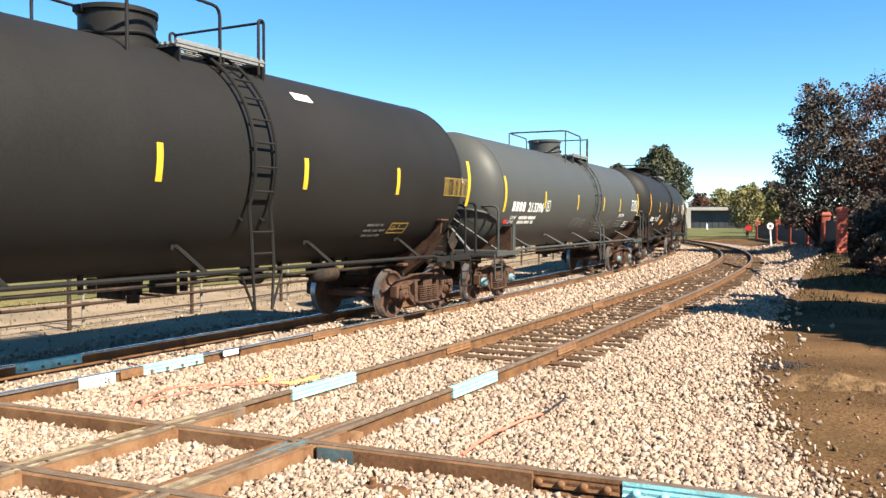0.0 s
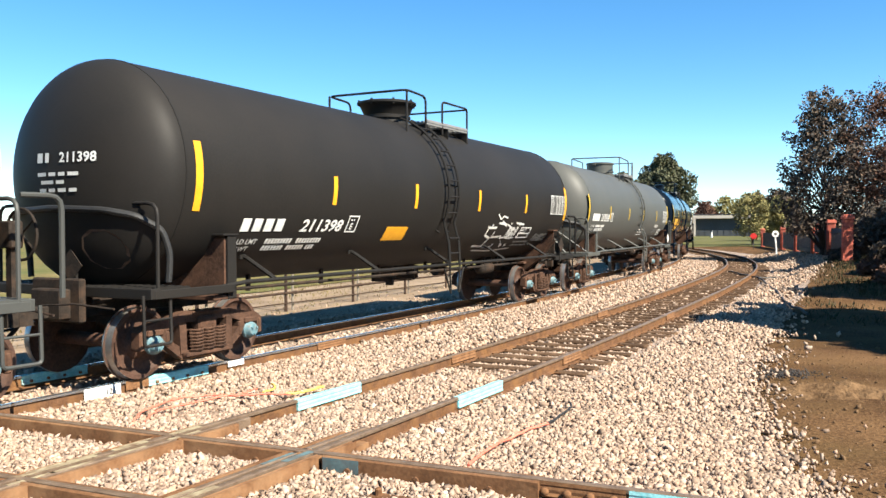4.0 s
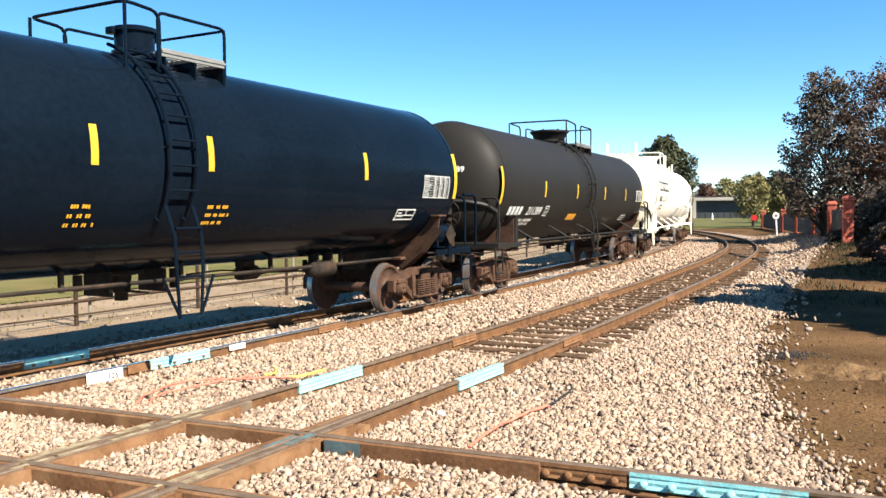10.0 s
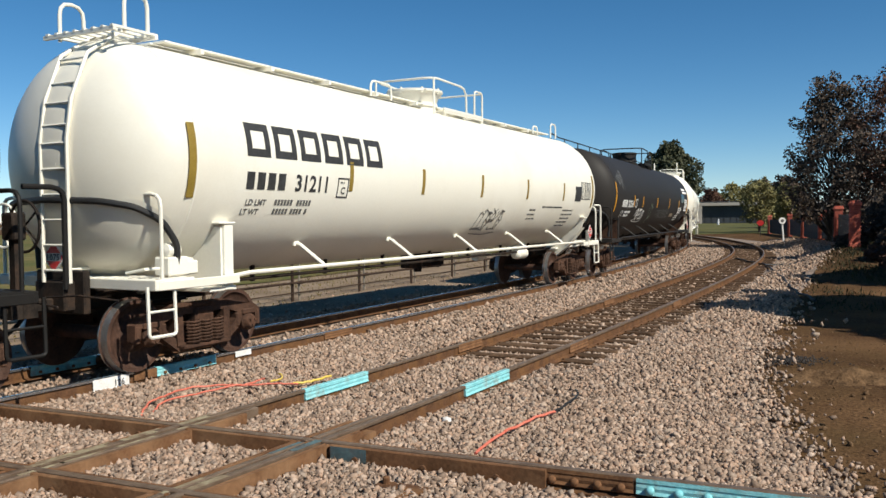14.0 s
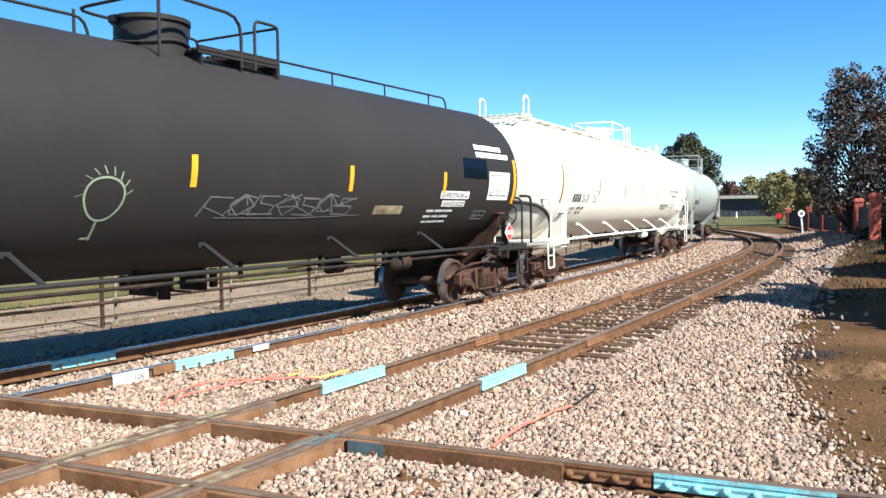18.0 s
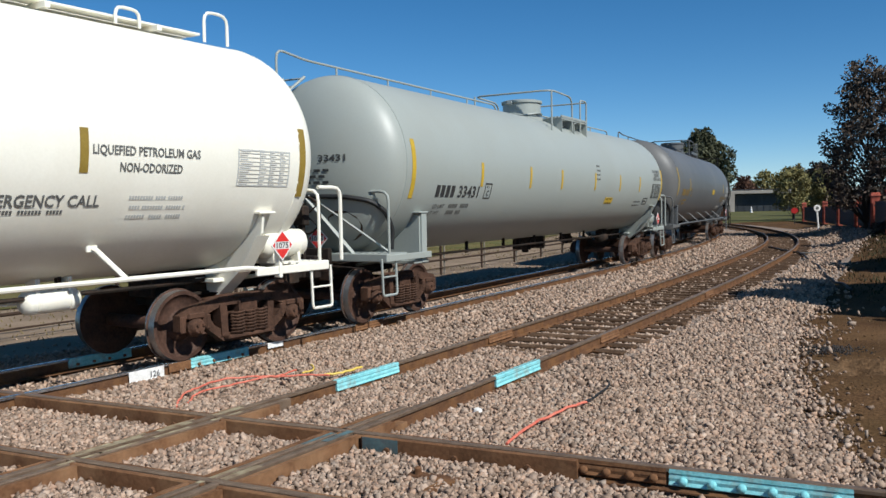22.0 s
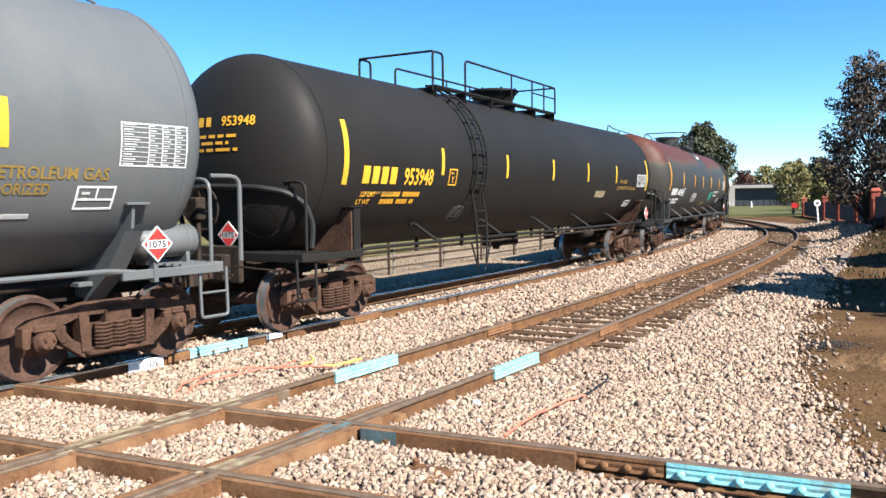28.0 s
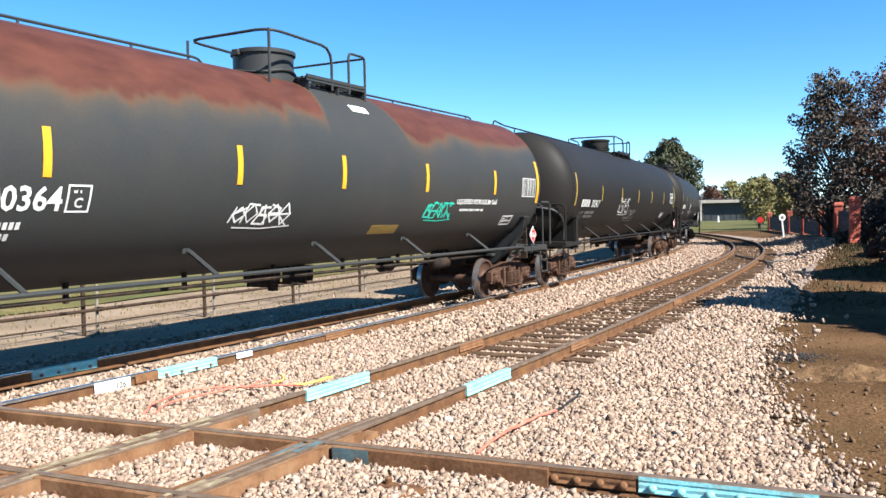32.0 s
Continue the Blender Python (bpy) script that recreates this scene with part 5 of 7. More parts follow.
M["orange"] = mat("orange_reflector", (0.62, 0.27, 0.01), (0.76, 0.36, 0.02), 0.5, fine=50, coarse=6, bump=0.05)
M["ochre"] = mat("ochre_reflector", (0.215, 0.143, 0.021), (0.282, 0.194, 0.036), 0.5, fine=50, coarse=6, bump=0.05)
M["letter_grey"] = mat("grey_lettering", (0.082, 0.082, 0.077), (0.143, 0.143, 0.133), 0.6, fine=70, coarse=10, bump=0)
M["letter_pale"] = mat("pale_lettering", (0.42, 0.42, 0.40), (0.55, 0.55, 0.52), 0.6, fine=70, coarse=10, bump=0)
M["letter_ochre"] = mat("faded_yellow_lettering", (0.184, 0.113, 0.021), (0.256, 0.169, 0.041), 0.6, fine=70, coarse=10, bump=0)
M["letter_green"] = mat("pale_green_lettering", (0.179, 0.230, 0.154), (0.256, 0.307, 0.205), 0.6, fine=70, coarse=10, bump=0)
M["tank_slate_dark"] = mat("dark_slate_paint", (0.029, 0.031, 0.031), (0.037, 0.039, 0.039), 0.5, fine=30, coarse=0.5, bump=0.01, wear=(0.046, 0.041, 0.033), wear_at=0.58, streak=True, spec=0.22)
def rusted_crown(m, low, high):
    """Paint burnt off along a tank's crown: rust above a ragged, soft line, whole paint round the dome and its deck."""
    n, l = m.node_tree.nodes, m.node_tree.links
    b = n["Principled BSDF"]
    paint = b.inputs["Base Color"].links[0].from_socket
    co, xyz = n.new("ShaderNodeTexCoord"), n.new("ShaderNodeSeparateXYZ")
    l.new(co.outputs["Object"], xyz.inputs[0])

    def calc(op, p, q, clamp=False):
        k = n.new("ShaderNodeMath")
        k.operation, k.use_clamp = op, clamp
        for i, v in enumerate((p, q)):
            if isinstance(v, float):
                k.inputs[i].default_value = v
            else:
                l.new(v, k.inputs[i])
        return k.outputs[0]

    def cloud(scale, detail, stretch=(1, 1, 1)):
        mp, k = n.new("ShaderNodeMapping"), n.new("ShaderNodeTexNoise")
        mp.inputs["Scale"].default_value = stretch
        l.new(co.outputs["Object"], mp.inputs["Vector"])
        l.new(mp.outputs[0], k.inputs["Vector"])
        k.inputs["Scale"].default_value, k.inputs["Detail"].default_value, k.inputs["Roughness"].default_value = scale, detail, 0.6
        return calc('SUBTRACT', k.outputs["Fac"], 0.5)

    # height over the rim of the rust, in metres
    h = calc('SUBTRACT', xyz.outputs[2], 3.43)
    h = calc('ADD', h, calc('MULTIPLY', cloud(0.55, 3.0, (1, 0.1, 0.1)), 0.9))
    h = calc('ADD', h, calc('MULTIPLY', cloud(2.6, 5.0, (1, 0.4, 0.5)), 0.42))
    h = calc('SUBTRACT', h, calc('MULTIPLY', xyz.outputs[0], 0.012))
    away = calc('ABSOLUTE', calc('SUBTRACT', xyz.outputs[0], 1.15), 0.0)
    bare = calc('SUBTRACT', 1.0, calc('MULTIPLY', calc('SUBTRACT', away, 0.75), 2.2, True), True)
    h = calc('SUBTRACT', h, calc('MULTIPLY', bare, 1.3))

    def layer(under, colour, lo, hi, most):
        mr, mx = n.new("ShaderNodeMapRange"), n.new("ShaderNodeMix")
        mr.interpolation_type, mx.data_type = 'SMOOTHSTEP', 'RGBA'
        mr.inputs["From Min"].default_value, mr.inputs["From Max"].default_value, mr.inputs["To Max"].default_value = lo, hi, most
        l.new(h, mr.inputs["Value"])
        l.new(mr.outputs[0], mx.inputs["Factor"])
        l.new(under, mx.inputs["A"])
        if isinstance(colour, tuple):
            mx.inputs["B"].default_value = (*colour, 1)
        else:
            l.new(colour, mx.inputs["B"])
        return mx.outputs["Result"]

    ramp = n.new("ShaderNodeValToRGB")
    ramp.color_ramp.elements[0].position, ramp.color_ramp.elements[1].position = 0.30, 0.70
    ramp.color_ramp.elements[0].color, ramp.color_ramp.elements[1].color = (*low, 1), (*high, 1)
    l.new(calc('ADD', cloud(3.2, 6.0, (0.5, 1, 1)), 0.5), ramp.inputs[0])
    out = layer(paint, (0.075, 0.055, 0.035), -0.30, 0.02, 0.45)
    out = layer(out, (0.098, 0.046, 0.022), -0.10, 0.08, 0.7)
    out = layer(out, ramp.outputs[0], -0.01, 0.15, 1.0)
    l.new(out, b.inputs["Base Color"])
    return m


M["tank_rusted"] = rusted_crown(mat("slate_paint_rusted", (0.029, 0.031, 0.031), (0.037, 0.039, 0.039), 0.55, fine=30, coarse=0.5, bump=0.01, wear=(0.050, 0.042, 0.033), wear_at=0.56, streak=True, spec=0.22), (0.052, 0.017, 0.011), (0.098, 0.034, 0.021))
M["deck_grey"] = mat("galvanised_grating", (0.154, 0.154, 0.149), (0.230, 0.230, 0.220), 0.6, metal=0.2, fine=40, coarse=6, bump=0.1)
M["rust_brown"] = mat("thin_rust", (0.051, 0.030, 0.021), (0.087, 0.051, 0.030), 0.85, fine=15, coarse=2, bump=0.1)
CARS = []

GEN = {"deck": (-0.65, 2.05, 0.92), "saddle_paint": "truck_brown", "deck_paint": "deck_grey"}
PRESS = {"lpg": True, "size": 1.58, "deck": (-0.5, 2.1, 0.85), "hoop": 0.5, "round": 0.28}

tank_car({"ends": (-1.6, 15.25), "overhang": 1.80, "deep": 0.84, "size": 1.585, "paint": "tank_dark", "label": "charcoal tank car with yellow reflectors and a flank ladder", "stripes": ((-6.8, 1), (-3.7, 0), (-0.75, 0), (2.08, 0), (4.72, 0), (7.52, 1)),
          "number": (-5.85, -16, 0.235, 0.95, -4.73, 1.12, "213391"), "ladder": 1.06, "table": (6.45, 7.42, -12, 1), "table_ink": "letter_ochre", "frame": (4.9, 5.5, -42, -33),
          "bars": ((4.12, 4.82, -34, 3, "letter_faint"),), "panels": ((2.3, 2.75, 41, 47, "white_paint"),), "shield": True, "up": 0.64, "dome_x": -0.12, **{**GEN, "deck": (-0.65, 1.9, 0.92)}})
tank_car({"ends": (15.25, 32.08), "overhang": 1.82, "paint": "tank_grey", "label": "grey tank car with white numbers and yellow reflectors", "cap": "bearing_blue", "stripes": ((-7.0, 1), (-4.05, 0), (-0.95, 0), (2.1, 0), (4.4, 0), (7.35, 1)), "low": (-14, 4),
          "number": (-6.45, -18, 0.235, 0.95, -5.34, 1.2, "213396"), "plate": (-3.9, -17), "plate_letter": "E", "ladder": 1.18, "braces": True, "rusty_shield": True,
          "table": (6.25, 7.2, -12, 4), "frame": (5.7, 6.3, -39, -29), "words": ((4.5, -22, 0.12, 0.72, "SR-8754", "letter_white"),), "bars": ((4.3, 5.5, -27, 3, "letter_faint"), (1.7, 2.8, -30, 4, "letter_faint")),
          "tags": ((-1.2, 0.3, -37, -24, 3, 0.022, 6.0, "letter_faint"), (3.0, 3.8, -40, -27, 8, 0.02, 5.0, "letter_faint")),
          "panels": ((-6.75, -6.5, -31, -27, "red"),), "head": (0.42, 2.74, 0.12, 0.46, 0.58, "213396"), "up": 0.64, **{**GEN, "deck": (-0.65, 1.85, 0.92)}})
tank_car({"ends": (32.08, 48.91), "overhang": 2.06, "size": 1.51, "paint": "tank_dark", "label": "charcoal tank car with a white spray-painted scrawl", "cap": "bearing_blue", "stripe": "orange", "stripes": ((-6.9, 1), (-3.92, 0), (-1.29, 0), (1.5, 0), (4.2, 0), (7.1, 1)),
          "number": (-5.95, -30, 0.2, 0.98, -4.62, 1.1, "211398"), "slant": 0.15, "plate": (-3.4, -31), "plate_letter": "E", "ladder": 0.05, "rail_to": 0.12, "hoop": 1.2, "rusty_shield": True, "dome": "low",
          "table": (5.95, 7.0, -13, 6), "frame": (4.28, 4.95, -39, -27), "panels": ((-2.1, -1.35, -38, -27, "orange"),),
          "bars": ((4.3, 5.4, -43, 2, "letter_faint"),), "tags": ((2.1, 4.2, -52, -22, 5, 0.055, 4.5, "letter_white"), (2.6, 3.2, -21, -14, 2, 0.04, 1.0, "letter_white"), (3.5, 4.05, -38, -27, 7, 0.03, 5.0, "letter_white"), (5.4, 6.3, -42, -34, 9, 0.04, 5.0, "letter_faint")),
          "head": (0.42, 2.74, 0.12, 0.46, 0.58, "211398"), **GEN})
tank_car({"ends": (48.91, 65.54), "size": 1.46, "paint": "tank_ash", "label": "grey tank car with a white diamond placard", "cap": "bearing_blue", "stripes": ((-7.2, 1), (-4.36, 0), (-1.3, 0), (1.45, 0), (4.35, 0), (7.15, 1)), "low": (-14, 3),
          "number": (-6.65, -17, 0.235, 0.92, -5.56, 1.07, "213518"), "plate": (-4.25, -17), "plate_letter": "E", "ladder": 0.88, "braces": True, "up": 0.58, "rusty_shield": True, "placard": "white",
          "table": (6.0, 6.95, -15, 4), "frame": (5.6, 6.25, -40, -29), "words": ((4.4, -25, 0.12, 0.72, "SR-8754", "letter_white"),), "bars": ((4.2, 5.4, -29, 3, "letter_faint"), (1.2, 2.4, -28, 3, "letter_pale")),
          "head": (0.42, 2.74, 0.12, 0.46, 0.58, "213518"), **{**GEN, "deck": (-0.65, 1.8, 0.92)}})
tank_car({"ends": (65.54, 82.5), "overhang": 1.85, "size": 1.46, "paint": "tank_black", "label": "glossy black tank car with yellow lettering", "ink": "letter_yellow", "stripes": ((-7.36, 1), (-4.35, 0), (-1.33, 0), (0.46, 0), (4.05, 0), (7.25, 1)), "tall": (-16, 20), "low": (-5, 13), "rail": False,
          "number": (-6.3, -19, 0.31, 0.82, -5.4, 1.0, "250518"), "plate": (-3.9, -20), "plate_letter": "E", "ladder": -0.1, "rail_to": 0.12, "hoop": 1.2, "shield": False, "keg": True, "table": (6.0, 7.0, -16, 1), "frame": (5.25, 5.9, -34, -25),
          "bars": ((-6.35, -5.2, -22, 1, "letter_yellow"), (-1.6, -1.15, -23, 3, "letter_yellow"), (0.48, 0.95, -23, 3, "letter_yellow")),
          "head": (0.5, 3.12, 0.14, 0.5, 0.62, "250518"), **{**GEN, "deck": (-0.42, 1.3, 0.92)}, "dome_x": 0.42, "dome_r": 0.27})
tank_car({"ends": (82.5, 99.53), "size": 1.47, "paint": "tank_dark", "label": "charcoal tank car with a yellow flank label", "stripes": ((-7.4, 1), (-4.35, 0), (-1.45, 0), (1.65, 0), (4.48, 0), (7.22, 1)), "tall": (-20, 14), "low": (-12, 4),
          "number": (-6.7, -31, 0.22, 1.0, -5.4, 1.1, "211389"), "slant": 0.15, "plate": (-4.05, -33), "plate_letter": "E", "ladder": -0.08, "rail_to": 0.12, "hoop": 1.2, "dome": "low", "dome_x": 0.2, "up": 0.6, "rusty_shield": True,
          "table": (6.15, 7.1, -13, 3), "frame": (4.75, 5.4, -43, -34), "panels": ((-1.75, -0.95, -39, -31, "orange"),), "tags": ((2.4, 3.4, -50, -38, 4, 0.025, 5.0, "letter_faint"),),
          "head": (0.42, 2.82, 0.13, 0.46, 0.6, "211389"), **{**GEN, "deck": (-0.85, 1.85, 0.92)}})
tank_car({"ends": (99.53, 118.39), "paint": "tank_white", "label": "white pressure tank car with dark lettering", "ink": "letter_dark", "small_ink": "letter_grey", "stripe": "ochre", "stripes": ((-8.15, 1), (-4.68, 0), (-2.3, 0), (0.28, 0), (2.87, 0), (5.45, 0), (7.95, 1)),
          "number": (-7.15, -14, 0.235, 0.88, -6.1, 0.78, "31211"), "plate": (-5.05, -17), "end_ladder": -0.15, "walk": True, "shield": True, "dome": "low", "placard": "red", "table": (6.9, 7.75, -11, 7), "table_ink": "letter_grey",
          "panels": ((6.4, 6.9, -13, 2, "letter_dark"),), "bars": ((4.0, 5.6, -19, 1, "letter_grey"), (5.6, 6.6, -22, 5, "letter_grey"), (3.2, 3.8, -22, 3, "letter_grey")),
          "tags": ((0.4, 1.7, -45, -22, 6, 0.03, 6.0, "letter_grey"),), "logo": True, "dome_x": 0.05, "up": 0.6, "deep": 0.95, **{**PRESS, "deck": (-0.30, 2.1, 0.72), "rail_to": 1.25, "hoop": 0.42}})
tank_car({"ends": (118.39, 138.33), "paint": "tank_soot", "label": "dark pressure tank car with graffiti and white labels", "stripe": "orange", "stripes": ((-8.63, 1), (-5.5, 0), (-3.8, 0), (-0.6, 0), (2.65, 0), (5.58, 0), (8.62, 1)), "tall": (-22, 14), "low": (-15, 0),
          "number": (-7.5, -16, 0.25, 0.82, -6.58, 0.98, "302066"), "plate": (-5.25, -16), "crown_rail": True, "placard": "red", "table": (7.45, 8.3, -16, 1), "table_ink": "letter_grey",
          "panels": ((7.4, 8.35, -19, 3, "white_paint"), (6.9, 8.1, 19.5, 23.5, "white_paint"), (6.9, 8.35, 13.5, 17.5, "white_paint"), (3.45, 4.3, -30, -24, "chalk"), (5.5, 6.6, -18.5, -13, "white_paint"), (5.62, 6.5, -24.5, -20, "white_paint"), (6.3, 7.3, -3, 12, "tank_black")),
          "words": ((5.55, -17.6, 0.095, 1.0, "LIQUEFIED PETROLEUM GAS", "letter_dark"), (5.66, -24, 0.085, 0.8, "NON-ODORIZED", "letter_dark")), "frame": (7.0, 7.55, -36, -28), "bars": ((5.1, 6.2, -27, 3, "letter_white"),),
          "tags": ((-4.85, -3.3, -36, -17, 1, 0.04, 7.0, "letter_white"), (-0.43, 2.75, -30, -17, 8, 0.022, 7.0, "letter_grey"), (-8.4, -7.3, 2, 36, 11, 0.02, 9.0, "letter_faint")), "rail_up": 0.38, "saddle_paint": "truck_brown", "rings": ((-1.85, -21, 0.26, "letter_green"),), "up": 0.58, **{**PRESS, "size": 1.54, "deck": (-0.5, 1.75, 0.85)}})
tank_car({"ends": (138.33, 157.64), "paint": "tank_white", "label": "cream-white pressure tank car with an end ladder", "ink": "letter_dark", "small_ink": "letter_grey", "stripe": "ochre", "stripes": ((-8.18, 1), (-4.86, 0), (-1.96, 0), (0.45, 0), (2.75, 0), (5.0, 0), (8.35, 1)), "tall": (-22, 12),
          "number": (-7.2, -21, 0.22, 0.74, -6.38, 0.62, "31131"), "slant": 0.1, "plate": (-5.3, -21), "end_ladder": 0.08, "walk": True, "dome": "low", "placard": "red", "keg": True, "table": (7.16, 8.1, -17, 0), "table_ink": "letter_pale",
          "words": ((5.1, -5.5, 0.10, 1.45, "LIQUEFIED PETROLEUM GAS", "letter_grey"), (5.44, -12, 0.10, 0.85, "NON-ODORIZED", "letter_grey"), (3.75, -26.5, 0.13, 1.5, "IF EMERGENCY CALL", "letter_grey")), "bars": ((3.85, 4.95, -28, 1, "letter_grey"), (5.6, 6.6, -22, 3, "letter_pale")),
          "head": (0.5, 2.95, 0.11, 0.4, 0.42, "31131"), "up": 0.6, "deep": 0.95, **{**PRESS, "size": 1.60, "deck": (-0.30, 2.1, 0.72), "rail_to": 1.25, "hoop": 0.42}})
tank_car({"ends": (157.64, 176.88), "paint": "tank_pale", "label": "pale grey pressure tank car with black numbers", "ink": "letter_dark", "small_ink": "letter_grey", "stripe": "yellow", "stripes": ((-8.1, 1), (-5.48, 0), (-3.04, 0), (-1.1, 0), (1.4, 0), (3.65, 0), (5.72, 0), (8.35, 1)), "tall": (-22, 15),
          "number": (-7.25, -21, 0.22, 0.75, -6.4, 0.85, "33431"), "plate": (-5.3, -22), "rail": False, "end_ladder": 0.72, "crown_rail": True, "braces": True, "rusty_shield": True, "placard": "red", "keg": True, "table": (7.2, 8.2, -20, -3), "table_ink": "letter_dark",
          "panels": ((2.5, 3.2, -27, -20, "yellow"),), "frame": (6.4, 6.9, -28, -20), "bars": ((1.5, 1.9, 12, 4, "letter_grey"), (5.4, 6.25, -24, 2, "letter_grey"), (2.56, 3.2, -21, 2, "letter_dark")),
          "words": ((7.28, 10.5, 0.10, 0.85, "NON-ODORIZED", "letter_grey"), (7.42, 6, 0.10, 0.6, "LIQUEFIED", "letter_grey"), (7.32, 1.5, 0.10, 0.95, "PETROLEUM GAS", "letter_grey")), "head": (0.15, 2.74, 0.11, 0.36, 0.5, "33431"), "up": 0.58, "rail_up": 0.3, **{**PRESS, "deck": (-0.5, 2.1, 1.08)}})
tank_car({"ends": (176.88, 196.08), "paint": "tank_slate", "label": "slate grey pressure tank car with faded yellow lettering", "ink": "letter_ochre", "stripe": "yellow", "stripes": ((-8.3, 1), (-5.4, 0), (6.12, 0)), "tall": (-17, 20), "low": (-10, 7),
          "number": (-7.25, -17, 0.25, 0.8, -6.35, 0.78, "400345"), "plate": (-5.1, -17), "crown_rail": True, "placard": "red", "keg": True, "table": (7.4, 8.3, -15, 2),
          "panels": ((1.7, 2.45, -13, -5, "yellow"), (5.0, 6.5, -36.5, -34.5, "letter_pale"), (5.0, 6.2, -41, -39, "letter_pale")), "frame": (6.95, 7.42, -33, -23),
          "words": ((5.15, -20.5, 0.13, 2.15, "LIQUEFIED PETROLEUM GAS", "letter_ochre"), (5.55, -26.5, 0.12, 1.1, "NON-ODORIZED", "letter_ochre")), "head": (0.15, 3.2, 0.13, 0.36, 0.56, "400345"), **{**PRESS, "size": 1.635}})
tank_car({"ends": (196.08, 215.9), "overhang": 2.02, "paint": "tank_dark", "label": "dark brownish tank car with yellow lettering and red placards", "ink": "letter_yellow", "stripe": "yellow", "stripes": ((-8.15, 1), (-5.18, 0), (-2.4, 0), (0.21, 0), (2.67, 0), (5.1, 0), (8.3, 1)), "tall": (-18, 19), "low": (-10, 8),
          "number": (-7.68, -17, 0.28, 1.05, -6.47, 0.97, "953948"), "plate": (-4.92, -17), "plate_letter": "Y", "ladder": -3.8, "guard": "long", "size": 1.54, "saddle_paint": "truck_brown", "dome": "low", "rusty_shield": True, "placard": "red", "table": (7.2, 8.2, -13, 1),
          "panels": ((3.5, 4.3, -26, -19, "chalk"),), "frame": (6.52, 7.07, -38, -30), "words": ((5.28, -17, 0.10, 1.85, "LIQUEFIED PETROLEUM GAS", "letter_ochre"), (5.46, -10, 0.10, 0.75, "NON-ODORIZED", "letter_ochre")), "bars": ((-7.55, -6.4, -22, 1, "letter_ochre"),),
          "tags": ((-4.4, -3.9, -45, -32, 3, 0.02, 4.0, "letter_faint"),), "head": (0.42, 3.05, 0.14, 0.5, 0.58, "953948"), "lpg": True})
tank_car({"ends": (215.9, 235.2), "paint": "tank_rusted", "trim": "tank_slate_dark", "label": "slate tank car with rust-red paint along its crown", "stripe": "orange", "stripes": ((-7.9, 1), (-5.12, 0), (-2.25, 0), (0.14, 0), (2.81, 0), (5.8, 0), (8.25, 1)), "tall": (-17, 20), "low": (-11, 8),
          "number": (-7.3, -24, 0.26, 1.15, -5.95, 1.05, "400364"), "plate": (-4.85, -25), "crown_rail": True, "placard": "red", "table": (7.3, 8.1, -12, 4),
          "panels": ((1.3, 2.2, -42, -35, "letter_ochre"), (0.95, 1.45, 41, 47, "white_paint")), "frame": (6.6, 7.15, -38, -29), "words": ((4.1, -19, 0.10, 1.9, "LIQUEFIED PETROLEUM GAS", "letter_white"),), "bars": ((4.3, 5.6, -23, 1, "letter_white"),),
          "tags": ((-2.3, -1.1, -33, -20, 2, 0.028, 5.0, "letter_white"), (2.9, 3.95, -31, -18, 5, 0.034, 5.0, "green_paint")), "head": (0.40, 2.88, 0.13, 0.42, 0.62, "400364"), "up": 0.58, "rail_to": 0.85, **{**PRESS, "deck": (-0.75, 1.85, 0.85)}})
for a, b, paint in ((235.2, 254.5, "tank_dark"), (254.5, 273.8, "tank_dark"), (273.8, 292.6, "tank_grey"), (292.6, 309.4, "tank_dark")):
    tank_car({"ends": (a, b), "paint": paint, "label": "dark pressure tank car with faded lettering", "stripes": ((-8.0, 1), (-5.1, 0), (-2.4, 0), (0.3, 0), (2.8, 0), (5.4, 0), (8.0, 1)), "ink": "letter_pale", "small_ink": "letter_faint", "stripe": "ochre",
              "number": (-7.3, -20, 0.22, 0.9, -6.2, 0.9, "302417" if a < 240 else "302419"), "crown_rail": True, "placard": "red", "table": (6.9, 7.6, -12, 4), "frame": (5.6, 6.1, -36, -28),
              "tags": ((-2.6, -1.2, -28, -8, 4, 0.03, 5.0, "letter_pale"), (-1.2, 0.2, -38, -22, 6, 0.03, 5.0, "letter_faint")), **PRESS})

# ---------------- track fittings ----------------
def line_frames(line, s0, s1, side, z=0.0, n=4):
    return [on(line, s, side, z) for s in np.linspace(s0, s1, n)]


def cross_frames(s0, s1, side, z=0.0, n=4):
    return [on_cross(s, side, z) for s in np.linspace(s0, s1, n)]


JOINT_R = [(0.036, -0.006), (0.038, -0.034), (0.032, -0.045), (0.038, -0.07), (0.034, -0.095), (0.046, -0.118), (0.040, -0.126), (0.013, -0.12), (0.013, -0.036), (0.030, -0.03)]


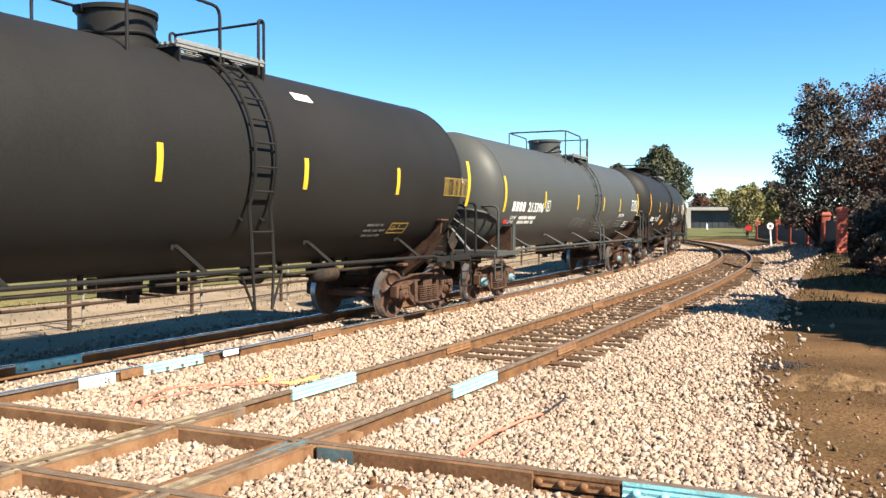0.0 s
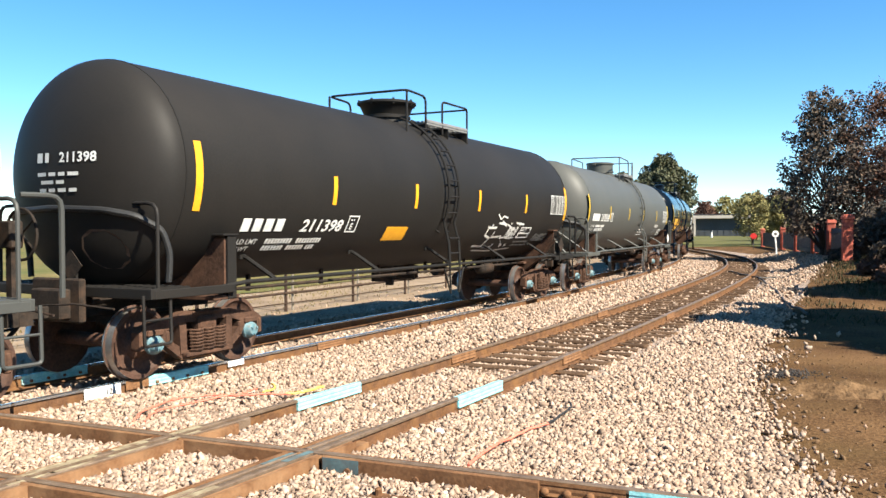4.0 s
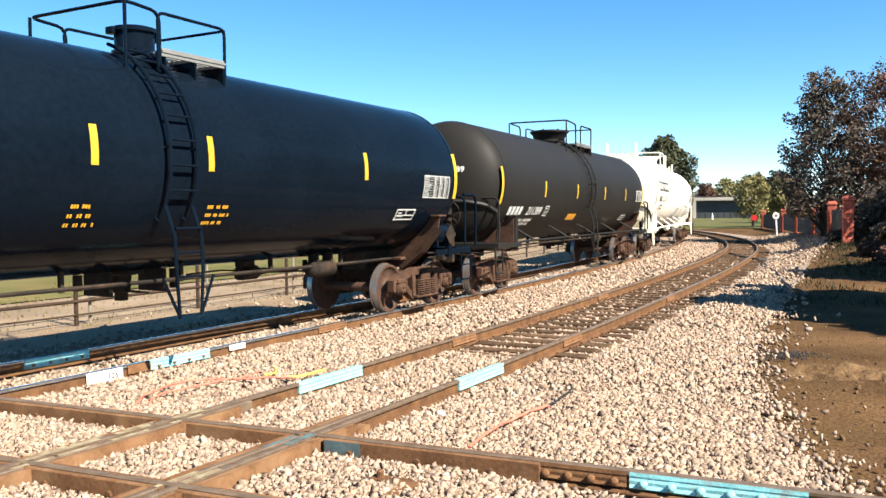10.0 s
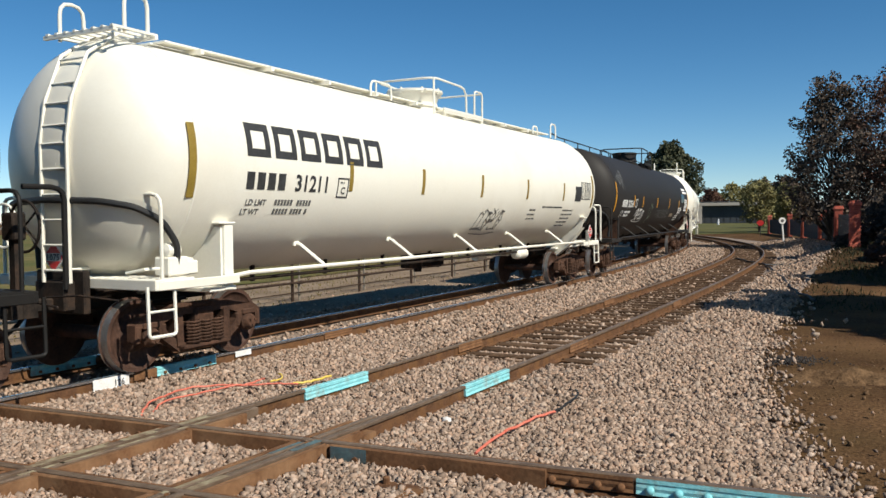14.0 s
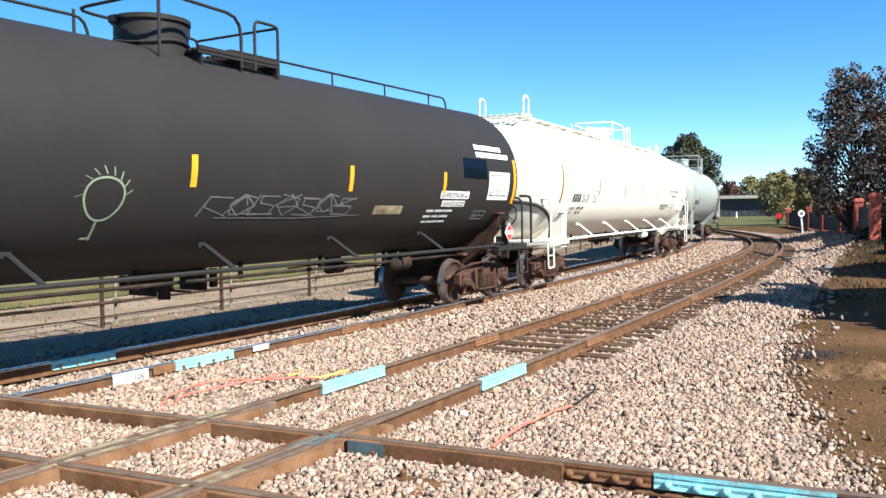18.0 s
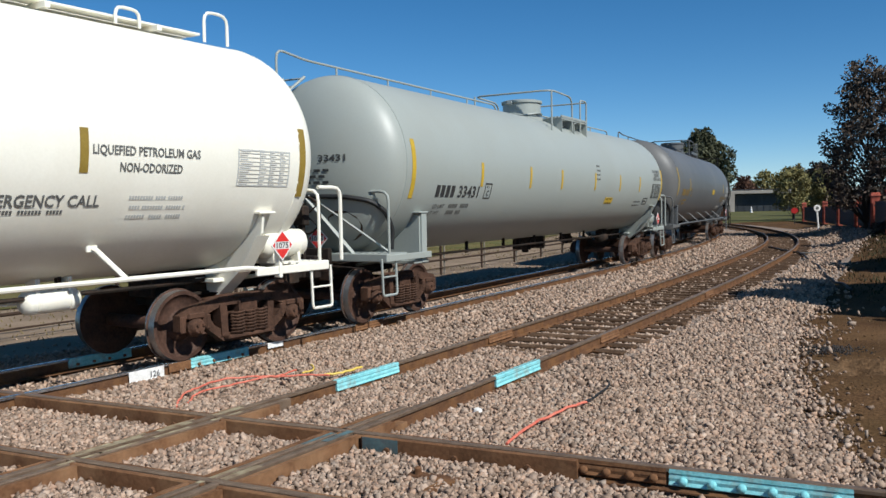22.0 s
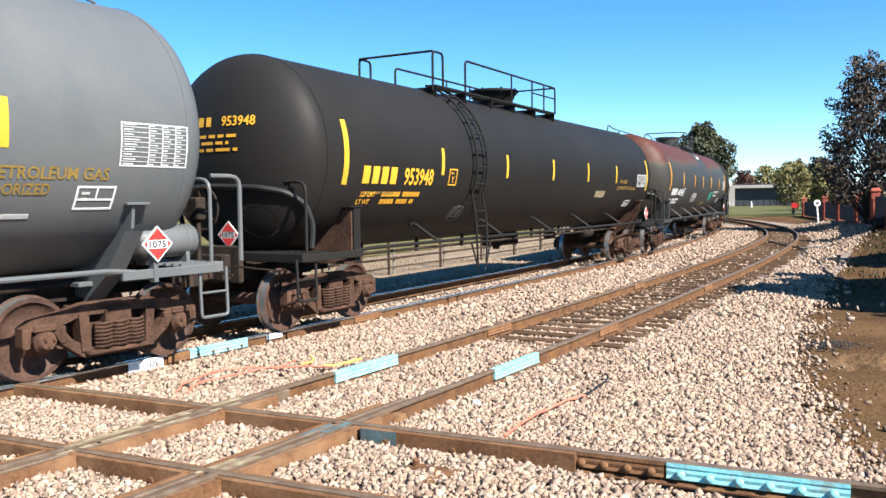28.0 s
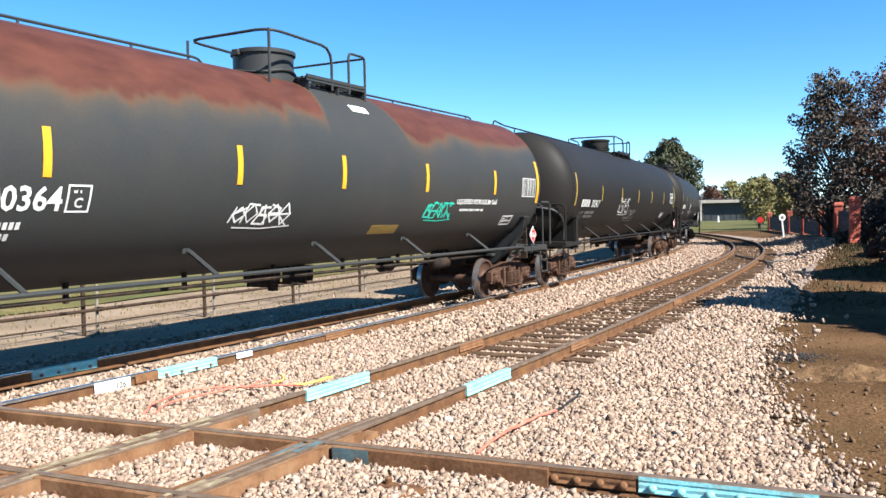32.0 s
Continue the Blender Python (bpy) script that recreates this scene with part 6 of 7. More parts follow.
def joint_bars(parent, frames, paint, bolts=True, top=False, heavy=False):
    """Splice bars on both sides of a rail, with their bolts."""
    for sd in (-1, 1):
        g = Geo()
        sweep(g, [(sd * a, b) for a, b in JOINT_R], frames)
        p = part("joint_bar", g.mesh("joint_bar"), M[paint], parent, "cyan-painted joint bar" if paint == "cyan" else "rusty joint bar")
        if bolts:
            n = 6 if heavy and paint == "cyan" else 4
            for i in range(n):
                q = (i + 0.5) / n * (len(frames) - 1)
                k = min(int(q), len(frames) - 2)
                pt = frames[k][0].lerp(frames[k + 1][0], q - k)
                th = frames[k][1]
                c, s = math.cos(th), math.sin(th)
                o = sd * 0.05
                me = stored("heavy_bolt", lambda g: g.lathe([(-0.030, 0.006), (-0.026, 0.020), (-0.012, 0.032), (0.012, 0.032), (0.026, 0.020), (0.030, 0.006)], (0, 0, 0), "x", 12), True) if heavy else stored("joint_bolt", lambda g: g.box(0, 0, 0, 0.035, 0.035, 0.035, 0.006))
                part("bolt", me, M[paint] if heavy else M["frog"], p, at=Matrix.Translation((pt.x + o * c, pt.y - o * s, pt.z - 0.085)) @ Matrix.Rotation(-th, 4, 'Z'))
    if top:
        g = Geo()
        sweep(g, [(-0.0365, -0.031), (-0.0365, -0.006), (-0.0285, 0.0008), (-0.006, 0.001), (-0.006, -0.002), (0.006, -0.002), (0.006, 0.001), (0.0285, 0.0008), (0.0365, -0.006), (0.0365, -0.031)], frames)
        part("painted_head", g.mesh("painted_head"), M[paint], parent, "cyan paint on the rail head")


def station(line, x, y):
    a, lx, ly, t = line
    i = int(np.argmin((lx - x) ** 2 + (ly - y) ** 2))
    return float(a[i] + (x - lx[i]) * math.sin(t[i]) + (y - ly[i]) * math.cos(t[i]))


def cross_station(x, y):
    return (x - CROSS[0]) * math.sin(CROSS[2]) + (y - CROSS[1]) * math.cos(CROSS[2])


for line, owner, pa, pb, side in ((LINE_2, track_near, (-1.51, 9.13), (-0.94, 10.22), -GAUGE), (LINE_2, track_near, (0.21, 9.29), (0.79, 10.32), GAUGE),
                                  (LINE_1, track_far, (-3.73, 10.64), (-3.17, 11.54), GAUGE), (LINE_1, track_far, (-5.7, 10.9), (-5.2, 11.75), -GAUGE)):
    joint_bars(owner, line_frames(line, station(line, *pa), station(line, *pb), side), "cyan", line is LINE_1, True)
joint_bars(track_cross, cross_frames(cross_station(1.38, 5.92), cross_station(2.51, 5.51), -GAUGE, n=7), "cyan", True, True, True)
for line, owner, p, side in ((LINE_2, track_near, (0.33, 12.73), -GAUGE), (LINE_2, track_near, (2.06, 12.58), GAUGE), (LINE_1, track_far, (-2.1, 14.3), GAUGE), (LINE_2, track_near, (3.6, 19.2), -GAUGE), (LINE_2, track_near, (5.0, 18.7), GAUGE)):
    s = station(line, *p)
    joint_bars(owner, line_frames(line, s - 0.4, s + 0.4, side), "rust_joint", False)
joint_bars(track_cross, cross_frames(cross_station(0.72, 6.2), cross_station(1.36, 5.93), -GAUGE), "rust_joint", True, False, True)

# white stencilled patch on the running rail
s_a, s_b = station(LINE_1, -4.25, 9.85), station(LINE_1, -3.98, 10.3)
g = Geo()
sweep(g, [(0.037, -0.008), (0.040, -0.008), (0.046, -0.135), (0.06, -0.15), (0.06, -0.152), (0.040, -0.137)], line_frames(LINE_1, s_a - 0.02, s_b - 0.02, GAUGE))
patch_w = part("painted_web", g.mesh("painted_web"), M["white_paint"], track_far, "white-painted rail web with a number")
vs, fs, w = glyphs("126", 0.075)
g = Geo()
sm = (s_a + s_b) / 2
pts = []
for u, v, _ in vs:
    q, th = on(LINE_1, sm + 0.1 + (u - w / 2), GAUGE + 0.047)
    pts.append((q.x, q.y, -0.122 + v))
g.add(pts, fs)
part("painted_number", g.mesh("painted_number"), M["letter_dark"], patch_w)

g = Geo()
sweep(g, [(0.037, -0.01), (0.040, -0.01), (0.042, -0.09), (0.038, -0.09)], line_frames(LINE_1, station(LINE_1, -3.02, 11.9), station(LINE_1, -2.88, 12.2), GAUGE))
part("painted_web", g.mesh("painted_web"), M["white_paint"], track_far, "small white paint mark on the rail")
g = Geo()
sweep(g, [(0.037, -0.008), (0.040, -0.008), (0.044, -0.12), (0.038, -0.12)], line_frames(LINE_1, station(LINE_1, -3.95, 10.35), station(LINE_1, -3.74, 10.65), GAUGE))
part("rusty_web", g.mesh("rusty_web"), M["rust_joint"], track_far, "orange rust on the rail web")

# diamond: solid castings along the crossing rails, guard rails inside the others
X2, X1 = cross_station(-1.02, 6.97), cross_station(-2.45, 7.5)
Y2, Y1 = cross_station(-1.82, 5.8), cross_station(-3.19, 6.3)
for o, xa, xb in ((-GAUGE, X2, X1), (GAUGE, Y2, Y1)):
    for a, b in ((xa + 0.07, xa + 1.95), (xb + 0.07, xa - 0.07), (xb - 3.2, xb - 0.07)):
        g = Geo()
        sweep(g, [(-0.075, -0.25), (-0.075, -0.01), (-0.068, -0.004), (0.03, -0.004), (0.03, -0.035), (0.055, -0.035), (0.055, -0.004), (0.085, -0.004), (0.092, -0.012), (0.092, -0.25)], cross_frames(a, b, o, 0.0, 6))
        c = part("crossing_casting", g.mesh("crossing_casting"), M["frog"], track_cross, "rust-brown crossing casting with a smooth face")
        for s in np.arange(a + 0.25, b - 0.1, 0.62):
            for sd in (-0.082, 0.099):
                p, th = on_cross(s, o + sd, -0.11)
                part("bolt", stored("casting_bolt", lambda g: g.lathe([(0, 0.034), (0.02, 0.032), (0.024, 0.005)], (0, 0, 0), "z", 8)), M["rail_side"], c, at=Matrix.Translation(p) @ Matrix.Rotation(-th, 4, 'Z') @ Matrix.Rotation(radians(90 if sd > 0 else -90), 4, 'Y'))
for o, p_a, p_b in ((-GAUGE, (-2.45, 7.5), (-3.19, 6.3)), (GAUGE, (-1.02, 6.97), (-1.82, 5.8))):
    sa, sb = station(LINE_2, *p_b) - 2.6, station(LINE_2, *p_a) + 1.0
    sd = -1 if o > 0 else 1
    for k, (off, wd) in enumerate(((0.115, 0.06), (0.20, 0.05), (-0.095, 0.05))):
        g = Geo()
        c = sd * off
        sweep(g, [(c - wd / 2, -0.16), (c - wd / 2, -0.012), (c - wd / 2 + 0.008, -0.004 - 0.006 * k), (c + wd / 2 - 0.008, -0.004 - 0.006 * k), (c + wd / 2, -0.012), (c + wd / 2, -0.16)], line_frames(LINE_2, sa, sb - 0.25 * k, o, 0.0, 10))
        part("guard_rail", g.mesh("guard_rail"), M["rail_top" if k == 0 else "frog"], track_near, "worn guard rail at the diamond")
    g = Geo()
    sweep(g, [(-0.12, -0.2), (-0.12, -0.06), (0.22 * sd, -0.06), (0.22 * sd, -0.2)] if sd > 0 else [(-0.22, -0.2), (-0.22, -0.06), (0.12, -0.06), (0.12, -0.2)], line_frames(LINE_2, sa, sb - 0.3, o, 0.0, 10))
    part("filler_block", g.mesh("filler_block"), M["frog"], track_near)
# paint splashes on the castings
for mt, pts, o in (("faded_cyan", (-1.10, 6.85), GAUGE), ("chalk", (-1.75, 5.95), GAUGE), ("chalk", (-2.3, 7.75), -GAUGE), ("chalk", (-2.62, 7.2), -GAUGE), ("chalk", (-3.1, 6.45), -GAUGE), ("chalk", (-2.9, 6.75), -GAUGE)):
    s = station(LINE_2, *pts)
    for a, b, c, d in ((-0.20, 0.16, -0.034, 0.034), (-0.34, 0.05, 0.094, 0.136), (-0.05, 0.28, -0.145, -0.085)):
        g = Geo()
        z = 0.0012 if a > -0.3 else -0.0032
        if c < -0.08:
            c, d = (0.08, 0.11) if o > 0 else (-0.11, -0.08)
            z = -0.014
        sg = 1 if c < 0.05 and c > -0.05 else (-1 if o > 0 else 1)
        lo, hi = sorted((c * sg, d * sg)) if abs(c) > 0.05 else (c, d)
        sweep(g, [(lo, z), (lo, z + 0.0016), (hi, z + 0.0016), (hi, z)], line_frames(LINE_2, s + a, s + b, o))
        part("paint_splash", g.mesh("paint_splash"), M[mt], track_near, "splash of old marking paint")
sx = X2
for a, b, z0 in ((0.08, 0.42, 0.0),):
    g = Geo()
    sweep(g, [(0.0935, -0.20), (0.0935, -0.012), (0.0955, -0.012), (0.0955, -0.20)], cross_frames(sx + a, sx + b, -GAUGE))
    part("paint_splash", g.mesh("paint_splash"), M["faded_cyan"], track_cross, "faded cyan paint on the casting face")

# sleepers
tie_me = stored("sleeper", lambda g: g.box(0, 0, 0, 0.23, 2.62, 0.17, 0.02))
tie_mes = [tie_me]
for k in range(3):
    g = Geo()
    g.box(0, 0, 0, 0.215 + 0.012 * k, 2.5 + 0.08 * k, 0.17, 0.02)
    rng = random.Random(k)
    g.v = [(x + rng.uniform(-0.012, 0.012), y + rng.uniform(-0.03, 0.03), z + rng.uniform(-0.006, 0.006)) for x, y, z in g.v]
    tie_mes.append(g.mesh("sleeper"))
rng = random.Random(11)


def lay_ties(owner, line, s0, s1, step, z):
    for s in np.arange(s0, s1, step):
        ob = part("sleeper", rng.choice(tie_mes), M["tie"], owner, at=along(line, s + rng.uniform(-0.015, 0.015), rng.uniform(-0.09, 0.09), z + rng.uniform(-0.008, 0.004)) @ pose(0, 0, 0, 0, 0, rng.uniform(-2.5, 2.5)))


lay_ties(track_near, LINE_2, 1.9, 75, 0.53, -0.236)
lay_ties(track_far, LINE_1, -6, 70, 0.56, -0.30)
# spikes and tie plates where the sleepers lie bare
plate_me = stored("tie_plate", lambda g: (g.box(0, 0, 0, 0.19, 0.33, 0.018, 0.004), g.box(0.05, 0.09, 0.02, 0.022, 0.03, 0.035), g.box(-0.05, -0.09, 0.02, 0.022, 0.03, 0.035)))
for i, s in enumerate(np.arange(1.9, 26, 0.53)):
    for o in (-GAUGE, GAUGE):
        part("tie_plate", plate_me, M["rail_side"], track_near, at=along(LINE_2, s, o, -0.168))

# ---------------- loose stone ----------------
def block():
    v = np.array([[1 if i >> k & 1 else -1 for k in range(3)] for i in range(8)], float) * 0.72
    f = []
    for q in ((0, 2, 3, 1), (4, 5, 7, 6), (0, 1, 5, 4), (2, 6, 7, 3), (0, 4, 6, 2), (1, 3, 7, 5)):
        f += [(q[0], q[1], q[2]), (q[0], q[2], q[3])] if q[0] % 3 else [(q[1], q[2], q[3]), (q[1], q[3], q[0])]
    return v, np.array(f)


def stones(name, pts, sizes, material, seed, label, category="ballast stones"):
    """Many angular stones in one mesh: battered blocks of eight corners."""
    r = np.random.RandomState(seed)
    base, f = block()
    n = len(pts)
    shapes = [base * r.uniform(0.55, 1.25, (8, 1)) + r.uniform(-0.30, 0.30, (8, 3)) for _ in range(60)]
    pick = r.randint(0, 60, n)
    V = np.array(shapes)[pick] * (np.array(sizes)[:, None, None] * r.uniform(0.5, 1.35, (n, 1, 3)))
    q = r.normal(size=(n, 4))
    q /= np.linalg.norm(q, axis=1)[:, None]
    w, x, y, z = q.T
    R = np.stack([np.stack([1 - 2 * (y * y + z * z), 2 * (x * y - z * w), 2 * (x * z + y * w)], 1),
                  np.stack([2 * (x * y + z * w), 1 - 2 * (x * x + z * z), 2 * (y * z - x * w)], 1),
                  np.stack([2 * (x * z - y * w), 2 * (y * z + x * w), 1 - 2 * (x * x + y * y)], 1)], 1)
    V = np.einsum("nij,nkj->nki", R, V) + np.array(pts)[:, None, :]
    F = (f[None] + 8 * np.arange(n)[:, None, None]).reshape(-1, 3)
    me = bpy.data.meshes.new(name)
    me.vertices.add(8 * n)
    me.vertices.foreach_set("co", V.reshape(-1).astype(np.float32))
    me.loops.add(len(F) * 3)
    me.loops.foreach_set("vertex_index", F.reshape(-1).astype(np.int32))
    me.polygons.add(len(F))
    me.polygons.foreach_set("loop_start", np.arange(0, len(F) * 3, 3, dtype=np.int32))
    me.update(calc_edges=True)
    me.materials.append(M[material])
    return tagged(new(name, me), label, category, kind="stuff")


def rail_clear(x, y):
    """How far a spot lies from the nearest rail."""
    a = abs(abs(right_of(LINE_2, x, y)) - GAUGE)
    b = abs(abs(right_of(LINE_1, x, y)) - GAUGE)
    th = CROSS[2]
    c = abs(abs((x - CROSS[0]) * math.cos(th) - (y - CROSS[1]) * math.sin(th)) - GAUGE)
    return min(a, b, c)


def scatter(seed, y0, y1, density, size):
    r = np.random.RandomState(seed)
    pts, sizes = [], []
    wide = 0.60
    area = 0.5 * (y1 ** 2 - y0 ** 2) * 2 * wide
    for _ in range(int(area * density)):
        y = math.sqrt(r.uniform(y0 ** 2, y1 ** 2))
        x = r.uniform(-wide, wide) * y
        side2 = right_of(LINE_2, x, y)
        s2 = station(LINE_2, x, y)
        edge = float(np.interp(s2, (-2, 0, 1.5, 4, 9.5, 14.5, 23.5, 31, 40, 55), (4.8, 3.75, 3.4, 3.2, 2.95, 2.55, 2.7, 3.5, 4.0, 4.3))) + 0.25 * noisy(x, y, 0.5, 4) + 0.22 * noisy(x, y, 1.9, 7)
        if side2 < -6.2 or side2 > edge + r.exponential(0.16):
            continue
        sz = size * min(1.5, max(0.5, math.exp(r.normal(-0.10, 0.30))))
        worn = abs(right_of(LINE_1, x, y)) < 0.8
        if worn and r.uniform() < 0.45:
            continue
        clear = rail_clear(x, y)
        if clear < 0.045 + sz:
            continue
        z = -0.185 + r.uniform(-0.02, 0.035)
        near_cross = y < 8.6
        if -1.25 < side2 < 1.56 and s2 > 1.7:
            if (s2 - 1.9 + 0.13) % 0.53 < 0.26 and r.uniform() < 0.97:
                continue
            z = -0.208 + r.uniform(-0.012, 0.012)
        elif clear > 0.16:
            z += 0.055 if y < 9 else 0.04
        if worn:
            z -= 0.075
        if side2 > 2.2:
            z += bank(x, y) - 0.04 * (side2 - 2.2)
        pts.append((x, y, z))
        sizes.append(sz)
    return pts, sizes


pa, sa_ = scatter(1, 4.2, 9.0, 2400, 0.0225)
pb, sb_ = scatter(2, 9.0, 14.0, 1050, 0.0255)
pc, sc_ = scatter(3, 14.0, 24.0, 300, 0.033)
pd, sd_ = scatter(4, 24.0, 62.0, 55, 0.042)
stones("ballast_stones", pa + pb, sa_ + sb_, "stone", 5, "pale pinkish crushed stones heaped between the rails")
stones("ballast_stones", pc + pd, sc_ + sd_, "stone", 6, "pale crushed stones along the curving tracks")

# ---------------- cables and small things on the ground ----------------
def cable(points, r, material, label, wob=0.012, seed=1):
    rng = random.Random(seed)
    P = [Vector(p) for p in points]
    out = []
    for i in range(len(P) - 1):
        p0, p1, p2, p3 = P[max(i - 1, 0)], P[i], P[i + 1], P[min(i + 2, len(P) - 1)]
        for k in range(6):
            t = k / 6
            q = 0.5 * ((2 * p1) + (p2 - p0) * t + (2 * p0 - 5 * p1 + 4 * p2 - p3) * t * t + (3 * p1 - p0 - 3 * p2 + p3) * t ** 3)
            out.append(q + Vector((rng.uniform(-wob, wob), rng.uniform(-wob, wob), rng.uniform(0, wob))))
    out.append(P[-1])
    g = Geo()
    g.tube(out, r, 7)
    return tagged(part("cable", g.mesh("cable", True), M[material]), label, "cable")


zc = -0.055
cable([(-3.11, 8.30, -0.14), (-3.16, 8.70, zc), (-3.11, 9.15, zc), (-2.94, 9.55, zc), (-2.60, 9.68, zc), (-2.40, 9.66, zc), (-2.08, 9.73, zc), (-1.74, 9.74, zc)], 0.012, "cable_red", "faded red cable lying across the ballast", seed=2)
cable([(-3.02, 8.36, -0.14), (-3.02, 8.75, zc), (-2.80, 9.20, zc), (-2.40, 9.66, zc + 0.012)], 0.011, "cable_red", "second red cable lying beside the first", seed=3)
cable([(-2.40, 9.68, zc), (-2.28, 9.86, zc), (-2.22, 10.1, zc)], 0.011, "cable_red", "short red cable end on the ballast", seed=8)
cable([(-1.80, 9.76, zc), (-1.62, 9.86, zc), (-1.40, 10.10, -0.03)], 0.015, "cable_yellow", "yellow cable clipped to the rail", seed=4)
cable([(-2.10, 9.85, zc), (-2.0, 10.1, zc), (-2.1, 10.4, zc)], 0.011, "cable_yellow", "thin yellow wire on the ballast", seed=5)
cable([(0.25, 6.84, -0.08), (0.45, 7.27, zc), (0.88, 7.96, zc), (1.11, 8.23, zc)], 0.0135, "cable_red", "bright red cable lying on the ballast", seed=6)
cable([(1.11, 8.23, zc), (1.31, 8.62, zc), (1.46, 9.0, zc), (1.48, 9.24, zc)], 0.012, "cable_black", "thin dark wire on the ballast", seed=7)
cable([(x, y, bank(x, y) - 0.13) for x, y in ((13.8, 39.0), (13.4, 36.0), (13.1, 33.6), (11.6, 28.6), (10.1, 24.2), (9.4, 22.0), (8.8, 19.5))], 0.035, "cable_black", "dark hose lying over the stones of the verge", 0.04, seed=9)
cable([(x, y, bank(x, y) - 0.13) for x, y in ((13.1, 33.6), (14.4, 34.1), (15.6, 35.4))], 0.03, "cable_black", "end of a dark hose running to the bank", 0.04, seed=10)
g = Geo()
g.lathe([(-0.05, 0.005), (-0.04, 0.035), (0, 0.052), (0.035, 0.04), (0.05, 0.005)], (0.02, 8.05, -0.10), "z", 14)
tagged(part("white_ball", g.mesh("white_ball", True), M["white_paint"]), "small white ball resting on the ballast", "ball")
scrap = thing("scrap_iron", "rusty iron bracket lying among the stones", "scrap iron", at=pose(-0.30, 6.05, -0.10, 4, 3, -18))
part("bar", stored("scrap_bar", lambda g: g.box(0, 0, 0, 0.44, 0.10, 0.035, 0.008)), M["rail_side"], scrap)
part("bar", stored("scrap_leg", lambda g: g.prism([(0.06, -0.04), (0.16, -0.04), (0.06, -0.30), (-0.02, -0.30)], -0.02, 0.02, "xy")), M["rail_side"], scrap)
part("pin", stored("scrap_pin", lambda g: g.lathe([(0, 0.03), (0.05, 0.028), (0.06, 0.01)], (-0.15, 0, 0.015), "z", 10)), M["frog"], scrap)
# a worn grating half buried at the edge of the stones
mat_at = pose(3.00, 7.93, lie(3.00, 7.93) + 0.05, 3, 2, -8)
grate = thing("floor_grating", "small rusty grating half buried beside the ballast", "grating", at=mat_at)
for k in range(10):
    part("slat", stored("grate_slat", lambda g: g.box(0, 0, 0, 0.02, 0.36, 0.03, 0.004)), M["pipe_dark"], grate, at=pose(-0.22 + k * 0.05, 0, 0))
part("frame", stored("grate_frame", lambda g: (g.box(0, 0.19, 0, 0.55, 0.025, 0.04, 0.004), g.box(0, -0.19, 0, 0.55, 0.025, 0.04, 0.004))), M["pipe_dark"], grate)
r = np.random.RandomState(20)
ci = []
for _ in range(900):
    x, y = 5.1 + r.normal(0, 0.30), 12.35 + r.normal(0, 0.22)
    ci.append((x, y, lie(x, y) + 0.004))
stones("cinders", ci, [0.006 + 0.012 * q for q in r.uniform(size=len(ci))], "asphalt_scrap", 12, "dark cinders strewn on the bare earth", "cinders")
# clods and pebbles on the earth
r = np.random.RandomState(21)
pe, se = [], []
for _ in range(3500):
    y = math.sqrt(r.uniform(5.0 ** 2, 24 ** 2))
    x = r.uniform(0.22, 0.62) * y
    if right_of(LINE_2, x, y) < 3.0:
        continue
    sz = 0.004 + r.exponential(0.0065)
    pe.append((x, y, lie(x, y) + sz * 0.1))
    se.append(min(sz, 0.05))
stones("earth_clods", pe, se, "clod", 8, "small clods and pebbles on bare earth", "clods")
hx, hy = np.linspace(-1.15, 1.15, 60), np.linspace(-0.8, 0.8, 44)


def mound(x, y):
    q = 1 - (x / 1.1) ** 2 - (y / 0.75) ** 2
    rough = 0.5 + 0.6 * noisy(x, y, 2.3, 5) + 0.35 * noisy(x, y, 7.0, 6) + 0.2 * noisy(x, y, 17.0, 8)
    return 0.20 * q * rough if q > 0 else 0.35 * q


heap = part("soil_mound", sheet(hx, hy, mound).mesh("soil_mound", True), M["heap"], at=pose(5.35, 10.6, lie(5.35, 10.6) - 0.01, 0, 0, -12))
tagged(heap, "low mound of loose tan soil", "mound")


# gravel and straw on the far side of the train
r = np.random.RandomState(61)
ps, ss = [], []
for _ in range(9000):
    st, sd1 = r.uniform(-8, 45), -1.7 - r.exponential(1.3)
    if sd1 < -6.5:
        continue
    p, _th = on(LINE_1, st, sd1, -0.45 if sd1 < -3 else -0.36)
    ps.append(tuple(p))
    ss.append(0.012 + r.exponential(0.012))
stones("lane_gravel", ps, [min(q, 0.05) for q in ss], "stone", 62, "loose pale gravel strewn over the lane", "gravel")

# ---------------- pipe fence beyond the train ----------------
fence = thing("pipe_fence", "rusty pipe fence with paired posts along the gravel lane", "fence")
post_me = stored("fence_post", lambda g: g.tube([(0, 0, -0.60), (0, 0, 0.82)], 0.045, 8), True)
thin_me = stored("thin_post", lambda g: g.tube([(0, 0, -0.60), (0, 0, 0.80)], 0.034, 8), True)
knob_me = stored("post_clamp", lambda g: g.box(0, 0, 0, 0.14, 0.11, 0.09, 0.015))
for s in np.arange(-39.9, 92, 3.6):
    part("post", post_me, M["pipe_dark"], fence, at=along(LINE_1, s, -5.9))
    part("post", thin_me, M["pipe_light"], fence, at=along(LINE_1, s + 0.40, -5.96))
    part("clamp", knob_me, M["pipe_dark"], fence, at=along(LINE_1, s + 0.44, -5.90, 0.07))
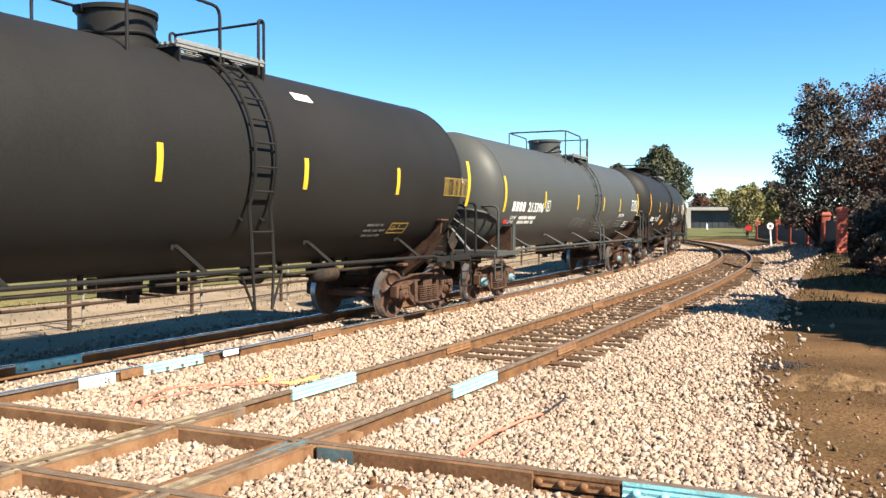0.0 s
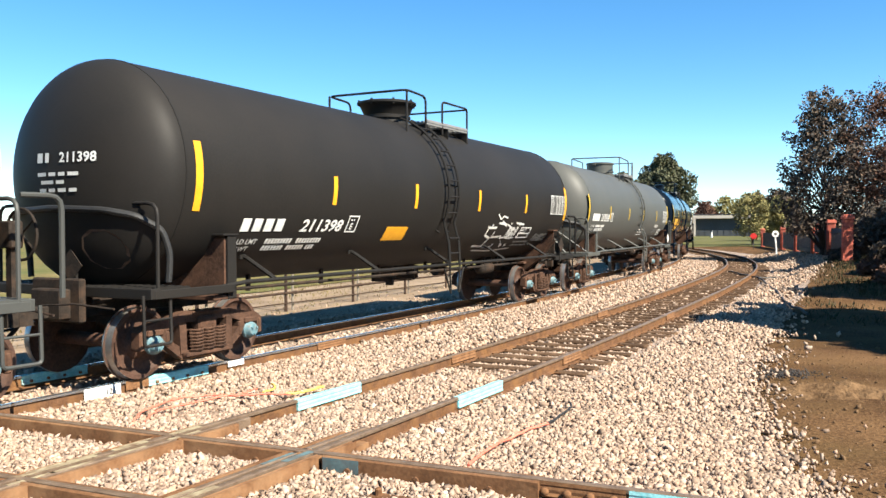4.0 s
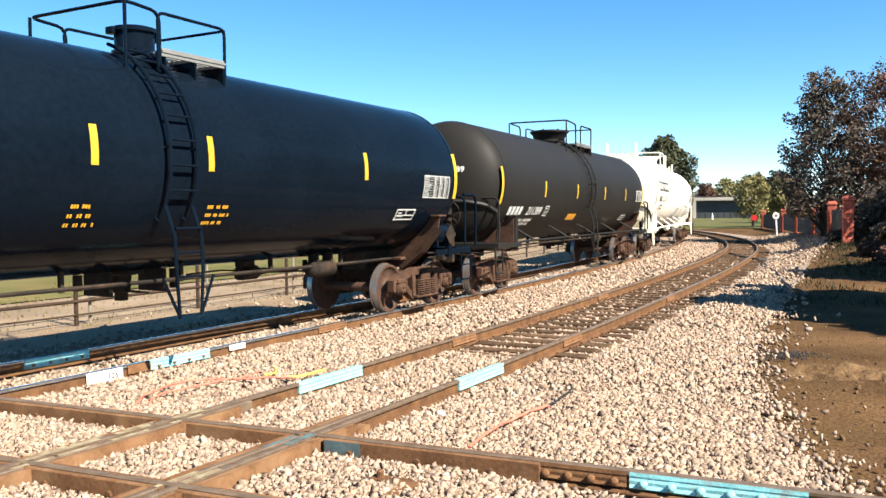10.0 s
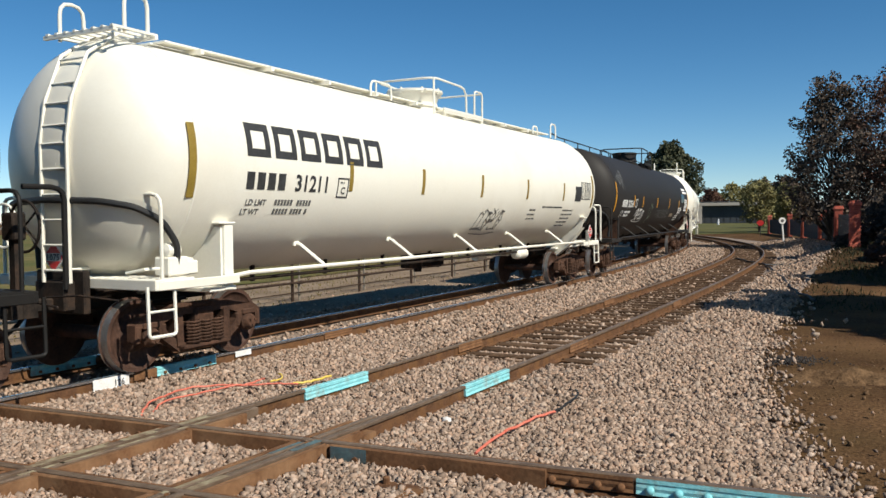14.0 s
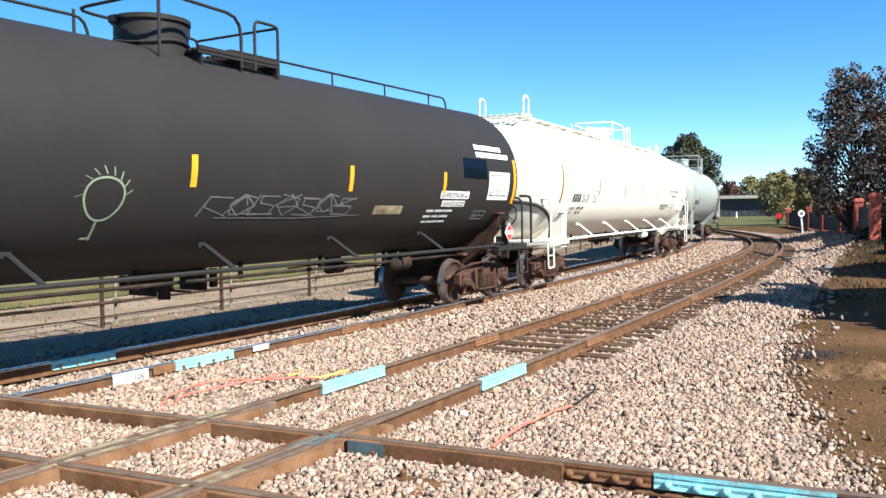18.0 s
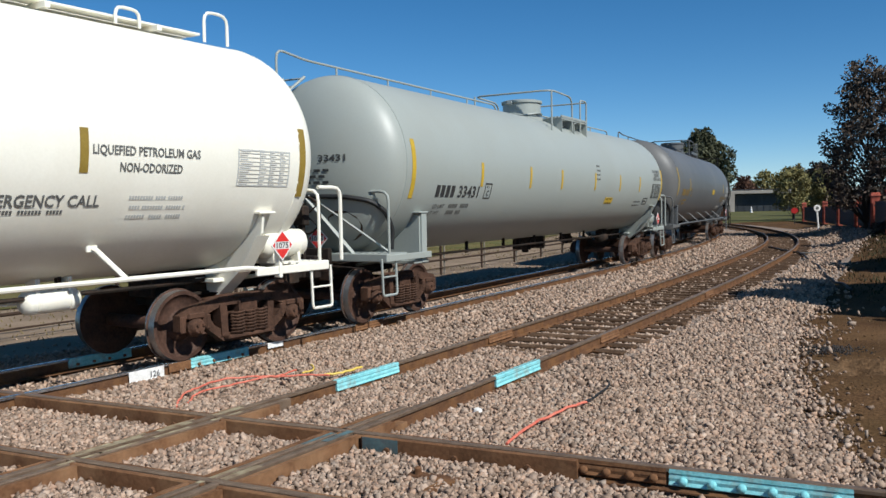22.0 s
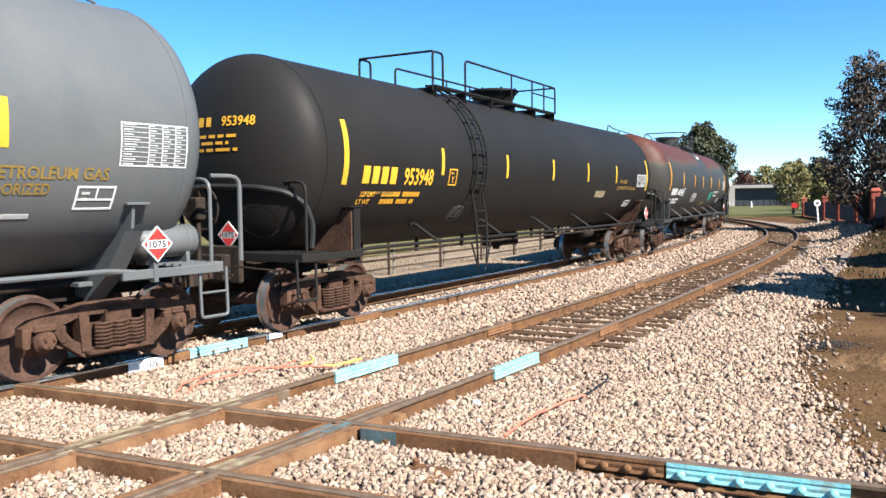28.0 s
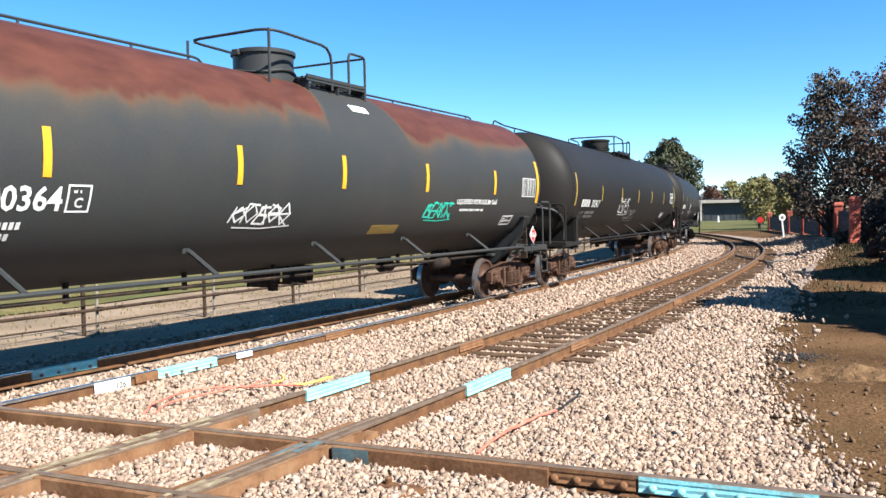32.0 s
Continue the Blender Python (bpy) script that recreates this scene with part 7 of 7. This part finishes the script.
for z, rr, mt in ((0.80, 0.040, "pipe_dark"), (0.07, 0.036, "pipe_dark"), (-0.22, 0.020, "pipe_dark")):
    g = Geo()
    g.tube([on(LINE_1, s, -5.86, z + 0.012 * noisy(s, z, 0.4, 2))[0] for s in np.arange(-42, 93, 0.75)], rr, 8)
    part("rail", g.mesh("rail", True), M[mt], fence)


# ---------------- trees and shrubs ----------------
def leaf_cloud(centres, count, size, seed, flat=0.35):
    """Leaf-sized quads filling the given balls (x, y, z, r), denser to the rim."""
    r = np.random.RandomState(seed)
    C = np.array(centres)
    wgt = C[:, 3] ** 2
    pick = r.choice(len(C), count, p=wgt / wgt.sum())
    d = r.normal(size=(count, 3))
    d /= np.linalg.norm(d, axis=1)[:, None]
    rad = C[pick, 3] * r.uniform(0.25, 1.05, count) ** 0.6
    P = C[pick, :3] + d * rad[:, None] * np.array([1, 1, 0.85])
    u = r.normal(size=(count, 3))
    u /= np.linalg.norm(u, axis=1)[:, None]
    v = np.cross(u, r.normal(size=(count, 3)))
    v /= np.linalg.norm(v, axis=1)[:, None]
    s = size * r.uniform(0.6, 1.4, (count, 1))
    quad = np.stack([P - u * s, P - v * s * 0.55, P + u * s, P + v * s * 0.55], 1)
    return quad.reshape(-1, 3), np.arange(count * 4).reshape(-1, 4)


def quads_mesh(name, V, F):
    me = bpy.data.meshes.new(name)
    me.vertices.add(len(V))
    me.vertices.foreach_set("co", V.reshape(-1).astype(np.float32))
    me.loops.add(F.size)
    me.loops.foreach_set("vertex_index", F.reshape(-1).astype(np.int32))
    me.polygons.add(len(F))
    me.polygons.foreach_set("loop_start", np.arange(0, F.size, 4, dtype=np.int32))
    me.update(calc_edges=True)
    return me


def tree(x, y, z, h, wide, leaf, seed, label, shape="round", trunk=0.22, leaves=9000, size=0.14, low=0.22, name="tree", gap=1.0, puff=1.0):
    rng = random.Random(seed)
    t = thing(name, label, "tree" if name == "tree" else "shrub", at=pose(x, y, z))
    g = Geo()
    spine = [Vector((0, 0, -0.3))]
    for k in range(1, 7):
        spine.append(Vector((rng.uniform(-0.04, 0.04) * h, rng.uniform(-0.04, 0.04) * h, h * 0.8 * k / 6)) * 1.0)
    for k in range(6):
        ra, rb = trunk * (1 - k / 7), trunk * (1 - (k + 1) / 7)
        a, b = spine[k], spine[k + 1]
        n = 9
        vs = []
        for p, q in ((a, ra), (b, rb)):
            vs += [(p.x + q * math.cos(2 * math.pi * i / n), p.y + q * math.sin(2 * math.pi * i / n), p.z) for i in range(n)]
        g.add(vs, [(i, (i + 1) % n, n + (i + 1) % n, n + i) for i in range(n)])
    balls = []
    n = int(26 * gap)
    for i in range(n):
        f = low + (1 - low) * (i + 0.5) / n
        a = i * 2.4 + rng.uniform(-0.4, 0.4)
        if shape == "cone":
            reach = wide * (1.02 - ((f - low) / (1 - low)) ** 1.1) * rng.uniform(0.55, 1.05)
        elif shape == "spire":
            reach = wide * min(1.0, 0.75 + f, max(0.22, 1.0 - (f - 0.62) / 0.48)) * rng.uniform(0.6, 1.08)
        elif shape == "egg":
            reach = wide * (1 if f < 0.62 else math.sqrt(max(0.04, 1 - ((f - 0.62) / 0.4) ** 2))) * rng.uniform(0.6, 1.05)
        else:
            q = (f - low) / (1 - low) * 2 - 0.9
            reach = wide * math.sqrt(max(0.05, 1 - q * q)) * rng.uniform(0.5, 1.0)
        c = Vector((reach * 0.75 * math.cos(a), reach * 0.75 * math.sin(a), h * f * 0.95))
        root = Vector((0, 0, max(0.1, c.z - reach * 0.55 - 0.1 * h)))
        mid = root.lerp(c, 0.55) + Vector((0, 0, 0.08 * reach))
        g.tube([root, mid, c], max(0.015, trunk * 0.22 * (1.1 - f)), 5)
        balls.append((c.x, c.y, c.z, max(0.25, puff * wide * rng.uniform(0.20, 0.36) * (1.3 - 0.75 * f if shape in ("cone", "spire") else 1))))
        for _ in range(2):
            e = c + Vector((rng.uniform(-1, 1), rng.uniform(-1, 1), rng.uniform(-0.4, 0.9))) * wide * 0.26
            balls.append((e.x, e.y, e.z, wide * rng.uniform(0.09, 0.2)))
    part("trunk", g.mesh("trunk", True), M["bark"], t)
    V, F = leaf_cloud(balls, leaves, size, seed)
    part("crown", quads_mesh("crown", V, F), M[leaf], t)
    return t


tree(23.6, 50.0, 0.2, 10.0, 3.0, "leaf_dark", 3, "tall dark tree with a ragged pointed crown behind the fence", "spire", 0.25, 17000, 0.10, 0.16, gap=3.4, puff=0.8)
tree(27.3, 49.5, 0.3, 10.0, 4.2, "leaf_red", 5, "russet autumn tree beside the fence", "round", 0.25, 17000, 0.09, 0.22, gap=3.0, puff=0.85)
tree(21.6, 35.5, 0.3, 6.2, 2.2, "leaf_red", 8, "small russet tree over the gate", "round", 0.18, 10000, 0.085, 0.28)
tree(33.0, 57.0, 0.1, 8.6, 4.0, "leaf_dark", 15, "dark leafy tree behind the brick fence", "round", 0.25, 13000, 0.14, 0.05)
tree(29.0, 48.0, 0.2, 5.2, 2.8, "leaf_dark", 16, "low dark tree behind the brick pillars", "round", 0.15, 11000, 0.10, 0.05)
tree(33.5, 122.0, 0.0, 12.2, 5.6, "leaf_green", 12, "broad green tree behind the train", "round", 0.4, 20000, 0.24, 0.12, gap=1.4)
tree(26.5, 120.0, 0.0, 9.5, 4.6, "leaf_green", 13, "green tree behind the train", "round", 0.35, 12000, 0.26, 0.12)
tree(36.4, 95.0, 0.0, 6.0, 2.6, "leaf_yellow", 17, "airy yellowing young tree by the lawn", "round", 0.12, 4200, 0.15, 0.22, gap=1.3)
tree(41.0, 98.0, 0.0, 5.6, 2.8, "leaf_yellow", 18, "yellow-green tree by the fence", "round", 0.12, 6000, 0.16, 0.15)
tree(49.0, 118.0, 0.0, 7.2, 3.6, "leaf_dark", 19, "dark tree in the distance", "round", 0.2, 7000, 0.2, 0.15)
tree(61.0, 187.0, 0.0, 7.6, 4.0, "leaf_red", 20, "thin brownish tree behind the shed", "round", 0.2, 3200, 0.28, 0.2)
tree(67.0, 190.0, 0.0, 8.8, 5.0, "leaf_yellow", 22, "autumn tree behind the shed", "round", 0.2, 4500, 0.3, 0.2)
tree(76.0, 195.0, 0.0, 9.8, 6.0, "leaf_dark", 23, "dark tree behind the shed", "round", 0.2, 5000, 0.34, 0.2)
# trees outside the view, whose shade lies on the earth
tree(15.5, 12.0, -0.3, 10.4, 3.3, "leaf_dark", 31, "leafy tree beside the track, shading the ground", "egg", 0.2, 26000, 0.19, 0.36)
tree(19.2, 21.2, -0.2, 8.5, 3.2, "leaf_red", 34, "russet tree shading the bank", "round", 0.2, 13000, 0.19, 0.2)
# extra unseen tree, added to block sky fill and deepen the verge's shade
tree(16.4, 8.0, -0.3, 9.0, 3.6, "leaf_dark", 35, "unseen leafy tree added to block skylight from the verge", "round", 0.22, 9000, 0.22, 0.2)
tree(23.7, 25.4, -0.2, 8.5, 3.4, "leaf_dark", 33, "dark leafy tree shading the bank", "round", 0.2, 14000, 0.19, 0.25)
tree(15.7, 16.0, -0.3, 8.0, 3.0, "leaf_red", 32, "small russet tree shading the verge", "round", 0.16, 14000, 0.16, 0.25)
tree(24.0, 31.0, 0.2, 6.6, 2.8, "leaf_red", 36, "russet tree on the bank by the gate", "round", 0.2, 14000, 0.16, 0.15)
for i, (x, y, h, w) in enumerate(((15.6, 28.0, 0.6, 0.9), (18.6, 34.0, 1.0, 0.9), (16.6, 31.0, 0.5, 0.8), (19.6, 39.6, 0.5, 0.8), (21.5, 44.0, 0.4, 0.8), (17.4, 28.5, 1.5, 1.0))):
    tree(x, y, lie(x, y) - 0.1, h, w, "leaf_dark" if i % 2 else "leaf_red", 40 + i, "low dark shrub at the foot of the fence", "round", 0.05, 3200, 0.09, 0.1, "shrub")


for x, y, h, w, seed in ((22.6, 40.5, 2.8, 1.8, 51), (24.8, 45.5, 2.8, 2.0, 52), (27.2, 52.5, 2.6, 2.1, 53), (30.4, 61.5, 2.2, 1.9, 54), (21.2, 37.6, 2.6, 1.5, 55)):
    tree(x, y, lie(x, y) - 0.1, h, w, "leaf_dark", seed, "dark bushy shrub behind the brick fence", "round", 0.06, 6500, 0.10, 0.05, "shrub", 1.5)


def blades(name, spots, seed, label, material="grass", high=0.22):
    r = np.random.RandomState(seed)
    n = len(spots)
    P = np.array(spots)
    a = r.uniform(0, 2 * math.pi, n)
    hgt = high * r.uniform(0.4, 1.2, n)
    w = 0.012 + 0.012 * r.uniform(size=n)
    du = np.stack([np.cos(a), np.sin(a), np.zeros(n)], 1) * w[:, None]
    lean = np.stack([r.normal(0, 0.35, n), r.normal(0, 0.35, n), np.ones(n)], 1) * hgt[:, None]
    V = np.stack([P - du, P + du, P + du * 0.3 + lean, P - du * 0.3 + lean], 1).reshape(-1, 3)
    ob = part(name, quads_mesh(name, V, np.arange(n * 4).reshape(-1, 4)), M[material])
    return tagged(ob, label, "grass", kind="stuff")


r = np.random.RandomState(77)
spots = []
for _ in range(90000):
    y = r.uniform(8, 60)
    x = r.uniform(0.24, 0.62) * y
    sd2 = right_of(LINE_2, x, y)
    if sd2 < 3.0 or y < 15:
        continue
    dens = 0.03 + 0.9 * max(0.0, min(1.0, (sd2 - 3.0) / 1.5)) * max(0.0, min(1.0, (y - 18) / 6))
    if r.uniform() < dens * (0.30 + 1.1 * noisy(x, y, 0.45, 3)):
        spots.append((x, y, lie(x, y) - (0.01 if y > 18 else 0.06)))
blades("verge_grass", spots, 78, "ragged green and straw grass on the verge", "grass", 0.12)
spots = []
for _ in range(14000):
    st, sd1 = r.uniform(-20, 80), -r.uniform(5.4, 16)
    if noisy(st, sd1, 0.3, 8) + 0.35 * noisy(st, sd1, 1.3, 2) < 0.02 - 0.03 * (-sd1 - 5.4):
        continue
    p, _th = on(LINE_1, st, sd1, -0.47)
    spots.append(tuple(p))
blades("field_grass", spots, 79, "dry straw grass along the pipe fence", "straw", 0.075)
g = Geo()
lx, ly = np.linspace(26, 85, 24), np.linspace(92, 178, 20)
lawn = part("lawn", sheet(lx, ly, lambda x, y: lie(x, y) + 0.05).mesh("lawn", True), M["lawn"])
tagged(lawn, "sunlit yellow-green lawn before the shed", "lawn", kind="structure")

# ---------------- brick fence ----------------
PILLARS = ((36.0, 91.0, -0.1), (31.5, 75.0, 0.02), (28.4, 65.0, 0.12), (25.4, 55.4, 0.25), (22.5, 47.0, 0.38), (18.3, 36.7, 0.5))
P_HIGH = 1.92


def pillar(g, h):
    g.box(0, 0, h / 2 - 0.2, 0.40, 0.40, h + 0.2, 0.01)
    g.box(0, 0, h - 0.03, 0.50, 0.50, 0.14, 0.02)
    g.box(0, 0, h + 0.07, 0.42, 0.42, 0.07, 0.02)
    g.box(0, 0, 0.05, 0.45, 0.45, 0.2, 0.02)


for (x, y, z), nxt in zip(PILLARS, PILLARS[1:] + (None,)):
    h = P_HIGH
    turn = math.degrees(math.atan2(11.4, 36))
    p = thing("brick_pillar", "red brick fence pillar with a flared cap", "pillar", "pillars of the brick fence", at=pose(x, y, z, 0, 0, -turn))
    part("shaft", stored(("pillar", h), lambda g: pillar(g, h)), M["brick"], p)
    rows = int(h / 0.085)
    br = stored("brick", lambda g: g.box(0, 0, 0, 0.20, 0.012, 0.066, 0.004))
    if y > 20:
        for k in range(rows - 2):
            for j in range(2):
                off = -0.11 + 0.22 * j + (0.05 if k % 2 else -0.05)
                part("brick", br, M["brick"], p, at=pose(off * 0.8, -0.204, 0.28 + k * 0.085))
                if j == 0 or k % 2:
                    part("brick", br, M["brick"], p, at=pose(-0.204, off * 0.8, 0.28 + k * 0.085, 0, 0, 90))
    if nxt:
        d = Vector((nxt[0] - x, nxt[1] - y, 0))
        L = d.length
        f = thing("fence_panel", "dark metal fence panel between brick pillars", "fence panel", "panels of the brick fence", at=pose(x, y, z, 0, 0, math.degrees(math.atan2(d.y, d.x))))
        n = max(6, int(L / 0.32))
        for i in range(n):
            part("slat", stored(("slat", round(L, 1)), lambda g: g.box(0, 0, 0.82, (L - 0.5) / n * 0.97, 0.03, 1.45, 0.005)), M["panel"], f, at=pose(0.25 + (L - 0.5) * (i + 0.5) / n, 0, 0.0))
        for zz in (0.35, 1.3):
            part("fence_rail", stored(("fence_rail", round(L, 1), zz), lambda g: g.box(L / 2, -0.04, zz, L - 0.5, 0.05, 0.06, 0.005)), M["panel"], f)
gate = thing("lattice_gate", "pale metal lattice gate in the brick fence", "gate", at=pose(20.3, 37.4, 0.5, 0, 0, 10))
for i in range(9):
    part("bar", stored("gate_bar", lambda g: g.box(0, 0, 1.35, 0.04, 0.04, 1.5, 0.005)), M["shed_trim"], gate, at=pose(0.4 + i * 0.32, 0, 0))
for i in range(7):
    part("cross_bar", stored("gate_cross", lambda g: g.box(1.7, 0.045, 0, 2.8, 0.03, 0.04, 0.005)), M["shed_trim"], gate, at=pose(0, 0, 0.65 + i * 0.24))

# ---------------- marker post, red board, shed ----------------
mp = thing("marker_post", "leaning white post with a round white sign", "marker post", at=pose(23.55, 57.0, -0.22, 0, -5, 0))
part("post", stored("marker_stem", lambda g: g.box(0, 0, 0.78, 0.11, 0.05, 1.9, 0.01)), M["white_paint"], mp)
part("sign", stored("marker_disc", lambda g: g.lathe([(-0.02, 0.02), (-0.02, 0.23), (0.02, 0.23), (0.02, 0.02)], (0, -0.06, 1.76), "y", 24)), M["white_paint"], mp, "round white disc")
part("sign_centre", stored("marker_dot", lambda g: g.lathe([(-0.005, 0.01), (-0.005, 0.11), (0.0, 0.11), (0.0, 0.01)], (0, -0.083, 1.76), "y", 20)), M["letter_grey"], mp, "dull dot in the disc")
rb = thing("red_board", "small red signboard on a thin post", "sign", at=pose(29.6, 77.0, lie(29.6, 77.0) - 0.15, 0, 0, -20))
part("post", stored("board_post", lambda g: g.box(0, 0, 0.7, 0.06, 0.06, 1.6, 0.01)), M["panel"], rb)
part("board", stored("board_face", lambda g: g.prism([(-0.3, 1.35), (-0.13, 1.17), (0.13, 1.17), (0.3, 1.35), (0.3, 1.5), (0.13, 1.68), (-0.13, 1.68), (-0.3, 1.5)], -0.06, -0.03)), M["red"], rb)
shed = thing("shed", "low dark shed with a beige fascia", "shed", at=pose(51.5, 166.0, lie(51.5, 166) - 0.1, 0, 0, -16))
part("wall", stored("shed_wall", lambda g: g.box(15, 3, 1.9, 30, 6, 3.8)), M["shed_wall"], shed)
part("fascia", stored("shed_fascia", lambda g: g.box(15, 2.6, 3.95, 31, 7.4, 0.6, 0.03)), M["shed_trim"], shed)
part("pier", stored("shed_pier", lambda g: g.box(-0.2, -0.5, 1.9, 1.4, 1.2, 3.8, 0.03)), M["shed_trim"], shed)
part("roof", stored("shed_roof", lambda g: g.box(15, 3, 4.45, 30, 6.5, 0.12, 0.02)), M["shed_wall"], shed)
for k in range(24):
    part("wall_rib", stored("shed_rib", lambda g: g.box(0, -0.04, 1.8, 0.08, 0.06, 3.6)), M["shed_wall"], shed, at=pose(1.2 + k * 1.2, 0, 0))
wp = thing("white_marker", "small white marker post on the lawn", "post", at=pose(50.0, 150.0, lie(50, 150), 0, 0, 0))
part("post", stored("lawn_post", lambda g: g.lathe([(0, 0.22), (0.7, 0.16), (0.9, 0.1), (1.1, 0.12), (1.2, 0.02)], (0, 0, 0), "z", 12)), M["white_paint"], wp)


# ---------------- what moves ----------------
def car_pose(a, b, t):
    """A car rides on its two trucks; a and b are its ends along the train."""
    p, _ = on(LINE_1, a + 2.08 - SPEED * t)
    q, _ = on(LINE_1, b - 2.08 - SPEED * t)
    m, d = (p + q) / 2, q - p
    return pose(m.x, m.y, 0.0, 0, 0, math.degrees(math.atan2(d.y, d.x)))


def motions():
    for car, a, b in CARS:
        walk(car, [(t, car_pose(a, b, t)) for t in np.arange(0, 32.1, 1.0)])
    step = math.degrees(SPEED / 0.457) * 0.1
    spin = [(0.1 * k, k * step) for k in range(321)]
    for axle, e in WHEELS:
        walk(axle, [(t, pose(e, 0, 0.457, 0, -turn, 0)) for t, turn in spin])


motions()
